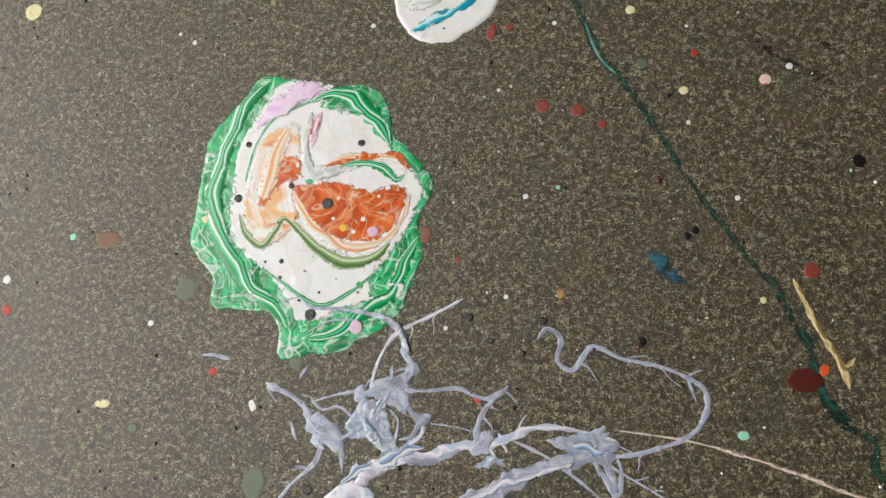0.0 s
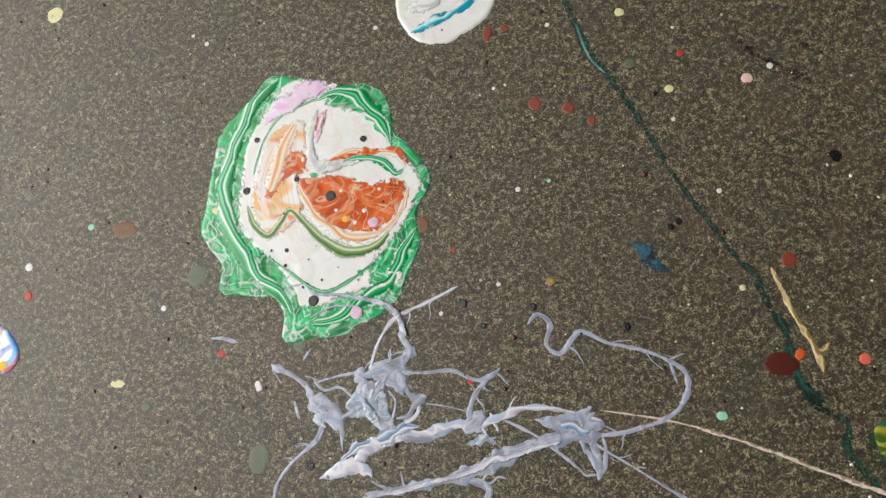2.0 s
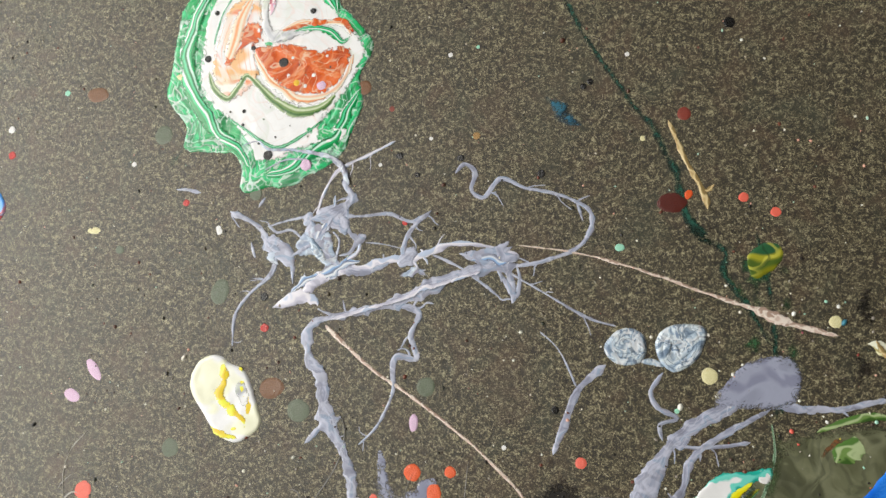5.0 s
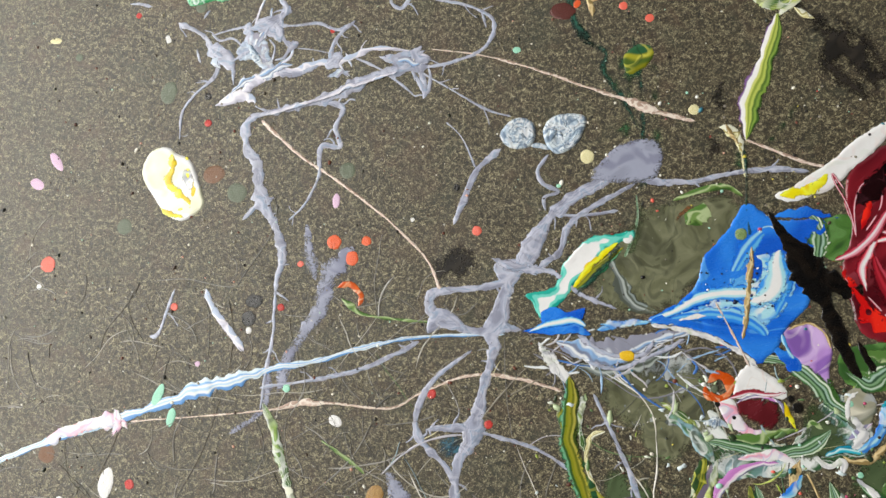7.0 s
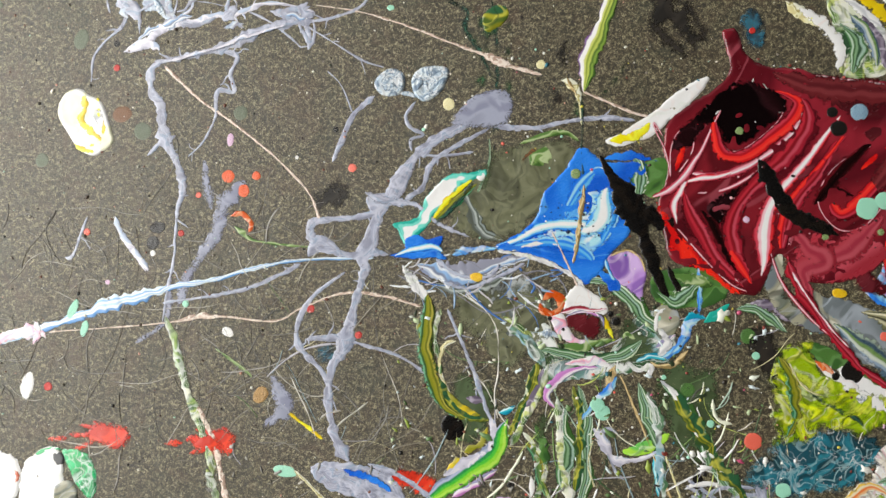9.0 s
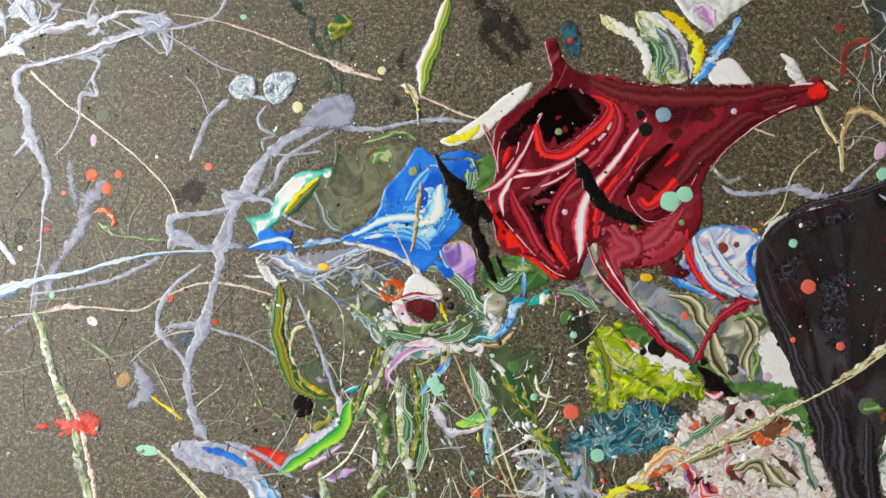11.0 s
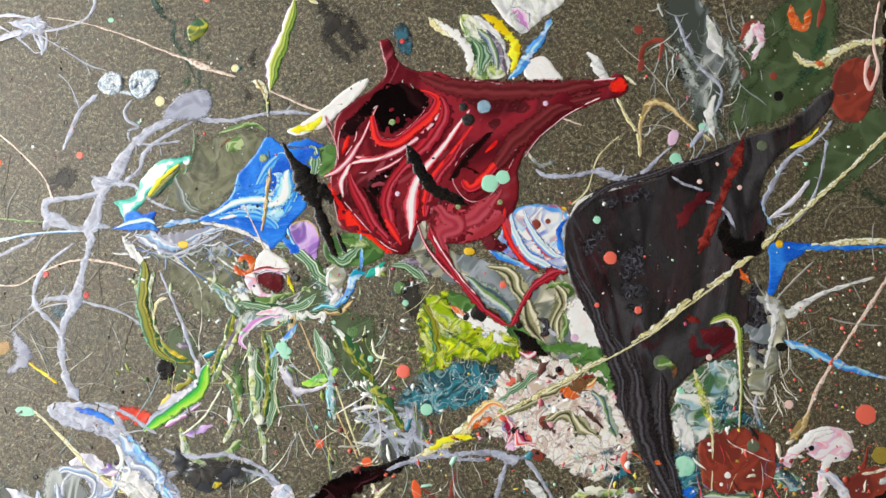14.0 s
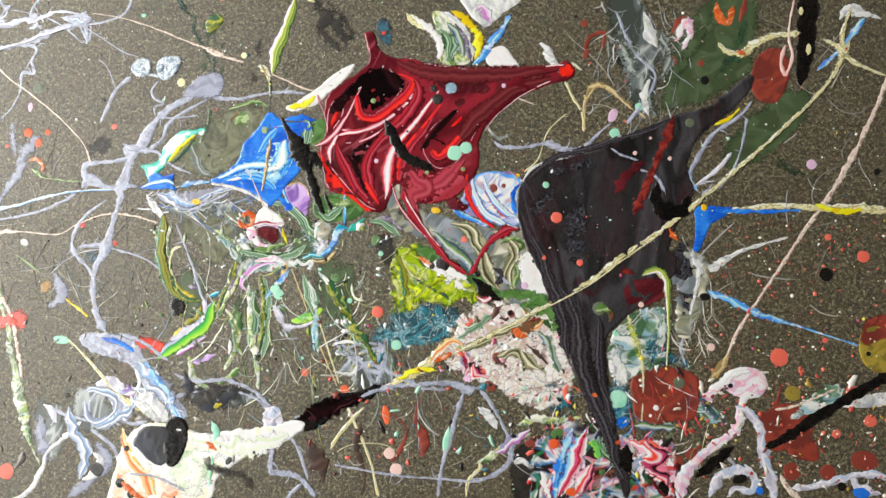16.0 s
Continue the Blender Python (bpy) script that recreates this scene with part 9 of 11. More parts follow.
strand(spot, "strand", LAV, [(458.9, -444.6, 2.1), (482.7, -456.3, 2.1), (511.1, -456.4, 1.7)], high=0.4, twigs=2)
strand(spot, "strand", LAV, [(401.8, -450.0, 1.7), (422.9, -428.3, 1.7), (445.2, -420.5, 1.3)], high=0.4, twigs=2)

spot = thing("paint_web", "lavender blob strings dripping on the white splat", 346, -534, "paint web")
strand(spot, "strand", LAVPALE, [(328.1, -501.3, 4.6), (339.8, -500.2, 8.0), (348.3, -497.6, 4.0)], z=1, high=0.5)
strand(spot, "strand", LAV, [(339.3, -501.3, 3.4), (341.6, -523.7, 3.0), (341.3, -543.3, 3.4), (343.6, -554.3, 5.5), (362.9, -555.0, 3.4), (378.1, -561.8, 3.0), (391.2, -577.0, 3.8)], z=0.8, high=0.6, twigs=4)
strand(spot, "strand", LAV, [(349.4, -508.8, 1.3), (365.9, -526.8, 1.7), (376.7, -548.0, 1.7), (380.7, -558.7, 1.3)], high=0.6, twigs=2)
strand(spot, "strand", LAV, [(375.2, -562.1, 1.7), (364.9, -574.3, 2.1), (360.0, -583.2, 2.1)], high=0.6, twigs=1)

spot = thing("paint_blob", "brown elongated blob on the felt", 387, -539)
strand(spot, "blob", BROWNMATT, [(373.6, -517.6, 5.1), (383.6, -530.5, 8.5), (392.7, -546.3, 9.6), (396.4, -559.8, 4.5)], high=0.3)
drop(453, -487, 3.9, ORANGEDOT, "rust drop on the felt", 2.4, -75)
drop(409, -466, 4.5, ORANGEDOT, "rust drop on the felt")
drop(367, -453, 4.0, ORANGEDOT, "rust drop on the felt")

spot = thing("paint_stroke", "brown-red strokes on the felt", 487, -503, "paint stroke")
strand(spot, "stroke", BRICK, [(456.8, -484.0, 1.1), (475.2, -498.8, 1.1), (468.8, -521.7, 2.2), (461.3, -533.5, 1.7)], high=0.3)
strand(spot, "stroke", BRICK, [(486.5, -467.1, 1.1), (482.6, -487.0, 1.7), (492.8, -505.4, 5.6), (491.7, -524.8, 2.8)], high=0.3)
strand(spot, "stroke", BROWNMATT, [(429.5, -497.9, 5.1), (425.6, -517.8, 3.9), (437.0, -547.1, 1.7), (436.2, -569.3, 1.7)], high=0.3)

spot = thing("paint_string", "thin cream cross of strings", 413, -505, "paint string")
strand(spot, "strand", CREAM, [(400.5, -526.0, 2.3), (407.7, -511.3, 1.8), (420.4, -493.2, 1.8), (430.7, -481.0, 1.4)], high=0.8)
strand(spot, "strand", CREAM, [(413.6, -482.7, 1.4), (427.4, -506.5, 1.4), (441.3, -532.8, 1.3), (453.1, -567.5, 1.3)], high=0.8)
strand(spot, "strand", CREAM, [(369.1, -384.6, 0.9), (384.1, -417.6, 0.9), (402.9, -461.2, 0.9)], high=0.8)

spot = thing("paint_splat", "black-grey charcoal crust patch on pale paint", 557, -469)
strand(spot, "curl", GREY_SWIRL, [(543.1, -469.9, 3.3), (554.8, -477.0, 4.4), (564.2, -489.8, 2.8)], high=0.4)
strand(spot, "curl", GREY_SWIRL, [(580.6, -521.0, 2.2), (591.3, -517.1, 3.3), (600.1, -524.3, 2.2)], high=0.4)

# white splat with black lobes

spot = thing("paint_splat", "large white and cream splat with black lobes", 253, -550)
pool(spot, "base_layer", YWHITE, [(180, -569), (187, -540), (205, -522), (232, -518), (268, -524), (297, -518), (332, -511), (366, -500), (371, -511), (343, -528), (315, -543), (288, -566), (276, -592), (183, -614)], 1.6, rag=1.2, relief=0.4)
pool(spot, "peach_layer", PEACH, [(181, -572), (197, -556), (219, -562), (238, -574), (267, -593), (188, -608)], 0.5, 1.4, rag=2.0)
pool(spot, "green_tint", MINTWASH, [(237, -563), (264, -537), (280, -547), (279, -570), (257, -583)], 0.3, 1.5, rag=2.0)
pool(spot, "dark_lobe", SLATE, [(196, -541), (203, -526), (220, -520), (233, -525), (234, -546), (231, -559), (217, -558), (205, -549)], 0.8, 1.5, rag=0.5, cell=1.0)
pool(spot, "black_lobe", BLACK, [(229, -515), (243, -510), (252, -521), (252, -541), (245, -557), (234, -559), (228, -541)], 0.8, 1.6, rag=0.5, cell=1.0)
strand(spot, "dark_edge", BLACKDRY, [(268.8, -553.8, 2.9), (287.0, -557.5, 4.0), (307.5, -556.4, 2.9)], z=1.4, high=0.4)
strand(spot, "orange_patch", ORANGE, [(270.4, -531.0, 2.3), (278.7, -535.8, 4.0), (286.9, -540.6, 2.3)], z=2, high=0.4)
strand(spot, "orange_patch", ORANGE, [(187.8, -579.4, 2.9), (201.1, -589.3, 3.5), (216.9, -596.1, 2.9)], z=2.2, high=0.4)
strand(spot, "mint_run", MINT, [(275.9, -510.5, 2.9), (281.2, -521.4, 3.5), (281.0, -541.2, 1.7), (280.1, -575.1, 1.1)], z=1.6, high=0.4)
strand(spot, "grey_line", LAV, [(196.0, -571.7, 1.3), (226.1, -572.4, 1.7), (257.2, -583.2, 0.9)], z=2.2, high=0.4)
drop(298, -548, 2.9, BLACKDOT, "black drop on the white splat", 1.5, 60, z=2.2)
drop(190, -547, 2.9, BLACKDOT, "black drop on the white splat", z=2.2)
drop(187, -582, 4.7, BLACKDOT, "black drop on the white splat", z=2.2)
drop(200, -592, 4.1, BLACKDOT, "black drop on the white splat", z=2.2)
drop(287, -535, 1.7, BLACKDOT, "black drop on the white splat", z=2.2)
drop(323, -537, 1.7, BLACKDOT, "black drop on the white splat", z=2.2)
strand(spot, "cream_flow", CREAMBAND, [(250.7, -522.6, 4.6), (281.9, -535.3, 12.6), (322.7, -531.1, 11.4), (361.8, -513.6, 4.5)], z=1.35, high=0.1, rough=0.3)
strand(spot, "cream_flow", CREAMBAND, [(253.2, -543.9, 5.7), (268.0, -570.6, 13.7), (264.7, -593.4, 13.7)], z=1.35, high=0.1, rough=0.3)
strand(spot, "orange_flow", SUNBAND, [(182.4, -525.5, 2.3), (191.4, -550.3, 6.9), (210.2, -576.8, 11.5), (232.5, -598.1, 11.4)], z=1.4, high=0.1, rough=0.3)
strand(spot, "orange_flow", SUNBAND, [(266.3, -528.4, 2.3), (276.1, -535.9, 4.6), (286.2, -541.6, 2.3)], z=1.6, high=0.15, rough=0.5)
strand(spot, "dark_run", BLACKDRY, [(279.1, -552.5, 2.3), (293.4, -559.4, 5.1), (311.2, -560.4, 5.7), (327.4, -575.4, 3.4)], z=1.5, high=0.15, rough=0.5)

# tangled grey and blue paint, lower edge

spot = thing("paint_web", "tangled grey, blue and white paint strings", 193, -493, "paint web")
strand(spot, "strand", LAV, [(197.6, -457.8, 4.0), (211.7, -473.9, 5.3), (228.9, -492.3, 5.7), (245.9, -509.6, 3.9)], high=0.5, rough=0.6, twigs=3)
strand(spot, "strand", BLUELIGHT, [(202.5, -463.2, 2.4), (221.6, -481.6, 3.5), (235.8, -500.3, 4.1)], z=2, high=0.4, rough=0.5)
strand(spot, "strand", BLUE, [(149.3, -437.9, 2.4), (171.3, -441.7, 3.0), (187.6, -450.1, 1.8)], z=2, high=0.3)
strand(spot, "strand", LAV, [(152.4, -488.3, 2.7), (171.9, -497.9, 4.0), (175.4, -512.0, 3.5), (163.3, -527.6, 3.1), (147.5, -523.4, 2.2), (145.0, -503.5, 2.2), (155.7, -490.8, 2.2)], high=0.6, twigs=4)
strand(spot, "strand", LAV, [(171.6, -495.1, 3.1), (192.0, -487.3, 3.5), (210.7, -491.3, 2.6)], high=0.5, rough=0.6, twigs=1)
strand(spot, "strand", LAV, [(174.3, -517.9, 2.7), (190.0, -522.0, 2.2), (207.7, -517.4, 2.6)], high=0.5, rough=0.6, twigs=1)
strand(spot, "strand", LAV, [(100.0, -513.7, 1.8), (122.5, -520.2, 1.8), (147.5, -523.4, 1.8), (163.0, -524.8, 1.8)], high=0.5, twigs=2)
strand(spot, "strand", LAVPALE, [(93.5, -511.4, 3.6), (103.4, -516.3, 4.2), (111.4, -530.0, 2.4)], high=0.5, twigs=1)
strand(spot, "strand", LAVTHIN, [(91.5, -520.3, 6.0), (98.3, -548.6, 5.4), (107.3, -570.8, 5.9)], high=0.15)
strand(spot, "strand", LAVTHIN, [(156.0, -542.7, 5.9), (170.8, -564.1, 5.3), (154.8, -582.9, 4.7), (132.8, -602.4, 5.3)], high=0.15)
strand(spot, "strand", GREY_SWIRL, [(69.8, -615.0, 2.4), (89.6, -601.4, 3.0), (101.9, -577.1, 2.4), (105.8, -559.4, 2.4), (127.7, -537.0, 2.4), (138.4, -524.4, 1.8)], high=0.7)
strand(spot, "strand", GREY_SWIRL, [(154.4, -554.4, 4.1), (163.2, -562.0, 5.3), (161.0, -573.7, 4.1), (145.8, -583.9, 3.5)], high=0.6)
strand(spot, "strand", LAV, [(148.5, -532.0, 1.8), (174.7, -546.5, 2.2), (182.8, -562.8, 1.8)], high=0.6, twigs=2)
strand(spot, "strand", LAV, [(228.9, -492.3, 2.6), (258.0, -483.8, 2.2), (287.2, -478.1, 2.2), (317.4, -483.7, 1.7), (336.4, -496.0, 2.2)], high=0.6, twigs=5)
strand(spot, "strand", BLACKDRY, [(254.1, -475.6, 5.8), (264.8, -491.7, 8.7), (281.6, -481.5, 5.8), (299.0, -476.9, 4.6), (317.1, -480.9, 2.3)], high=0.25, rough=0.6)
strand(spot, "strand", BLACKDRY, [(240.6, -462.5, 4.7), (247.0, -482.0, 5.8), (244.7, -499.4, 4.7)], high=0.25, rough=0.6)
strand(spot, "green_run", GREENSTALK, [(244.9, -447.6, 2.9), (253.4, -469.9, 2.9), (272.5, -479.5, 2.3)], high=0.5)
strand(spot, "plum_patch", PURPLE, [(176.9, -488.8, 3.5), (189.3, -490.5, 5.3), (182.3, -482.5, 3.0)], z=0.5, high=0.4, rough=0.6)
strand(spot, "cream_run", CREAM, [(112.7, -442.4, 1.0), (133.2, -458.0, 1.4), (154.0, -476.5, 2.4), (167.9, -489.6, 1.9), (194.0, -504.4, 2.8), (216.0, -510.8, 2.3)], high=0.5)
strand(spot, "white_run", GREY_SWIRL, [(187.0, -496.4, 2.9), (209.3, -505.8, 3.5), (219.6, -516.2, 2.9)], z=1, high=0.5)
drop(161, -571, 7.0, BLACKDOT, "dark drop among grey strings", z=0.9)
drop(120, -500, 2.4, BLACKDOT, "dark drop among grey strings", z=0.9)
drop(191, -482, 2.9, BLACKDOT, "dark drop among grey strings", z=0.9)
strand(spot, "flow", TANGLEBAND, [(187.2, -454.1, 4.1), (210.4, -475.1, 10.4), (228.1, -492.9, 11.6), (247.8, -507.0, 4.6)], z=1, high=0.12, rough=0.4)
strand(spot, "ring", TANGLEBAND, [(138.7, -498.2, 2.9), (145.3, -491.7, 3.5), (162.6, -493.0, 5.2), (172.4, -503.5, 5.8), (169.2, -517.1, 4.6), (155.4, -524.2, 4.1), (143.6, -517.9, 3.5), (138.1, -502.9, 2.9)], z=0.6, high=0.15, rough=0.3)
strand(spot, "flow", TANGLEBAND, [(155.0, -531.2, 2.9), (174.8, -517.7, 5.2), (191.4, -504.5, 4.6), (197.7, -480.9, 2.9)], z=0.7, high=0.15, rough=0.4)
strand(spot, "flow", TANGLEBAND, [(121.9, -511.4, 2.3), (129.6, -533.8, 5.8), (145.8, -555.1, 7.0), (143.3, -584.0, 3.5)], z=0.4, high=0.12, rough=0.4)
strand(spot, "dark_blot", SLATE, [(241.2, -465.2, 2.9), (247.0, -479.0, 5.8), (246.8, -487.6, 3.5)], z=1.2, high=0.2, rough=0.3)
strand(spot, "dark_blot", SLATE, [(253.0, -489.9, 3.5), (268.4, -494.1, 8.0), (285.5, -486.7, 5.7), (302.2, -476.5, 2.9)], z=0.6, high=0.15, rough=0.5)

spot = thing("paint_stroke", "green and white pod on the felt", 69, -517, "paint stroke")
strand(spot, "pod", GREENSTALK, [(45.8, -448.5, 2.4), (60.3, -482.5, 4.2), (67.7, -505.2, 7.2), (74.7, -524.9, 6.0), (84.2, -550.1, 2.4), (98.2, -571.7, 1.2)], high=0.4)
strand(spot, "pale_cord", PINKWIRE, [(32.0, -402.1, 1.8), (47.7, -424.6, 2.3), (59.8, -459.0, 2.3), (68.5, -487.6, 1.8)], high=0.7)

spot = thing("paint_splash", "red-orange splash of paint on the felt", 48, -430)
strand(spot, "splash", REDSPRAY, [(32.8, -431.8, 8.6), (49.7, -430.3, 12.2), (60.9, -429.3, 6.1)], high=0.2, rough=0.5)
drop(63, -584, 8.3, SALMON, "salmon red daub on the felt")

spot = thing("paint_blob", "plum and white crust beside the green stalk", 262, -452)
strand(spot, "crust", PURPLE, [(248.4, -454.9, 2.8), (261.8, -449.3, 3.7), (273.0, -443.9, 2.3)], high=0.4, rough=0.7)
strand(spot, "white_fleck", WHITE, [(285.6, -427.0, 2.3), (287.2, -436.0, 2.7), (285.9, -442.9, 1.4)], high=0.5)

spot = thing("paint_stroke", "green and yellow leaf strokes beside the stalk", 286, -432, "paint stroke")
strand(spot, "leaf", GREENSTALK, [(294.5, -421.8, 1.8), (291.3, -440.2, 2.7), (283.5, -459.0, 2.3)], high=0.4)
strand(spot, "leaf", OLIVE, [(299.2, -453.3, 2.7), (288.6, -465.4, 3.7), (275.3, -473.3, 2.3)], high=0.4)
strand(spot, "leaf", GREENFLAT, [(285.2, -390.5, 2.8), (293.5, -408.2, 3.7), (293.6, -421.9, 2.3)], high=0.25)

spot = thing("paint_web", "pale grey strings over the lower felt", 410, -427, "paint web")
strand(spot, "strand", LAV, [(396.3, -427.8, 1.4), (415.1, -435.5, 2.0), (433.6, -438.6, 2.7), (441.7, -424.4, 1.7), (445.3, -410.6, 1.0)], high=0.5, rough=0.6, twigs=3)
strand(spot, "strand", LAV, [(416.0, -449.0, 1.4), (433.6, -438.6, 1.7), (456.8, -445.9, 2.0), (480.0, -453.1, 1.7)], high=0.5, rough=0.6, twigs=3)
strand(spot, "strand", GREY_SWIRL, [(391.4, -423.7, 1.8), (409.3, -417.8, 2.3), (423.2, -421.3, 1.4)], high=0.5, rough=0.6)
drop(400, -416, 3.6, BLACKDOT, "black drop on the felt")
drop(422, -439, 2.7, BLACKDOT, "black drop on the felt")
drop(430, -316, 3.7, BLACKDOT, "black drop on the felt")
drop(272, -435, 2.8, BLACKDOT, "black drop on the felt")
drop(457, -417, 5.4, MINT, "pale mint drop on the felt", z=0.8)
drop(187, -184, 1.4, MINT, "pale mint drop on the felt", z=0.8)

# flower-like eye and its leaves

spot = thing("paint_splat", "flower-like blob: white crown, maroon heart, orange ring", 308, -311)
pool(spot, "white_crown", WHITE, [(299, -307), (302, -295), (308, -288), (317, -292), (324, -297), (330, -303), (328, -308), (316, -307), (304, -310)], 1.2, rag=0.8, cell=0.7)
pool(spot, "pink_edge", PINKWHITE, [(289, -313), (299, -310), (304, -320), (309, -326), (320, -328), (314, -332), (302, -329), (293, -320)], 1, rag=0.9, cell=0.7)
pool(spot, "maroon_heart", MAROON, [(301, -312), (312, -308), (324, -309), (327, -317), (322, -326), (314, -325), (305, -323)], 0.9, 0.7, rag=0.9, cell=0.7, relief=0.5)
strand(spot, "mauve_band", PINKSTREAK, [(296.4, -309.6, 1.2), (308.0, -304.9, 2.0), (320.1, -305.8, 2.0), (329.4, -303.4, 1.2)], z=1.2, high=0.5, rough=0.3)
strand(spot, "mauve_band", PINKLILAC, [(300.6, -312.4, 0.8), (310.2, -307.5, 1.2), (325.1, -309.4, 1.2), (328.1, -317.1, 0.8)], z=1.4, high=0.5, rough=0.3)
strand(spot, "orange_ring", ORANGE, [(283.7, -301.8, 3.2), (289.7, -296.4, 3.2), (297.2, -299.8, 3.2), (296.6, -306.7, 2.8), (290.1, -310.9, 2.4), (283.4, -308.3, 3.2), (282.6, -302.7, 2.4)], z=0.3, high=0.6)
strand(spot, "grey_patch", BLUEGREY, [(281.6, -326.3, 2.0), (289.5, -324.0, 4.4), (297.0, -327.3, 3.2)], z=0.2, high=0.4)
strand(spot, "ochre_fleck", YELLOW, [(328.2, -309.1, 1.6), (330.7, -316.1, 2.4), (335.3, -324.5, 1.6)], z=0.3, high=0.4, rough=0.6)
drop(290, -314, 1.6, BLACKDOT, "tiny black pit in the flower blob", z=1.2)
drop(300, -321, 1.2, BLACKDOT, "tiny black pit in the flower blob", z=1.2)
drop(336, -312, 3.2, BLACKDOT, "tiny black pit in the flower blob", z=1.2)
drop(332, -307, 2.0, BLACKDOT, "tiny black pit in the flower blob", z=1.2)

spot = thing("paint_splat", "green leaf bands and blue streams round the flower", 356, -319)
pool(spot, "green_film", GREENWASH, [(279, -342), (298, -334), (334, -331), (340, -308), (354, -309), (368, -321), (362, -338), (343, -346), (307, -345), (288, -355)], 0.5, rag=2.2)
strand(spot, "leaf_band", LEAFBAND, [(307.4, -286.5, 1.4), (325.5, -284.4, 3.2), (342.0, -293.2, 5.9), (356.6, -307.1, 6.8), (367.9, -319.9, 3.1)], z=0.7, high=0.15, rough=0.15)
strand(spot, "leaf_band", LEAFBAND, [(355.4, -323.0, 1.8), (347.0, -332.5, 4.5), (329.4, -339.1, 4.1), (304.3, -337.7, 4.1), (283.7, -336.9, 1.8)], z=0.5, high=0.15, rough=0.15)
strand(spot, "leaf_band", OLIVE, [(296.2, -333.0, 1.6), (310.2, -332.5, 3.2), (325.7, -327.8, 2.8), (337.3, -325.1, 2.0)], z=0.4, high=0.3)
strand(spot, "left_leaf", GREENSWIRL, [(259.0, -322.7, 1.6), (273.9, -330.3, 3.6), (283.7, -342.3, 4.4), (289.6, -351.0, 3.2)], z=0.3, high=0.3)
strand(spot, "left_leaf", GREENSTALK, [(256.4, -315.6, 1.2), (269.2, -322.6, 2.0), (279.9, -329.7, 2.4)], z=0.3, high=0.3)
pool(spot, "marbled_curl", GREYMARBLE, [(362, -312), (363, -301), (372, -297), (380, -304), (378, -317), (367, -322)], 0.9, 0.2, rag=0.8, cell=0.8)
strand(spot, "white_curl", WHITE, [(364.2, -317.8, 1.6), (364.5, -305.8, 2.0), (369.9, -299.3, 2.0)], z=0.9, high=0.5)
strand(spot, "lilac_lumps", PINKLILAC, [(364.2, -328.1, 1.6), (371.6, -322.7, 3.1), (378.2, -317.3, 2.3)], z=0.5, high=0.6, rough=0.6)
strand(spot, "blue_stream", BLUELIGHT, [(396.0, -302.9, 2.7), (386.1, -309.8, 3.5), (383.0, -320.0, 3.5), (377.5, -329.3, 3.1), (367.5, -335.8, 1.6)], z=0.4, high=0.4, rough=0.4)
strand(spot, "blue_stream", TEAL, [(382.9, -308.1, 3.1), (390.3, -303.4, 2.7), (398.9, -305.0, 1.9)], z=0.6, high=0.4)
strand(spot, "teal_tip", TEALWHITE, [(396.4, -307.7, 2.3), (406.2, -300.4, 3.1), (413.3, -292.7, 1.6)], z=0.3, high=0.5)
strand(spot, "blue_drop_line", BLUELIGHT, [(392.1, -274.6, 1.2), (392.3, -287.4, 1.6), (392.6, -302.4, 1.6)], z=0.9, high=0.5)
strand(spot, "low_teal", TEAL, [(352.1, -338.9, 1.6), (361.5, -334.0, 2.4), (374.1, -335.5, 1.6)], z=0.5, high=0.4)
strand(spot, "tan_tail", TAN, [(387.4, -327.5, 2.0), (378.1, -338.3, 2.0), (367.8, -340.5, 1.3), (361.8, -337.9, 1.0)], z=0.2, high=0.5)
strand(spot, "grey_tail", GREY_SWIRL, [(346.3, -339.4, 1.6), (354.5, -344.6, 2.0), (362.1, -341.9, 2.0), (361.9, -349.8, 2.0)], z=0.3, high=0.6)
strand(spot, "pink_arc", PINKWHITE, [(303.2, -345.7, 1.6), (314.9, -342.5, 3.2), (326.7, -341.0, 3.2), (335.7, -345.3, 2.4)], z=0.4, high=0.5, rough=0.3)
strand(spot, "lilac_arc", PINKLILAC, [(327.0, -345.3, 1.6), (315.3, -347.3, 2.0), (303.8, -353.2, 2.8), (294.9, -361.4, 3.2), (291.5, -369.8, 2.8), (298.5, -377.1, 1.2)], z=0.2, high=0.5, rough=0.3)
strand(spot, "lilac_stalk", PURPLEGREY, [(288.3, -349.9, 1.6), (284.0, -365.7, 3.2), (278.9, -382.4, 3.6), (273.5, -395.8, 1.6)], z=0.2, high=0.5, rough=0.3)
strand(spot, "cream_stalk", CREAM, [(286.7, -350.1, 0.6), (280.0, -366.1, 1.0), (275.7, -378.7, 1.0)], z=0.6, high=0.5)
strand(spot, "tan_blob", TAN, [(338.6, -342.2, 2.4), (335.4, -351.7, 2.4), (332.8, -358.8, 1.3)], z=0.2, high=0.4)
strand(spot, "blue_drip", BLUELIGHT, [(340.1, -351.2, 2.0), (334.5, -360.6, 3.2), (328.7, -367.2, 2.4), (321.6, -377.9, 1.6), (314.4, -386.6, 1.2)], z=0.2, high=0.4)
strand(spot, "olive_patch", OLIVE, [(351.1, -325.0, 2.8), (344.8, -319.6, 2.0), (341.2, -323.9, 2.4)], z=0.6, high=0.4)
drop(389, -355, 5.0, GREENFLAT, "green drop beside the leaf bands")
drop(427, -314, 5.4, GREENFLAT, "green drop beside the leaf bands")
drop(328, -372, 5.1, MINT, "pale mint drop beside the stalks", z=0.8)
drop(365, -307, 2.4, MINT, "pale mint drop beside the stalks", z=0.8)

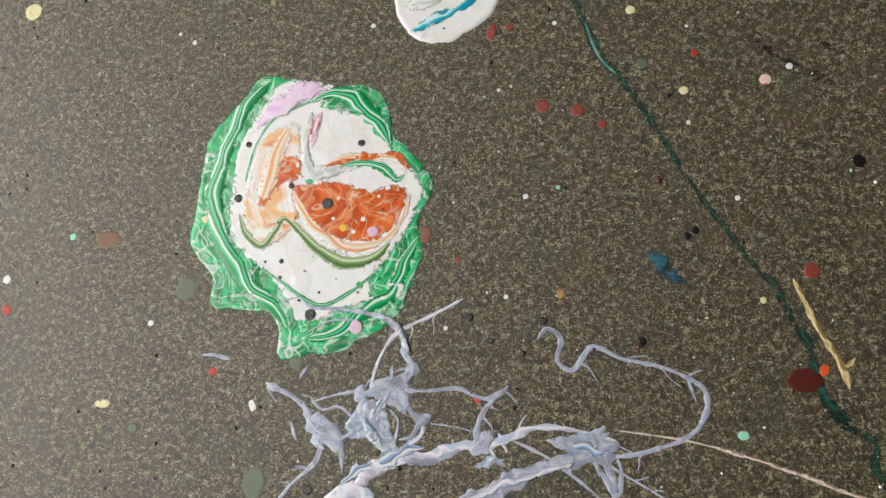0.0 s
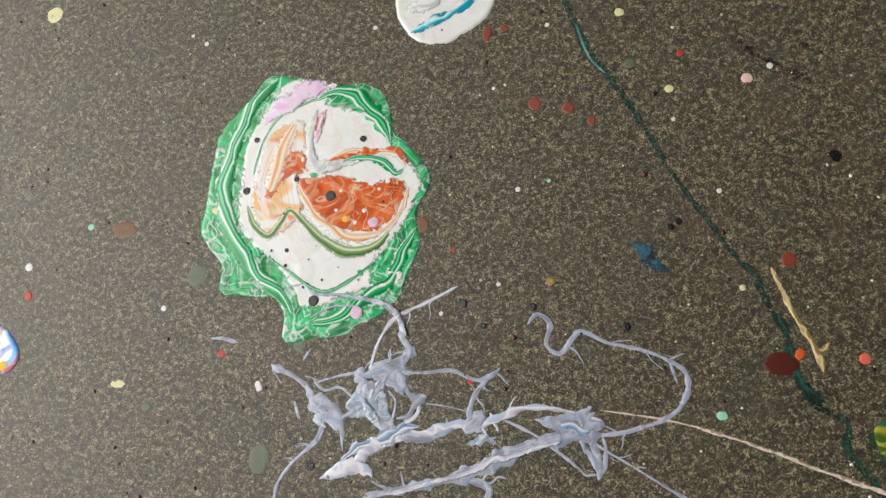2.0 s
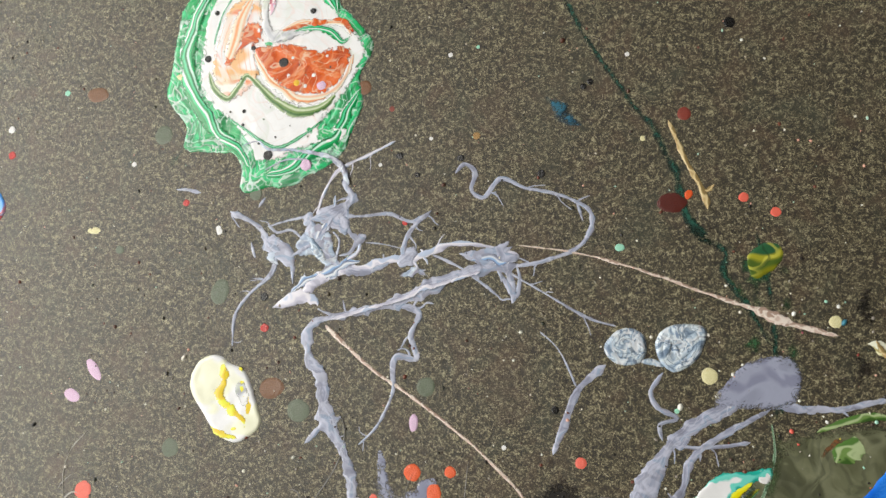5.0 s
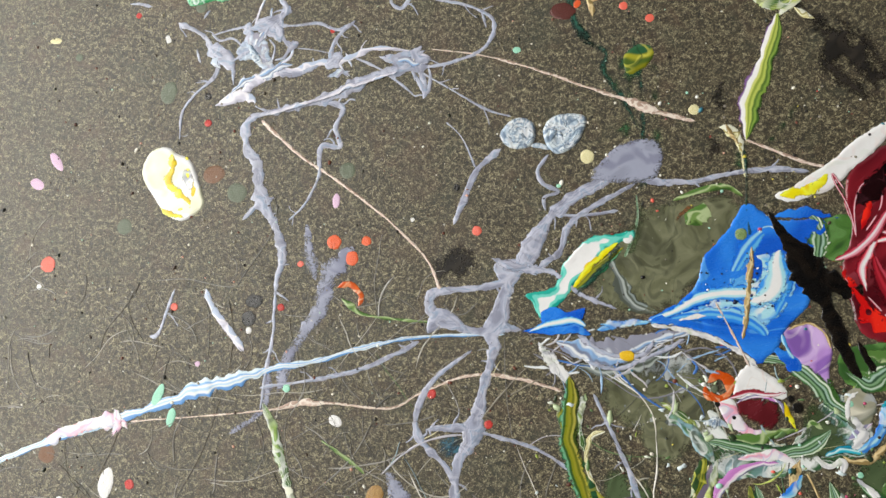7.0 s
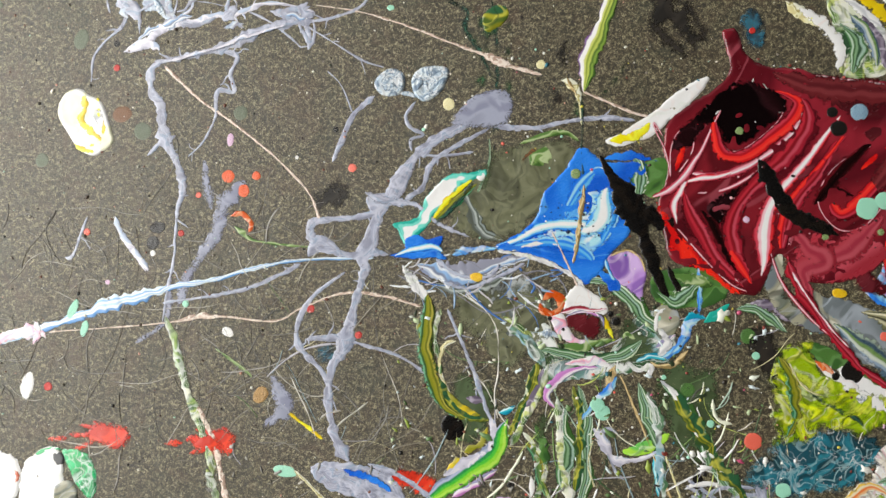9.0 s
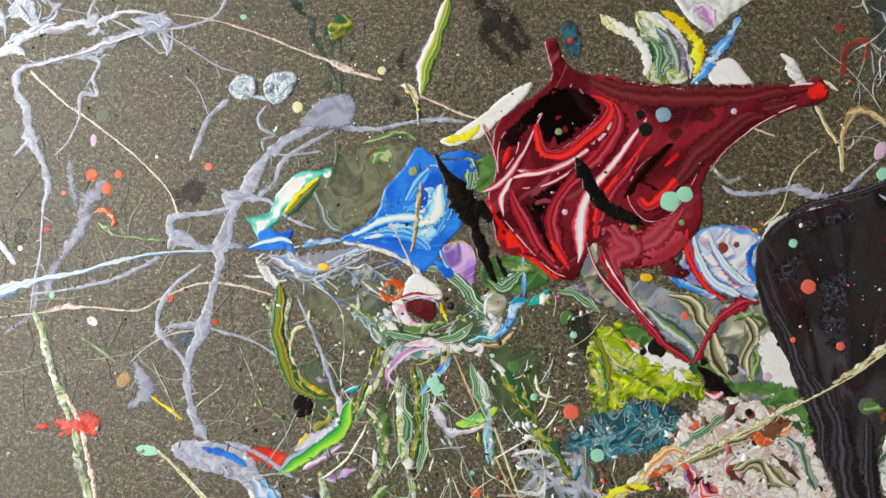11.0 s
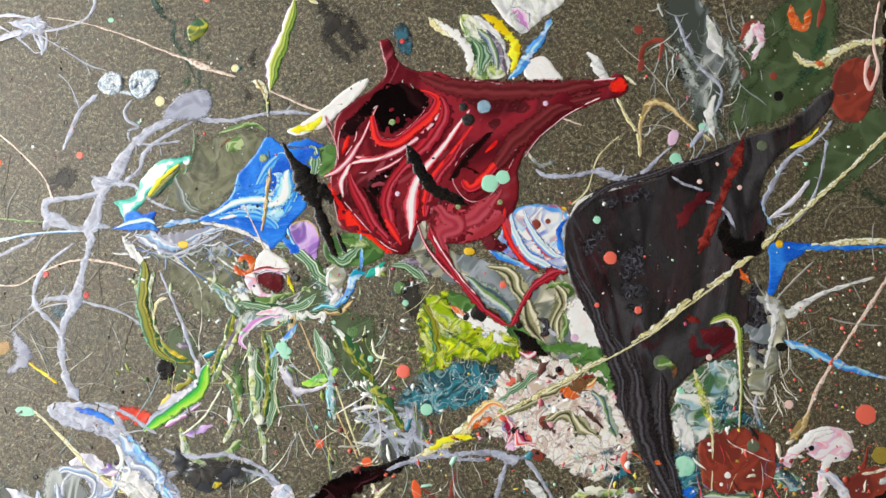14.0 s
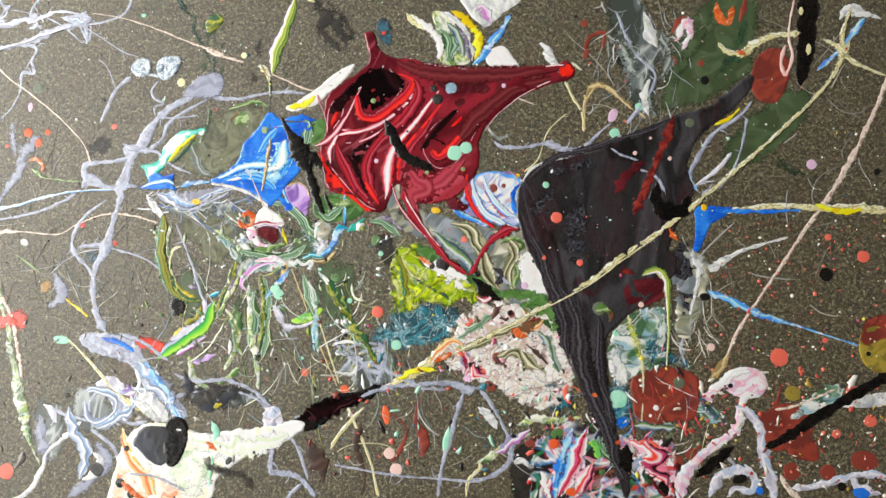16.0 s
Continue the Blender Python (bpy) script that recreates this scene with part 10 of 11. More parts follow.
spot = thing("paint_stroke", "pale green and white ribbon stalk of paint", 308, -407, "paint stroke")
strand(spot, "stalk", LEAFBAND, [(307.0, -374.8, 1.8), (304.9, -389.3, 4.5), (310.4, -403.2, 6.3), (308.1, -421.2, 6.3), (312.2, -440.0, 4.0)], z=0.3, high=0.15, rough=0.15)
strand(spot, "stalk", LEAFBAND, [(313.6, -359.5, 1.8), (322.7, -385.8, 4.0), (320.6, -406.0, 5.4), (325.0, -423.5, 4.9), (321.0, -443.8, 2.2)], z=0.2, high=0.15, rough=0.15)
strand(spot, "stalk", OLIVEBAND, [(279.6, -403.6, 1.3), (289.5, -415.0, 3.1), (293.0, -431.2, 3.1), (301.5, -442.2, 1.3)], z=0.2, high=0.15, rough=0.15)
strand(spot, "white_line", GREY_SWIRL, [(304.8, -375.8, 0.7), (304.3, -393.8, 0.8), (312.5, -406.6, 0.8), (307.4, -424.8, 1.0), (314.0, -439.9, 0.7)], z=0.8, high=0.3, rough=0.4)
strand(spot, "white_line", CREAM, [(326.7, -396.7, 0.5), (324.8, -414.6, 0.7), (330.4, -429.8, 0.7)], z=0.8, high=0.3, rough=0.4)
strand(spot, "side_leaf", GREENWASH, [(291.4, -373.0, 4.0), (290.8, -391.2, 8.0), (286.3, -409.7, 5.6)], high=0.15)
strand(spot, "side_leaf", GREENSTALK, [(277.2, -396.6, 1.2), (288.1, -407.5, 2.0), (295.2, -420.7, 2.4), (292.5, -437.0, 2.0)], high=0.22)

spot = thing("paint_stroke", "green ribbon stalk with a white edge", 392, -382, "paint stroke")
strand(spot, "stalk", LEAFBAND, [(371.0, -352.4, 1.8), (387.7, -365.5, 4.9), (400.3, -386.9, 5.4), (413.5, -409.1, 4.9), (426.9, -422.7, 2.7), (435.3, -428.7, 0.9)], z=0.2, high=0.15, rough=0.15)
strand(spot, "white_edge", GREY_SWIRL, [(369.7, -349.9, 1.2), (382.0, -359.7, 1.6), (389.4, -371.5, 1.2), (402.5, -394.8, 0.8)], z=0.6, high=0.5)

spot = thing("paint_stroke", "thin dark green stalk with teal end", 366, -389, "paint stroke")
strand(spot, "stalk", LEAFBAND, [(355.3, -353.5, 1.8), (362.4, -371.8, 5.4), (369.1, -390.1, 4.0), (374.9, -408.8, 2.2)], z=0.2, high=0.15, rough=0.15)
strand(spot, "stalk", TEAL, [(369.5, -400.5, 1.2), (372.2, -415.9, 1.6), (374.5, -431.3, 1.2)], high=0.4)

spot = thing("paint_stroke", "lime arc with a lavender outline", 359, -400, "paint stroke")
pool(spot, "arc", LIME, [(347, -401), (358, -396), (371, -389), (379, -387), (373, -398), (361, -405), (349, -405)], 0.7, rag=0.8, cell=0.8)
strand(spot, "outline", LAVPALE, [(325.5, -387.4, 2.0), (335.0, -398.3, 3.1), (342.8, -408.2, 2.7), (353.4, -408.2, 2.3), (366.6, -403.1, 1.6), (373.9, -396.8, 0.8)], high=0.6, rough=0.6)
strand(spot, "outline", LAV, [(330.7, -392.8, 1.8), (338.2, -388.1, 1.5), (344.3, -391.4, 1.2)], high=0.6, rough=0.6)
strand(spot, "outline", LAV, [(337.4, -404.0, 1.5), (344.3, -417.1, 1.8), (350.5, -422.3, 0.9)], high=0.6, rough=0.6)

spot = thing("paint_stroke", "lime and lavender branch of poured paint", 252, -413, "paint stroke")
strand(spot, "branch", LIMEBAND, [(265.7, -388.5, 1.8), (261.6, -400.4, 6.8), (256.7, -414.2, 7.7), (241.4, -428.7, 7.2), (225.6, -441.5, 7.2), (211.5, -454.2, 6.3)], z=0.3, high=0.15, rough=0.15)
strand(spot, "lavender_band", LAVPALE, [(253.3, -387.1, 2.0), (257.3, -400.8, 3.2), (254.2, -412.4, 3.6), (239.9, -422.1, 3.6), (223.3, -433.7, 4.5)], z=0.3, high=0.35, rough=0.3)
strand(spot, "yellow_edge", OCHREYELLOW, [(251.6, -395.4, 1.6), (248.5, -407.8, 2.8), (236.1, -415.3, 2.4)], z=0.1, high=0.4, rough=0.6)
strand(spot, "yellow_edge", OCHREYELLOW, [(238.5, -419.0, 2.4), (228.9, -427.4, 2.8), (223.3, -433.7, 1.2)], z=0.1, high=0.4, rough=0.6)
strand(spot, "teal_tip", TEAL, [(258.8, -384.5, 2.4), (265.2, -383.0, 2.8), (270.5, -378.4, 1.6)], z=0.5, high=0.5)
strand(spot, "upper_stem", GREENSTALK, [(271.0, -385.2, 2.0), (278.1, -372.4, 2.8), (282.1, -357.8, 2.8), (285.2, -345.4, 2.0)], z=0.1, high=0.3)
strand(spot, "lilac_edge", PINKLILAC, [(230.7, -448.2, 2.4), (249.9, -433.9, 2.8), (261.3, -424.5, 1.6)], z=0.2, high=0.4)

spot = thing("paint_stroke", "yellow and plum tip of the olive arc", 233, -381, "paint stroke")
strand(spot, "tip", OCHREYELLOW, [(220.1, -372.2, 0.8), (228.2, -380.4, 1.6), (239.9, -387.3, 2.4), (246.1, -387.8, 1.2)], z=0.5, high=0.4, rough=0.5)
strand(spot, "tip", PURPLEGREY, [(234.9, -376.8, 2.0), (243.1, -377.2, 3.2), (249.4, -379.4, 1.6)], z=0.2, high=0.4)

# red-orange splashes

spot = thing("paint_splash", "round red-orange splash with sprayed dashes", -35, -432)
pool(spot, "splash", REDSPRAY, [(-53, -434), (-47, -426), (-36, -422), (-23, -424), (-18, -431), (-24, -440), (-36, -443), (-48, -440)], 0.5, rag=2.2, cell=0.9)
strand(spot, "dash", REDSPRAY, [(-82.5, -441.1, 1.3), (-73.4, -439.3, 2.2), (-66.6, -438.1, 0.9)], high=0.3)
strand(spot, "dash", REDSPRAY, [(-66.8, -436.0, 1.3), (-57.7, -435.0, 2.7), (-46.3, -433.7, 2.7)], high=0.3)
strand(spot, "dash", REDSPRAY, [(-61.1, -446.1, 1.3), (-52.3, -442.1, 2.2), (-43.6, -437.7, 1.8)], high=0.3)
strand(spot, "dash", REDSPRAY, [(-58.5, -427.3, 0.9), (-49.2, -428.0, 1.8), (-42.1, -429.8, 1.3)], high=0.3)

spot = thing("paint_splash", "round red-orange splash with sprayed dashes", 58, -427)
pool(spot, "splash", REDSPRAY, [(39, -428), (46, -420), (57, -417), (65, -424), (63, -434), (53, -438), (43, -435)], 0.5, rag=2.2, cell=0.9)
strand(spot, "dash", REDSPRAY, [(10.6, -434.3, 1.3), (19.3, -432.5, 2.2), (25.9, -431.4, 0.9)], high=0.3)
strand(spot, "dash", REDSPRAY, [(25.7, -429.3, 1.3), (34.5, -428.3, 2.6), (45.5, -427.1, 2.6)], high=0.3)
strand(spot, "dash", REDSPRAY, [(31.2, -439.3, 1.3), (39.7, -435.4, 2.2), (48.1, -431.1, 1.7)], high=0.3)
strand(spot, "dash", REDSPRAY, [(33.8, -420.8, 0.9), (42.7, -421.5, 1.7), (49.6, -423.3, 1.3)], high=0.3)

spot = thing("paint_splash", "broad red-orange splash with sprayed dashes", 203, -439)
pool(spot, "splash", REDSPRAY, [(186, -438), (193, -432), (205, -433), (217, -438), (216, -445), (204, -448), (192, -445)], 0.5, rag=2.0, cell=0.9)
strand(spot, "dash", REDSPRAY, [(177.7, -434.8, 0.8), (184.1, -436.6, 1.6), (190.6, -438.7, 1.6)], high=0.3)

spot = thing("paint_splat", "white, grey and emerald splat with a cream neighbour", -68, -466)
pool(spot, "white_layer", WHITE, [(-102, -468), (-93, -454), (-80, -447), (-71, -449), (-67, -470), (-73, -486), (-97, -495)], 1.2, rag=1.5)
pool(spot, "green_layer", GREEN, [(-69, -447), (-52, -447), (-44, -457), (-39, -467), (-43, -481), (-54, -473), (-65, -459)], 1.2, rag=1.5)
pool(spot, "grey_patch", SLATE, [(-77, -450), (-69, -451), (-67, -458), (-73, -461)], 0.5, 1, rag=0.8, cell=0.8)
pool(spot, "grey_patch", GREYMARBLE, [(-72, -475), (-61, -470), (-53, -479), (-61, -489), (-73, -488)], 1, 0.2, rag=1.2, cell=0.9)
strand(spot, "green_rim", EMERALD, [(-92.5, -456.0, 1.8), (-81.7, -448.4, 2.7), (-70.2, -447.1, 1.8)], z=0.8, high=0.4)
pool(spot, "cream_layer", YWHITE, [(-133, -456), (-119, -454), (-107, -460), (-102, -474), (-107, -490), (-128, -495)], 1, rag=1.5)
strand(spot, "rust_fleck", ORANGE, [(-107.8, -466.4, 1.8), (-104.0, -471.2, 2.2), (-105.2, -476.9, 1.3)], z=0.8)

# lavender films of the upper web

spot = thing("paint_film", "flattened lavender films among the web's strings", -15, -94, "paint film")
pool(spot, "film", LAVBLUE, [(-41, -99), (-36, -90), (-29, -85), (-21, -91), (-16, -101), (-13, -111), (-21, -112), (-29, -106), (-37, -106)], 0.9, rag=1.3, cell=0.7)
pool(spot, "film", LAV, [(-30, -81), (-25, -75), (-16, -72), (-12, -77), (-7, -82), (-9, -92), (-15, -90), (-23, -87)], 0.9, rag=1.3, cell=0.7)
pool(spot, "film", LAV, [(-63, -101), (-58, -94), (-49, -96), (-43, -102), (-44, -112), (-51, -110), (-57, -106)], 0.9, rag=1.5, cell=0.7)
pool(spot, "film", LAV, [(63, -100), (71, -98), (82, -96), (90, -93), (88, -99), (97, -101), (92, -105), (84, -106), (80, -111), (75, -107), (68, -103)], 1.1, rag=1.0, cell=0.7)
pool(spot, "film", LAV, [(23, -108), (29, -100), (34, -96), (38, -102), (35, -108), (38, -114), (32, -110)], 0.9, rag=1.2, cell=0.7)
pool(spot, "film", LAV, [(-12, -68), (-6, -65), (-3, -69), (-5, -73), (-11, -73)], 0.9, rag=0.8, cell=0.6)
pool(spot, "film", LAV, [(-5, -95), (1, -90), (4, -93), (1, -97), (-3, -99)], 0.8, rag=0.8, cell=0.6)
pool(spot, "film", LAV, [(-39, -81), (-34, -77), (-30, -82), (-34, -87), (-38, -85)], 0.8, rag=0.8, cell=0.6)
strand(spot, "thread", LAV, [(129.0, -67.6, 0.6), (131.5, -73.5, 0.8), (133.2, -79.3, 0.4)])
strand(spot, "thread", LAV, [(44.5, -102.0, 0.8), (60.0, -107.9, 0.8), (73.7, -116.4, 1.0), (87.2, -126.1, 0.6)], high=0.4)
strand(spot, "thread", LAV, [(84.5, -109.2, 1.2), (91.2, -118.0, 1.8), (96.5, -124.2, 2.0), (97.8, -113.7, 1.0), (95.8, -107.2, 0.8)], high=0.5)
strand(spot, "thread", LAV, [(-61.3, -85.9, 1.1), (-54.6, -91.4, 0.9), (-45.5, -89.6, 0.7), (-37.5, -94.9, 0.7)])
strand(spot, "thread", LAV, [(-14.4, -105.1, 1.1), (-13.5, -95.2, 0.7), (-18.3, -89.7, 0.7)])
strand(spot, "thread", LAVPALE, [(-8.4, -107.5, 1.1), (-1.3, -101.6, 1.1), (-0.2, -94.5, 0.9)])
strand(spot, "thread", LAV, [(2.8, -95.8, 0.4), (14.4, -96.6, 0.4), (26.0, -98.8, 0.4)])
strand(spot, "film", TANGLEBAND, [(-41.9, -128.9, 1.2), (-34.5, -121.0, 2.8), (-22.1, -117.3, 2.8), (-11.5, -110.7, 3.1), (0.8, -107.0, 1.8)], z=0.7, high=0.12, rough=0.6)
strand(spot, "film", TANGLEBAND, [(-17.8, -66.7, 1.3), (-19.9, -82.3, 3.1), (-27.0, -94.9, 4.3), (-27.8, -105.6, 2.5)], z=0.7, high=0.12, rough=0.6)
strand(spot, "film", LAVBLUE, [(-57.9, -96.5, 0.9), (-51.1, -99.3, 3.1), (-56.9, -107.3, 2.5), (-51.6, -111.5, 0.9)], z=0.6, high=0.15, rough=0.7)
strand(spot, "film", TANGLEBAND, [(67.1, -104.6, 1.2), (78.7, -102.5, 3.5), (87.4, -104.8, 2.6), (95.9, -100.1, 0.9)], z=0.7, high=0.15, rough=0.6)
strand(spot, "film", LAVBLUE, [(25.9, -115.7, 1.2), (34.8, -112.3, 2.4), (43.9, -116.1, 1.2)], z=0.6, high=0.15, rough=0.7)

# further patches in the crusty area

spot = thing("paint_splat", "lilac and salmon patches in crusty paint", 537, -431)
pool(spot, "lilac_patch", PINKLILAC, [(523, -418), (536, -414), (542, -428), (538, -446), (528, -445), (523, -432)], 0.7, 0.6, rag=1.8, cell=0.9)
pool(spot, "brown_patch", BROWNMATT, [(555, -418), (564, -414), (567, -426), (558, -429)], 0.5, 1, rag=0.8, cell=0.8)
pool(spot, "brown_patch", BROWNMATT, [(549, -443), (559, -439), (562, -450), (551, -452)], 0.5, 0.8, rag=0.8, cell=0.8)
strand(spot, "rust_streak", ORANGE, [(566.4, -390.4, 2.2), (577.9, -394.0, 4.5), (589.3, -396.3, 2.7)], z=1.2, high=0.25, rough=0.6)
strand(spot, "brown_streak", BRICKSTROKE, [(575.1, -385.2, 1.8), (588.4, -382.0, 2.7), (601.5, -374.3, 1.8)], z=1.2, high=0.3, rough=0.6)
strand(spot, "dark_streak", BLACKDRY, [(585.3, -404.7, 3.6), (596.7, -408.4, 2.7), (603.9, -416.8, 1.8)], z=1.3, high=0.3, rough=0.6)
strand(spot, "teal_patch", TEALDAUB, [(605.5, -443.5, 4.5), (616.6, -441.8, 6.2), (625.8, -446.4, 3.6)], z=0.6, high=0.3)
strand(spot, "white_patch", WHITE, [(538.2, -372.1, 3.6), (552.1, -377.9, 5.4), (561.8, -388.5, 3.6)], z=1, high=0.2, rough=0.6)
strand(spot, "yellow_daub", YGREEN, [(515.8, -412.1, 1.8), (525.1, -415.9, 2.2), (536.0, -408.4, 1.8)], z=1, high=0.4)
drop(574, -397, 2.7, BLACKDOT, "black drop among crusty paint", z=1.5)
drop(568, -375, 2.7, BLACKDOT, "black drop among crusty paint", z=1.5)
drop(587, -322, 1.8, BLACKDOT, "black drop among crusty paint", z=1.5)
drop(486, -336, 2.7, BLACKDOT, "black drop among crusty paint", z=1.5)

spot = thing("paint_stain", "dark stains round the thick pours", 394, -337, "paint stain")
pool(spot, "stain", BLACKDRY, [(420, -310), (438, -306), (454, -328), (450, -351), (436, -343), (426, -326)], 0.3, rag=3)
pool(spot, "stain", GREENWASH, [(367, -343), (404, -336), (415, -363), (409, -409), (390, -401), (374, -379)], 0.2, rag=3)
pool(spot, "stain", GREENWASH, [(224, -358), (253, -365), (259, -388), (238, -412), (223, -395)], 0.2, rag=3)
strand(spot, "run", DKGREEN_THIN, [(212.3, -87.6, 3.3), (223.8, -101.2, 4.3), (229.0, -119.8, 2.8), (226.7, -138.8, 2.8), (231.0, -157.4, 2.4)], high=0.12, rough=0.8)
strand(spot, "run", DKGREEN_THIN, [(234.2, -95.8, 3.8), (244.8, -109.4, 4.2), (242.9, -128.4, 2.8), (246.3, -147.1, 3.3), (244.6, -168.3, 2.3), (243.6, -184.8, 1.9)], high=0.12, rough=0.8)
strand(spot, "run", DKGREEN, [(228.4, -81.9, 0.9), (233.6, -105.3, 1.4), (237.7, -133.4, 1.4), (238.0, -161.7, 1.4), (238.9, -185.1, 0.9)], high=0.15)

spot = thing("paint_film", "spread lavender film with blue and white threads", 183, -459, "paint film")
pool(spot, "film", LAV, [(125, -441), (139, -433), (164, -433), (190, -442), (202, -457), (218, -473), (236, -489), (249, -508), (239, -514), (221, -499), (201, -486), (186, -465), (161, -457), (138, -453)], 0.9, rag=1.8, cell=1.0)
pool(spot, "white_patch", GREY_SWIRL, [(192, -487), (210, -486), (227, -501), (232, -515), (217, -518), (200, -507)], 0.6, 0.6, rag=1.5, cell=0.9)
strand(spot, "blue_thread", BLUELIGHT, [(197.6, -457.8, 1.8), (218.0, -476.1, 2.9), (232.5, -497.7, 3.5), (246.3, -513.5, 2.3)], z=0.9, high=0.3)
pool(spot, "grey_patch", GREYTHIN, [(125, -494), (149, -486), (169, -501), (170, -530), (143, -538), (125, -517)], 0.4, rag=2.5)
pool(spot, "grey_patch", GREYTHIN, [(84, -509), (115, -509), (125, -540), (111, -576), (91, -561)], 0.3, rag=2.5)
pool(spot, "dark_patch", BLACKDRY, [(245, -471), (281, -473), (322, -475), (312, -490), (278, -499), (250, -493)], 0.4, rag=2.0)
pool(spot, "grey_patch", GREYTHIN, [(401, -439), (444, -412), (464, -438), (455, -462), (421, -465)], 0.3, rag=3)

# later layers between the flower and the stalks

spot = thing("paint_film", "grey-green film marbled round the flower-like blob", 318, -332, "paint film")
pool(spot, "film", GREENSWIRL, [(273, -324), (285, -344), (294, -359), (320, -355), (346, -350), (366, -341), (381, -327), (371, -307), (355, -303), (344, -320), (329, -333), (303, -333), (286, -318)], 0.4, rag=2.6)
pool(spot, "film", GREYTHIN, [(227, -312), (246, -290), (278, -285), (282, -308), (279, -334), (255, -336), (233, -327)], 0.3, rag=3)
strand(spot, "dark_run", OLIVESTALK, [(285.1, -344.2, 2.6), (279.9, -365.3, 3.1), (272.6, -386.4, 3.1), (265.9, -402.4, 2.6)], z=0.4, high=0.3, rough=0.6)
strand(spot, "pale_run", GREENSTALK, [(290.5, -346.4, 2.1), (286.9, -367.4, 2.6), (277.8, -386.1, 2.6), (269.0, -407.3, 2.6)], z=0.5, high=0.35, rough=0.6)
strand(spot, "pale_run", GREY_SWIRL, [(364.0, -313.0, 2.6), (372.5, -322.7, 3.6), (365.7, -336.1, 2.6)], z=0.6, high=0.35)

spot = thing("paint_string", "green hanging run with a white edge", 395, -388, "paint string")
strand(spot, "strand", OLIVESTALK, [(376.4, -354.4, 3.1), (389.0, -370.4, 4.6), (403.3, -389.8, 4.6), (414.8, -406.8, 4.1), (427.5, -418.6, 3.1), (440.1, -437.9, 4.6)], z=0.3, high=0.35, rough=0.6)
strand(spot, "white_edge", WHITE, [(373.1, -352.5, 1.0), (386.7, -368.0, 1.5), (395.0, -382.7, 1.0), (412.0, -402.9, 1.0)], z=0.7, high=0.5)

spot = thing("paint_string", "olive runs hanging beside green stalks", 313, -399, "paint string")
strand(spot, "strand", GREENSTALK, [(300.2, -369.0, 2.6), (303.2, -394.5, 3.1), (307.2, -419.9, 3.1), (315.4, -444.9, 2.6), (321.4, -475.0, 1.5)], z=0.4, high=0.4, rough=0.6)
strand(spot, "strand", OLIVESTALK, [(310.0, -360.6, 2.6), (317.0, -383.2, 3.1), (317.9, -408.9, 3.1), (316.7, -434.5, 2.6)], z=0.5, high=0.35, rough=0.6)
strand(spot, "strand", GREENSTALK, [(284.3, -401.0, 2.1), (291.5, -426.2, 2.1), (300.7, -443.4, 1.5)], z=0.3, high=0.35, rough=0.6)
strand(spot, "strand", GREENSWIRL, [(361.2, -359.5, 3.6), (369.9, -379.4, 3.6), (373.8, -404.7, 3.1), (379.2, -434.9, 2.0)], z=0.3, high=0.3, rough=0.6)

# grey mass over the dark smear

spot = thing("paint_film", "grey and white marbled film with dark folds", 314, -476, "paint film")
pool(spot, "film", GREYTHIN, [(240, -469), (261, -470), (292, -470), (319, -475), (330, -490), (305, -494), (274, -499), (252, -493)], 0.5, rag=3)
pool(spot, "dark_fold", BLACKDRY, [(256, -480), (274, -474), (303, -479), (309, -486), (289, -493), (265, -494)], 0.4, 0.5, rag=2)
strand(spot, "lavender_run", LAV, [(228.9, -466.9, 1.9), (255.7, -472.5, 2.7), (286.9, -468.5, 2.3), (313.6, -475.6, 2.3), (335.7, -491.7, 3.5)], z=0.6, high=0.5)
pool(spot, "lavender_patch", LAVPALE, [(328, -495), (341, -489), (349, -498), (348, -516), (332, -517)], 0.8, 0.4, rag=1.6)
strand(spot, "yellow_daub", OCHREYELLOW, [(274.6, -498.1, 2.1), (281.1, -494.5, 3.1), (286.2, -492.1, 2.1)], z=1, high=0.4)

spot = thing("paint_film", "pale lavender and white tangle on the felt", 181, -465, "paint film")
pool(spot, "film", LAV, [(126, -439), (141, -432), (162, -436), (184, -442), (194, -457), (178, -461), (158, -451), (137, -449)], 0.7, rag=1.8)
pool(spot, "film", LAVPALE, [(151, -483), (166, -477), (183, -486), (178, -494), (190, -511), (183, -522), (171, -505), (157, -496)], 0.6, rag=2)
strand(spot, "white_thread", WHITE, [(188.9, -464.8, 1.6), (195.5, -479.8, 2.1), (188.9, -495.7, 1.6), (206.0, -509.7, 1.6)], z=0.7, high=0.5)
strand(spot, "white_thread", WHITE, [(202.6, -468.9, 1.6), (211.8, -483.6, 2.1), (210.4, -499.1, 2.1), (223.2, -513.5, 1.6)], z=0.7, high=0.5)
strand(spot, "blue_thread", BLUELIGHT, [(220.9, -485.5, 1.6), (228.8, -497.7, 2.6), (237.5, -507.2, 2.6), (249.0, -519.0, 2.1)], z=0.8, high=0.4)
strand(spot, "lilac_thread", PINKLILAC, [(178.0, -492.5, 3.1), (187.4, -490.7, 4.2), (194.6, -487.6, 2.6)], z=0.8, high=0.4)

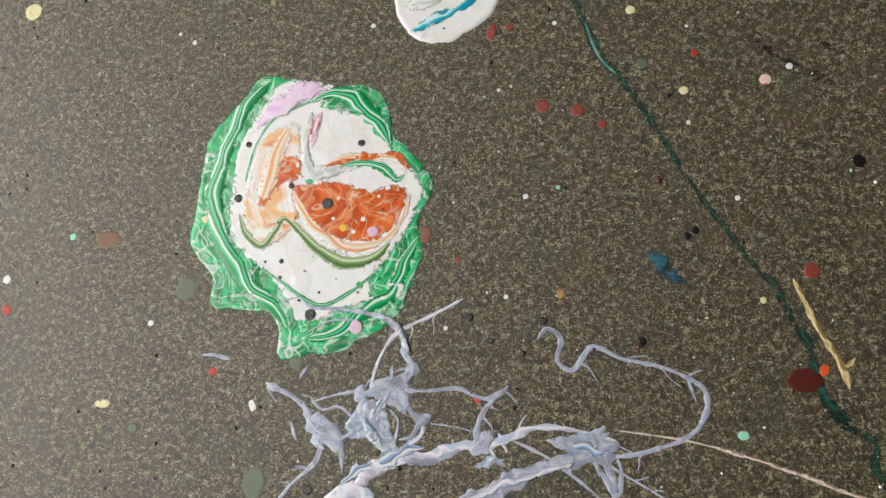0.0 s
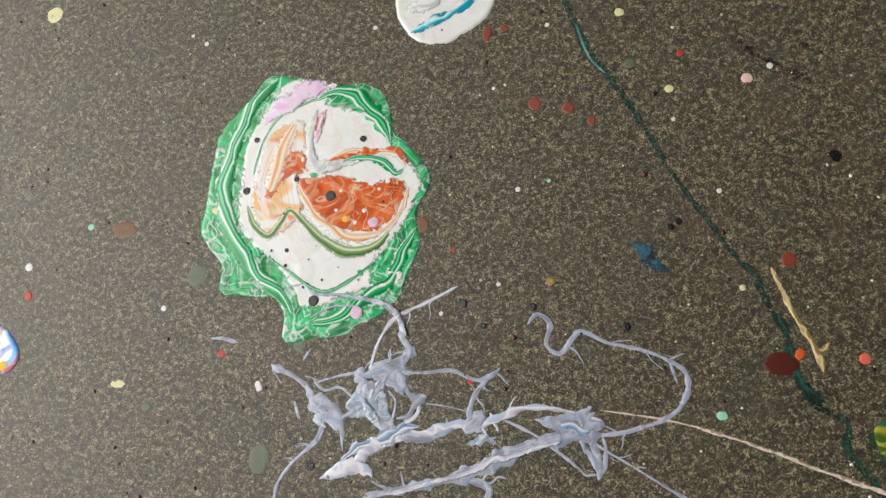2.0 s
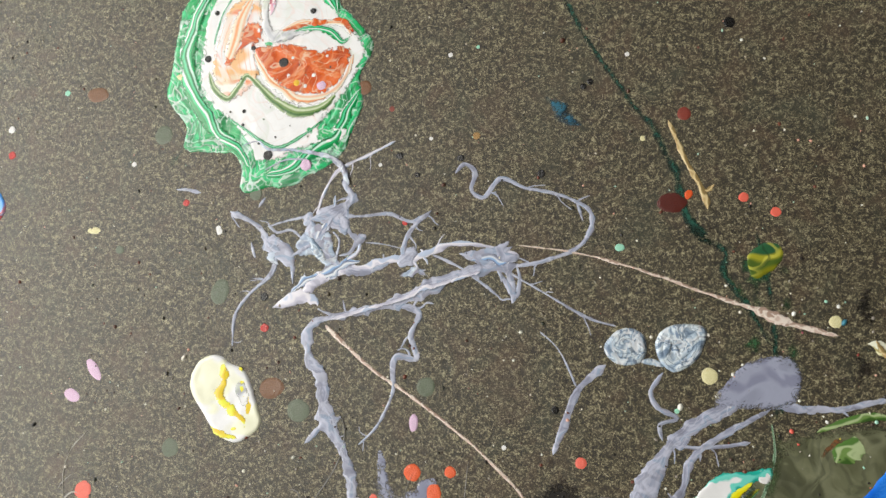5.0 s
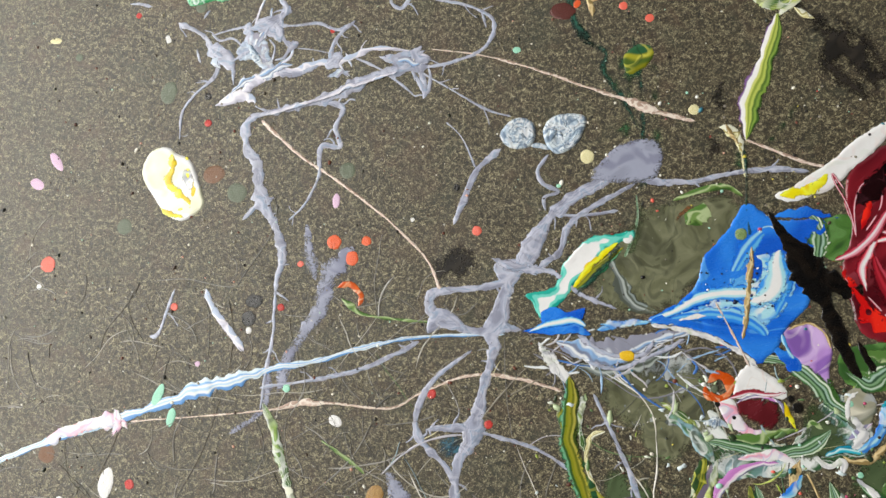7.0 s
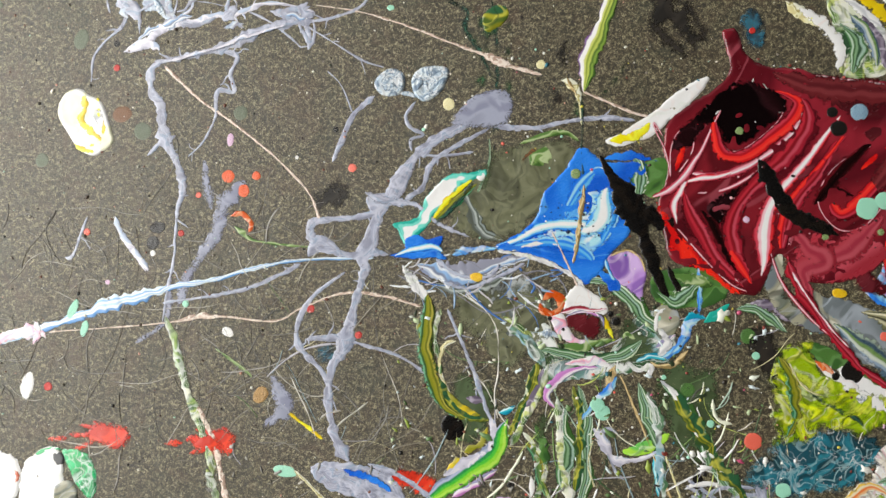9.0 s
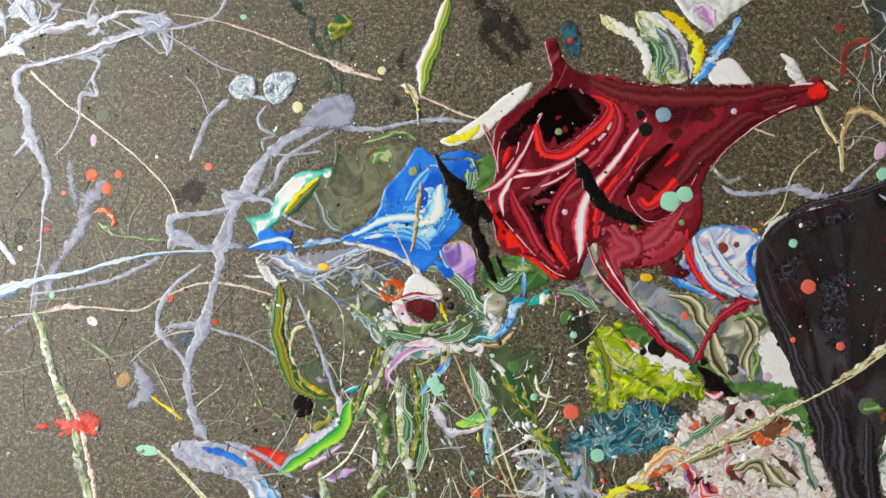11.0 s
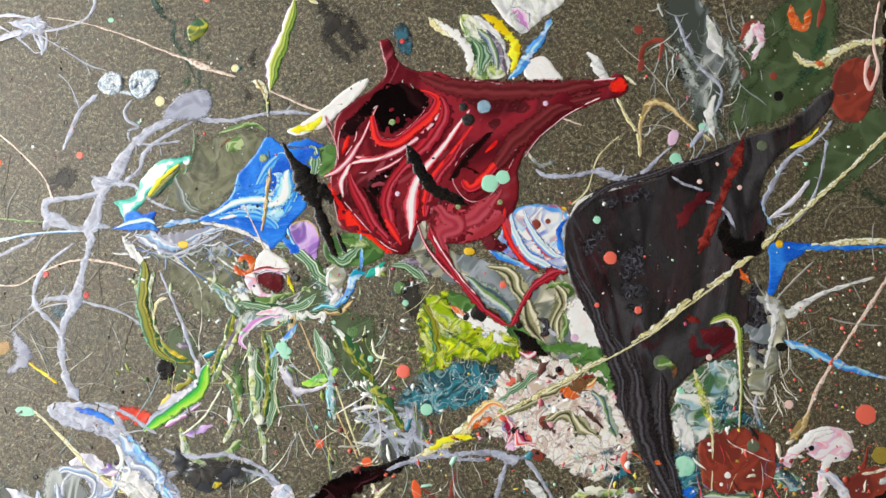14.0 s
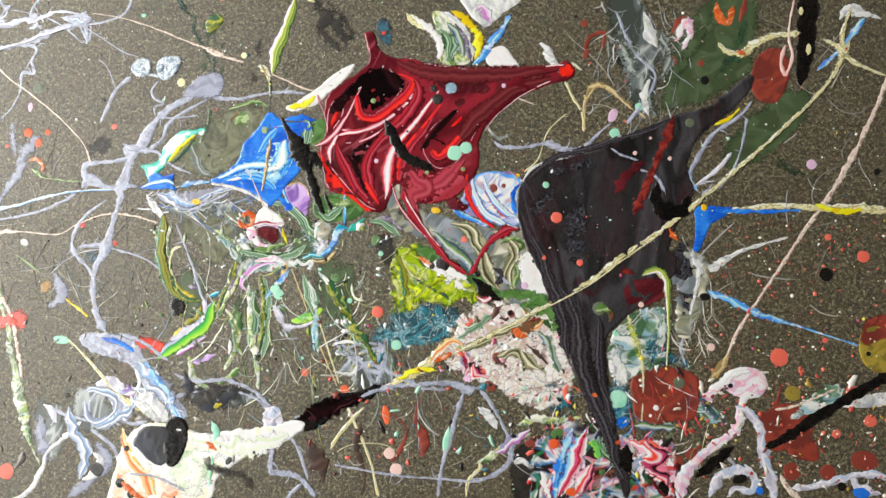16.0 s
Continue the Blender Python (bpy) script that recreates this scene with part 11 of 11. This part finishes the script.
spot = thing("paint_string", "grey web of thin strings near yellow cord", 420, -437, "paint string")
strand(spot, "thread", LAV, [(392.6, -421.2, 1.2), (406.0, -427.8, 1.5), (419.7, -439.4, 1.5), (440.7, -445.4, 2.3), (450.3, -437.1, 1.1)])
strand(spot, "thread", LAV, [(406.0, -427.8, 1.1), (418.3, -419.2, 1.5), (438.7, -417.7, 1.1)])
strand(spot, "thread", GREY_SWIRL, [(419.7, -439.4, 1.5), (415.3, -449.9, 1.5), (394.7, -449.0, 1.0)])
strand(spot, "thread", LAV, [(440.7, -445.4, 1.5), (447.1, -427.2, 1.1), (443.7, -414.8, 1.1)])

# along the black pour

spot = thing("paint_splat", "cream and olive hook running down the black pour", 707, -325)
strand(spot, "hook", STRIPELEAF, [(691.4, -329.3, 1.5), (697.5, -323.8, 3.5), (707.3, -321.1, 4.5), (715.0, -327.1, 4.5), (718.6, -339.4, 4.0), (720.2, -359.2, 2.0), (722.0, -384.0, 1.5), (722.1, -413.8, 1.0)], z=2.7, high=0.45, rough=0.3)

spot = thing("paint_film", "charcoal marbled film beside the black pour", 730, -324, "paint film")
pool(spot, "film", BULLGREY, [(721, -294), (733, -288), (738, -303), (751, -315), (749, -337), (741, -363), (735, -373), (728, -344), (721, -324)], 0.6, 0.5, rag=1.8)
strand(spot, "pale_run", GREY_SWIRL, [(739.1, -297.9, 2.0), (741.6, -307.8, 3.0), (746.4, -314.9, 4.0), (745.1, -337.5, 2.0), (740.5, -362.8, 1.5)], z=1.1, high=0.4)

spot = thing("paint_splat", "blue-green swirls beside a brick red pool", 714, -400)
pool(spot, "swirl", TEALDAUB, [(696, -391), (714, -395), (739, -405), (744, -415), (724, -413), (703, -415)], 0.5, rag=1.5)
pool(spot, "swirl", GREENSWIRL, [(745, -437), (760, -443), (778, -456), (771, -464), (754, -453)], 0.4, rag=1.8)
strand(spot, "blue_run", DKTEAL, [(742.4, -427.1, 2.9), (760.4, -445.4, 4.4), (780.8, -463.5, 3.9)], z=0.4, high=0.2)
strand(spot, "yellow_run", YGREEN, [(678.0, -374.8, 2.5), (685.7, -379.2, 4.5), (691.3, -391.3, 3.5), (697.3, -410.7, 2.5)], z=0.9, high=0.4)
pool(spot, "white_patch", GREY_SWIRL, [(668, -410), (677, -407), (686, -422), (685, -436), (674, -435)], 0.5, 0.8, rag=1.4)

spot = thing("paint_splat", "pink and white daub on a curled cord", 798, -418)
pool(spot, "daub", PINKWHITE, [(779, -415), (790, -408), (805, -408), (812, -419), (808, -429), (796, -433), (784, -431)], 1, 0.3, rag=1.4)
strand(spot, "white_ridge", WHITE, [(776.5, -426.9, 2.0), (788.1, -414.7, 2.9), (802.4, -410.6, 2.4)], z=1.2, high=0.5)
drop(783, -426, 2.4, BLACKDOT, "small black drop on pink paint", z=1.4)

spot = thing("paint_splat", "rust and olive daubs on the black pour", 658, -364)
strand(spot, "olive_daub", OLIVE, [(648.8, -366.4, 2.5), (657.5, -362.8, 4.0), (666.8, -368.1, 2.5)], z=2.7, high=0.25, rough=0.6)
strand(spot, "rust_daub", RUST, [(663.4, -360.8, 2.0), (665.8, -368.2, 3.0), (664.7, -375.8, 2.0)], z=2.9, high=0.25)
strand(spot, "rust_daub", BRICKSTROKE, [(672.5, -320.0, 2.5), (680.2, -324.5, 4.5), (686.3, -327.6, 2.5)], z=2.7, high=0.25)
strand(spot, "rust_daub", ORANGE, [(647.3, -444.4, 3.0), (654.8, -446.3, 4.5), (661.5, -450.8, 3.0)], z=2.7, high=0.25, rough=0.5)

# fine clutter: strings, flecks and spray
hairs("paint_hairs", 210, (-190, 190, -450, -255), 34, 0.3, specks_mat("grey_hairs", ["75736f", "86847f", "666258", "96938e", "7a7466", "a8a49a"]), "fine grey strings of paint thrown over the felt", 21)
hairs("paint_hairs", 80, (63, 449, -460, -290), 28, 0.3, specks_mat("mixed_hairs", ["d8d4cc", "a8a69a", "5c7a4a", "b0aeb8", "cfc8a0", "3a3a34", "8aa0a8"]), "fine pale and green strings of paint on the felt", 22)
hairs("paint_hairs", 110, (248, 767, -533, -395), 30, 0.32, specks_mat("mixed_hairs_low", ["d8d4cc", "a8a69a", "5c7a4a", "b0aeb8", "cfc8a0", "3a3a34", "8aa0a8"]), "fine pale strings of paint among thicker splats", 23)
hairs("paint_hairs", 70, (598, 918, -347, -54), 36, 0.36, specks_mat("pale_hairs", ["75736f", "86847f", "666258", "96938e", "7a7466", "a8a49a"]), "fine pale strings of paint beyond the black pour", 24)
specks("paint_specks", 900, (-190, 460, -470, -110), 0.6, specks_mat("speck_worn", ["6a3a2a", "d8d2c4", "2a241c", "8a8278", "e6e0d4", "4a3a30"]), "small rusty, pale and dark spots over the felt", 41)
specks("paint_specks", 420, (-320, 260, -150, 220), 0.55, specks_mat("speck_quiet", ["6a3a2a", "a89e88", "1c1712", "5c5446", "3a2c22"]), "small dull spots scattered over the felt", 42)
flecks("paint_flecks", 190, (373, 741, -536, -396), 1.3, specks_mat("bright_flecks", ["e8e2dc", "d86050", "a0d0bc", "1a1614", "b0486a", "d8c850", "3a7a8c", "f0eee8", "7a3428", "2c2622"]), "small bright flecks of many colours", 25)
flecks("paint_flecks", 160, (722, 930, -517, -409), 1.1, specks_mat("right_flecks", ["b04838", "d8d4cc", "1c1815", "8c3a2a", "c8c0b0", "a88a3a"]), "small brick red and pale flecks", 26)
flecks("paint_flecks", 220, (182, 440, -461, -296), 1.0, specks_mat("leaf_flecks", ["5c7a4a", "a8b890", "d8dcd0", "2c3a24", "8a9c40", "c8d4d8"]), "small green and pale flecks round the stalks", 27)
flecks("paint_flecks", 160, (35, 310, -583, -426), 1.1, specks_mat("grey_flecks", ["75736f", "86847f", "666258", "96938e", "7a7466", "a8a49a"]), "small grey and white flecks on the felt", 28)
specks("paint_specks", 900, (235, 926, -516, -110), 0.75, specks_mat("speck_bright", ["e8e2dc", "d86050", "a0d0bc", "1a1614", "b0486a", "d8c850", "3a7a8c", "f0eee8", "7a3428", "2c2622"]), "bright fine spray of many colours", 29)
specks("paint_specks", 260, (756, 930, -517, -262), 1.0, specks_mat("speck_red", ["c0503c", "a8402e", "d86a54", "e8d8cc"]), "salmon red fine spray on the felt", 30)
hairs("paint_hairs", 60, (270, 448, -456, -341), 34, 0.4, specks_mat("stalk_hairs", ["dfe6cc", "6c8a4a", "b8c46a", "3a5a34", "9ab0a0", "f0f2e6"]), "fine green and white runs beside the stalks", 41, (-85, 12))
hairs("paint_hairs", 60, (170, 290, -307, -274), 18, 0.5, specks_mat("blue_hairs", ["d8dce0", "8aa8c8", "7a7a84", "b8b6bc", "3a6ab0"]), "fine blue and grey runs in the swirls", 42, (0, 30))
hairs("paint_hairs", 70, (632, 718, -180, -52), 24, 0.45, specks_mat("film_hairs", ["9aa0a0", "c0c4c2", "5c6060", "7c8688", "4a5248"]), "fine grey runs in the swirled film", 43, (-75, 20))
hairs("paint_hairs", 90, (603, 752, -535, -420), 22, 0.55, specks_mat("mass_hairs", ["f0e8e6", "d8384a", "e890a8", "141012", "3a9a5c", "4a90c8", "e8642c"]), "bright thin runs in the many-coloured mass", 44, (-75, 25))
hairs("paint_hairs", 60, (715, 764, -394, -299), 20, 0.4, specks_mat("curtain_hairs", ["8a8880", "c4c0b4", "4a4844", "dcd8cc"]), "fine grey runs beside the black pour", 45, (-80, 10))
flecks("paint_flecks", 110, (502, 632, -441, -366), 1.2, specks_mat("crust_flecks", ["f2eeea", "3a2c28", "b0586a", "e8e0d8", "c890a0", "5a3a34", "d0a8c8", "7a6a58"]), "small white, pink and dark crumbs of paint", 46)
specks("paint_specks", 70, (393, 508, -251, -189), 0.7, specks_mat("speck_on_red", ["100a0a", "1a0c0c", "3a0a10", "0c0808", "d8a0a8"]), "black pin dots on the red pour", 51, 0.95)
specks("paint_specks", 40, (593, 706, -322, -246), 0.6, specks_mat("speck_on_black", ["c8c4c0", "8a8890", "d86050", "a0b8b0", "0a0808"]), "small pale dots on the black pour", 52, 1.0)
specks("paint_specks", 40, (277, 320, -257, -220), 0.6, specks_mat("speck_on_blue", ["0c1a3a", "e8eef2", "10204a", "2c2a28"]), "small dark dots on the blue pour", 53, 0.7)
specks("paint_specks", 30, (-112, -24, -42, 30), 0.55, specks_mat("speck_on_white", ["2a2620", "4a4038", "6a7a60", "1a1814"]), "tiny dark pits on the round splat", 54, 0.8)
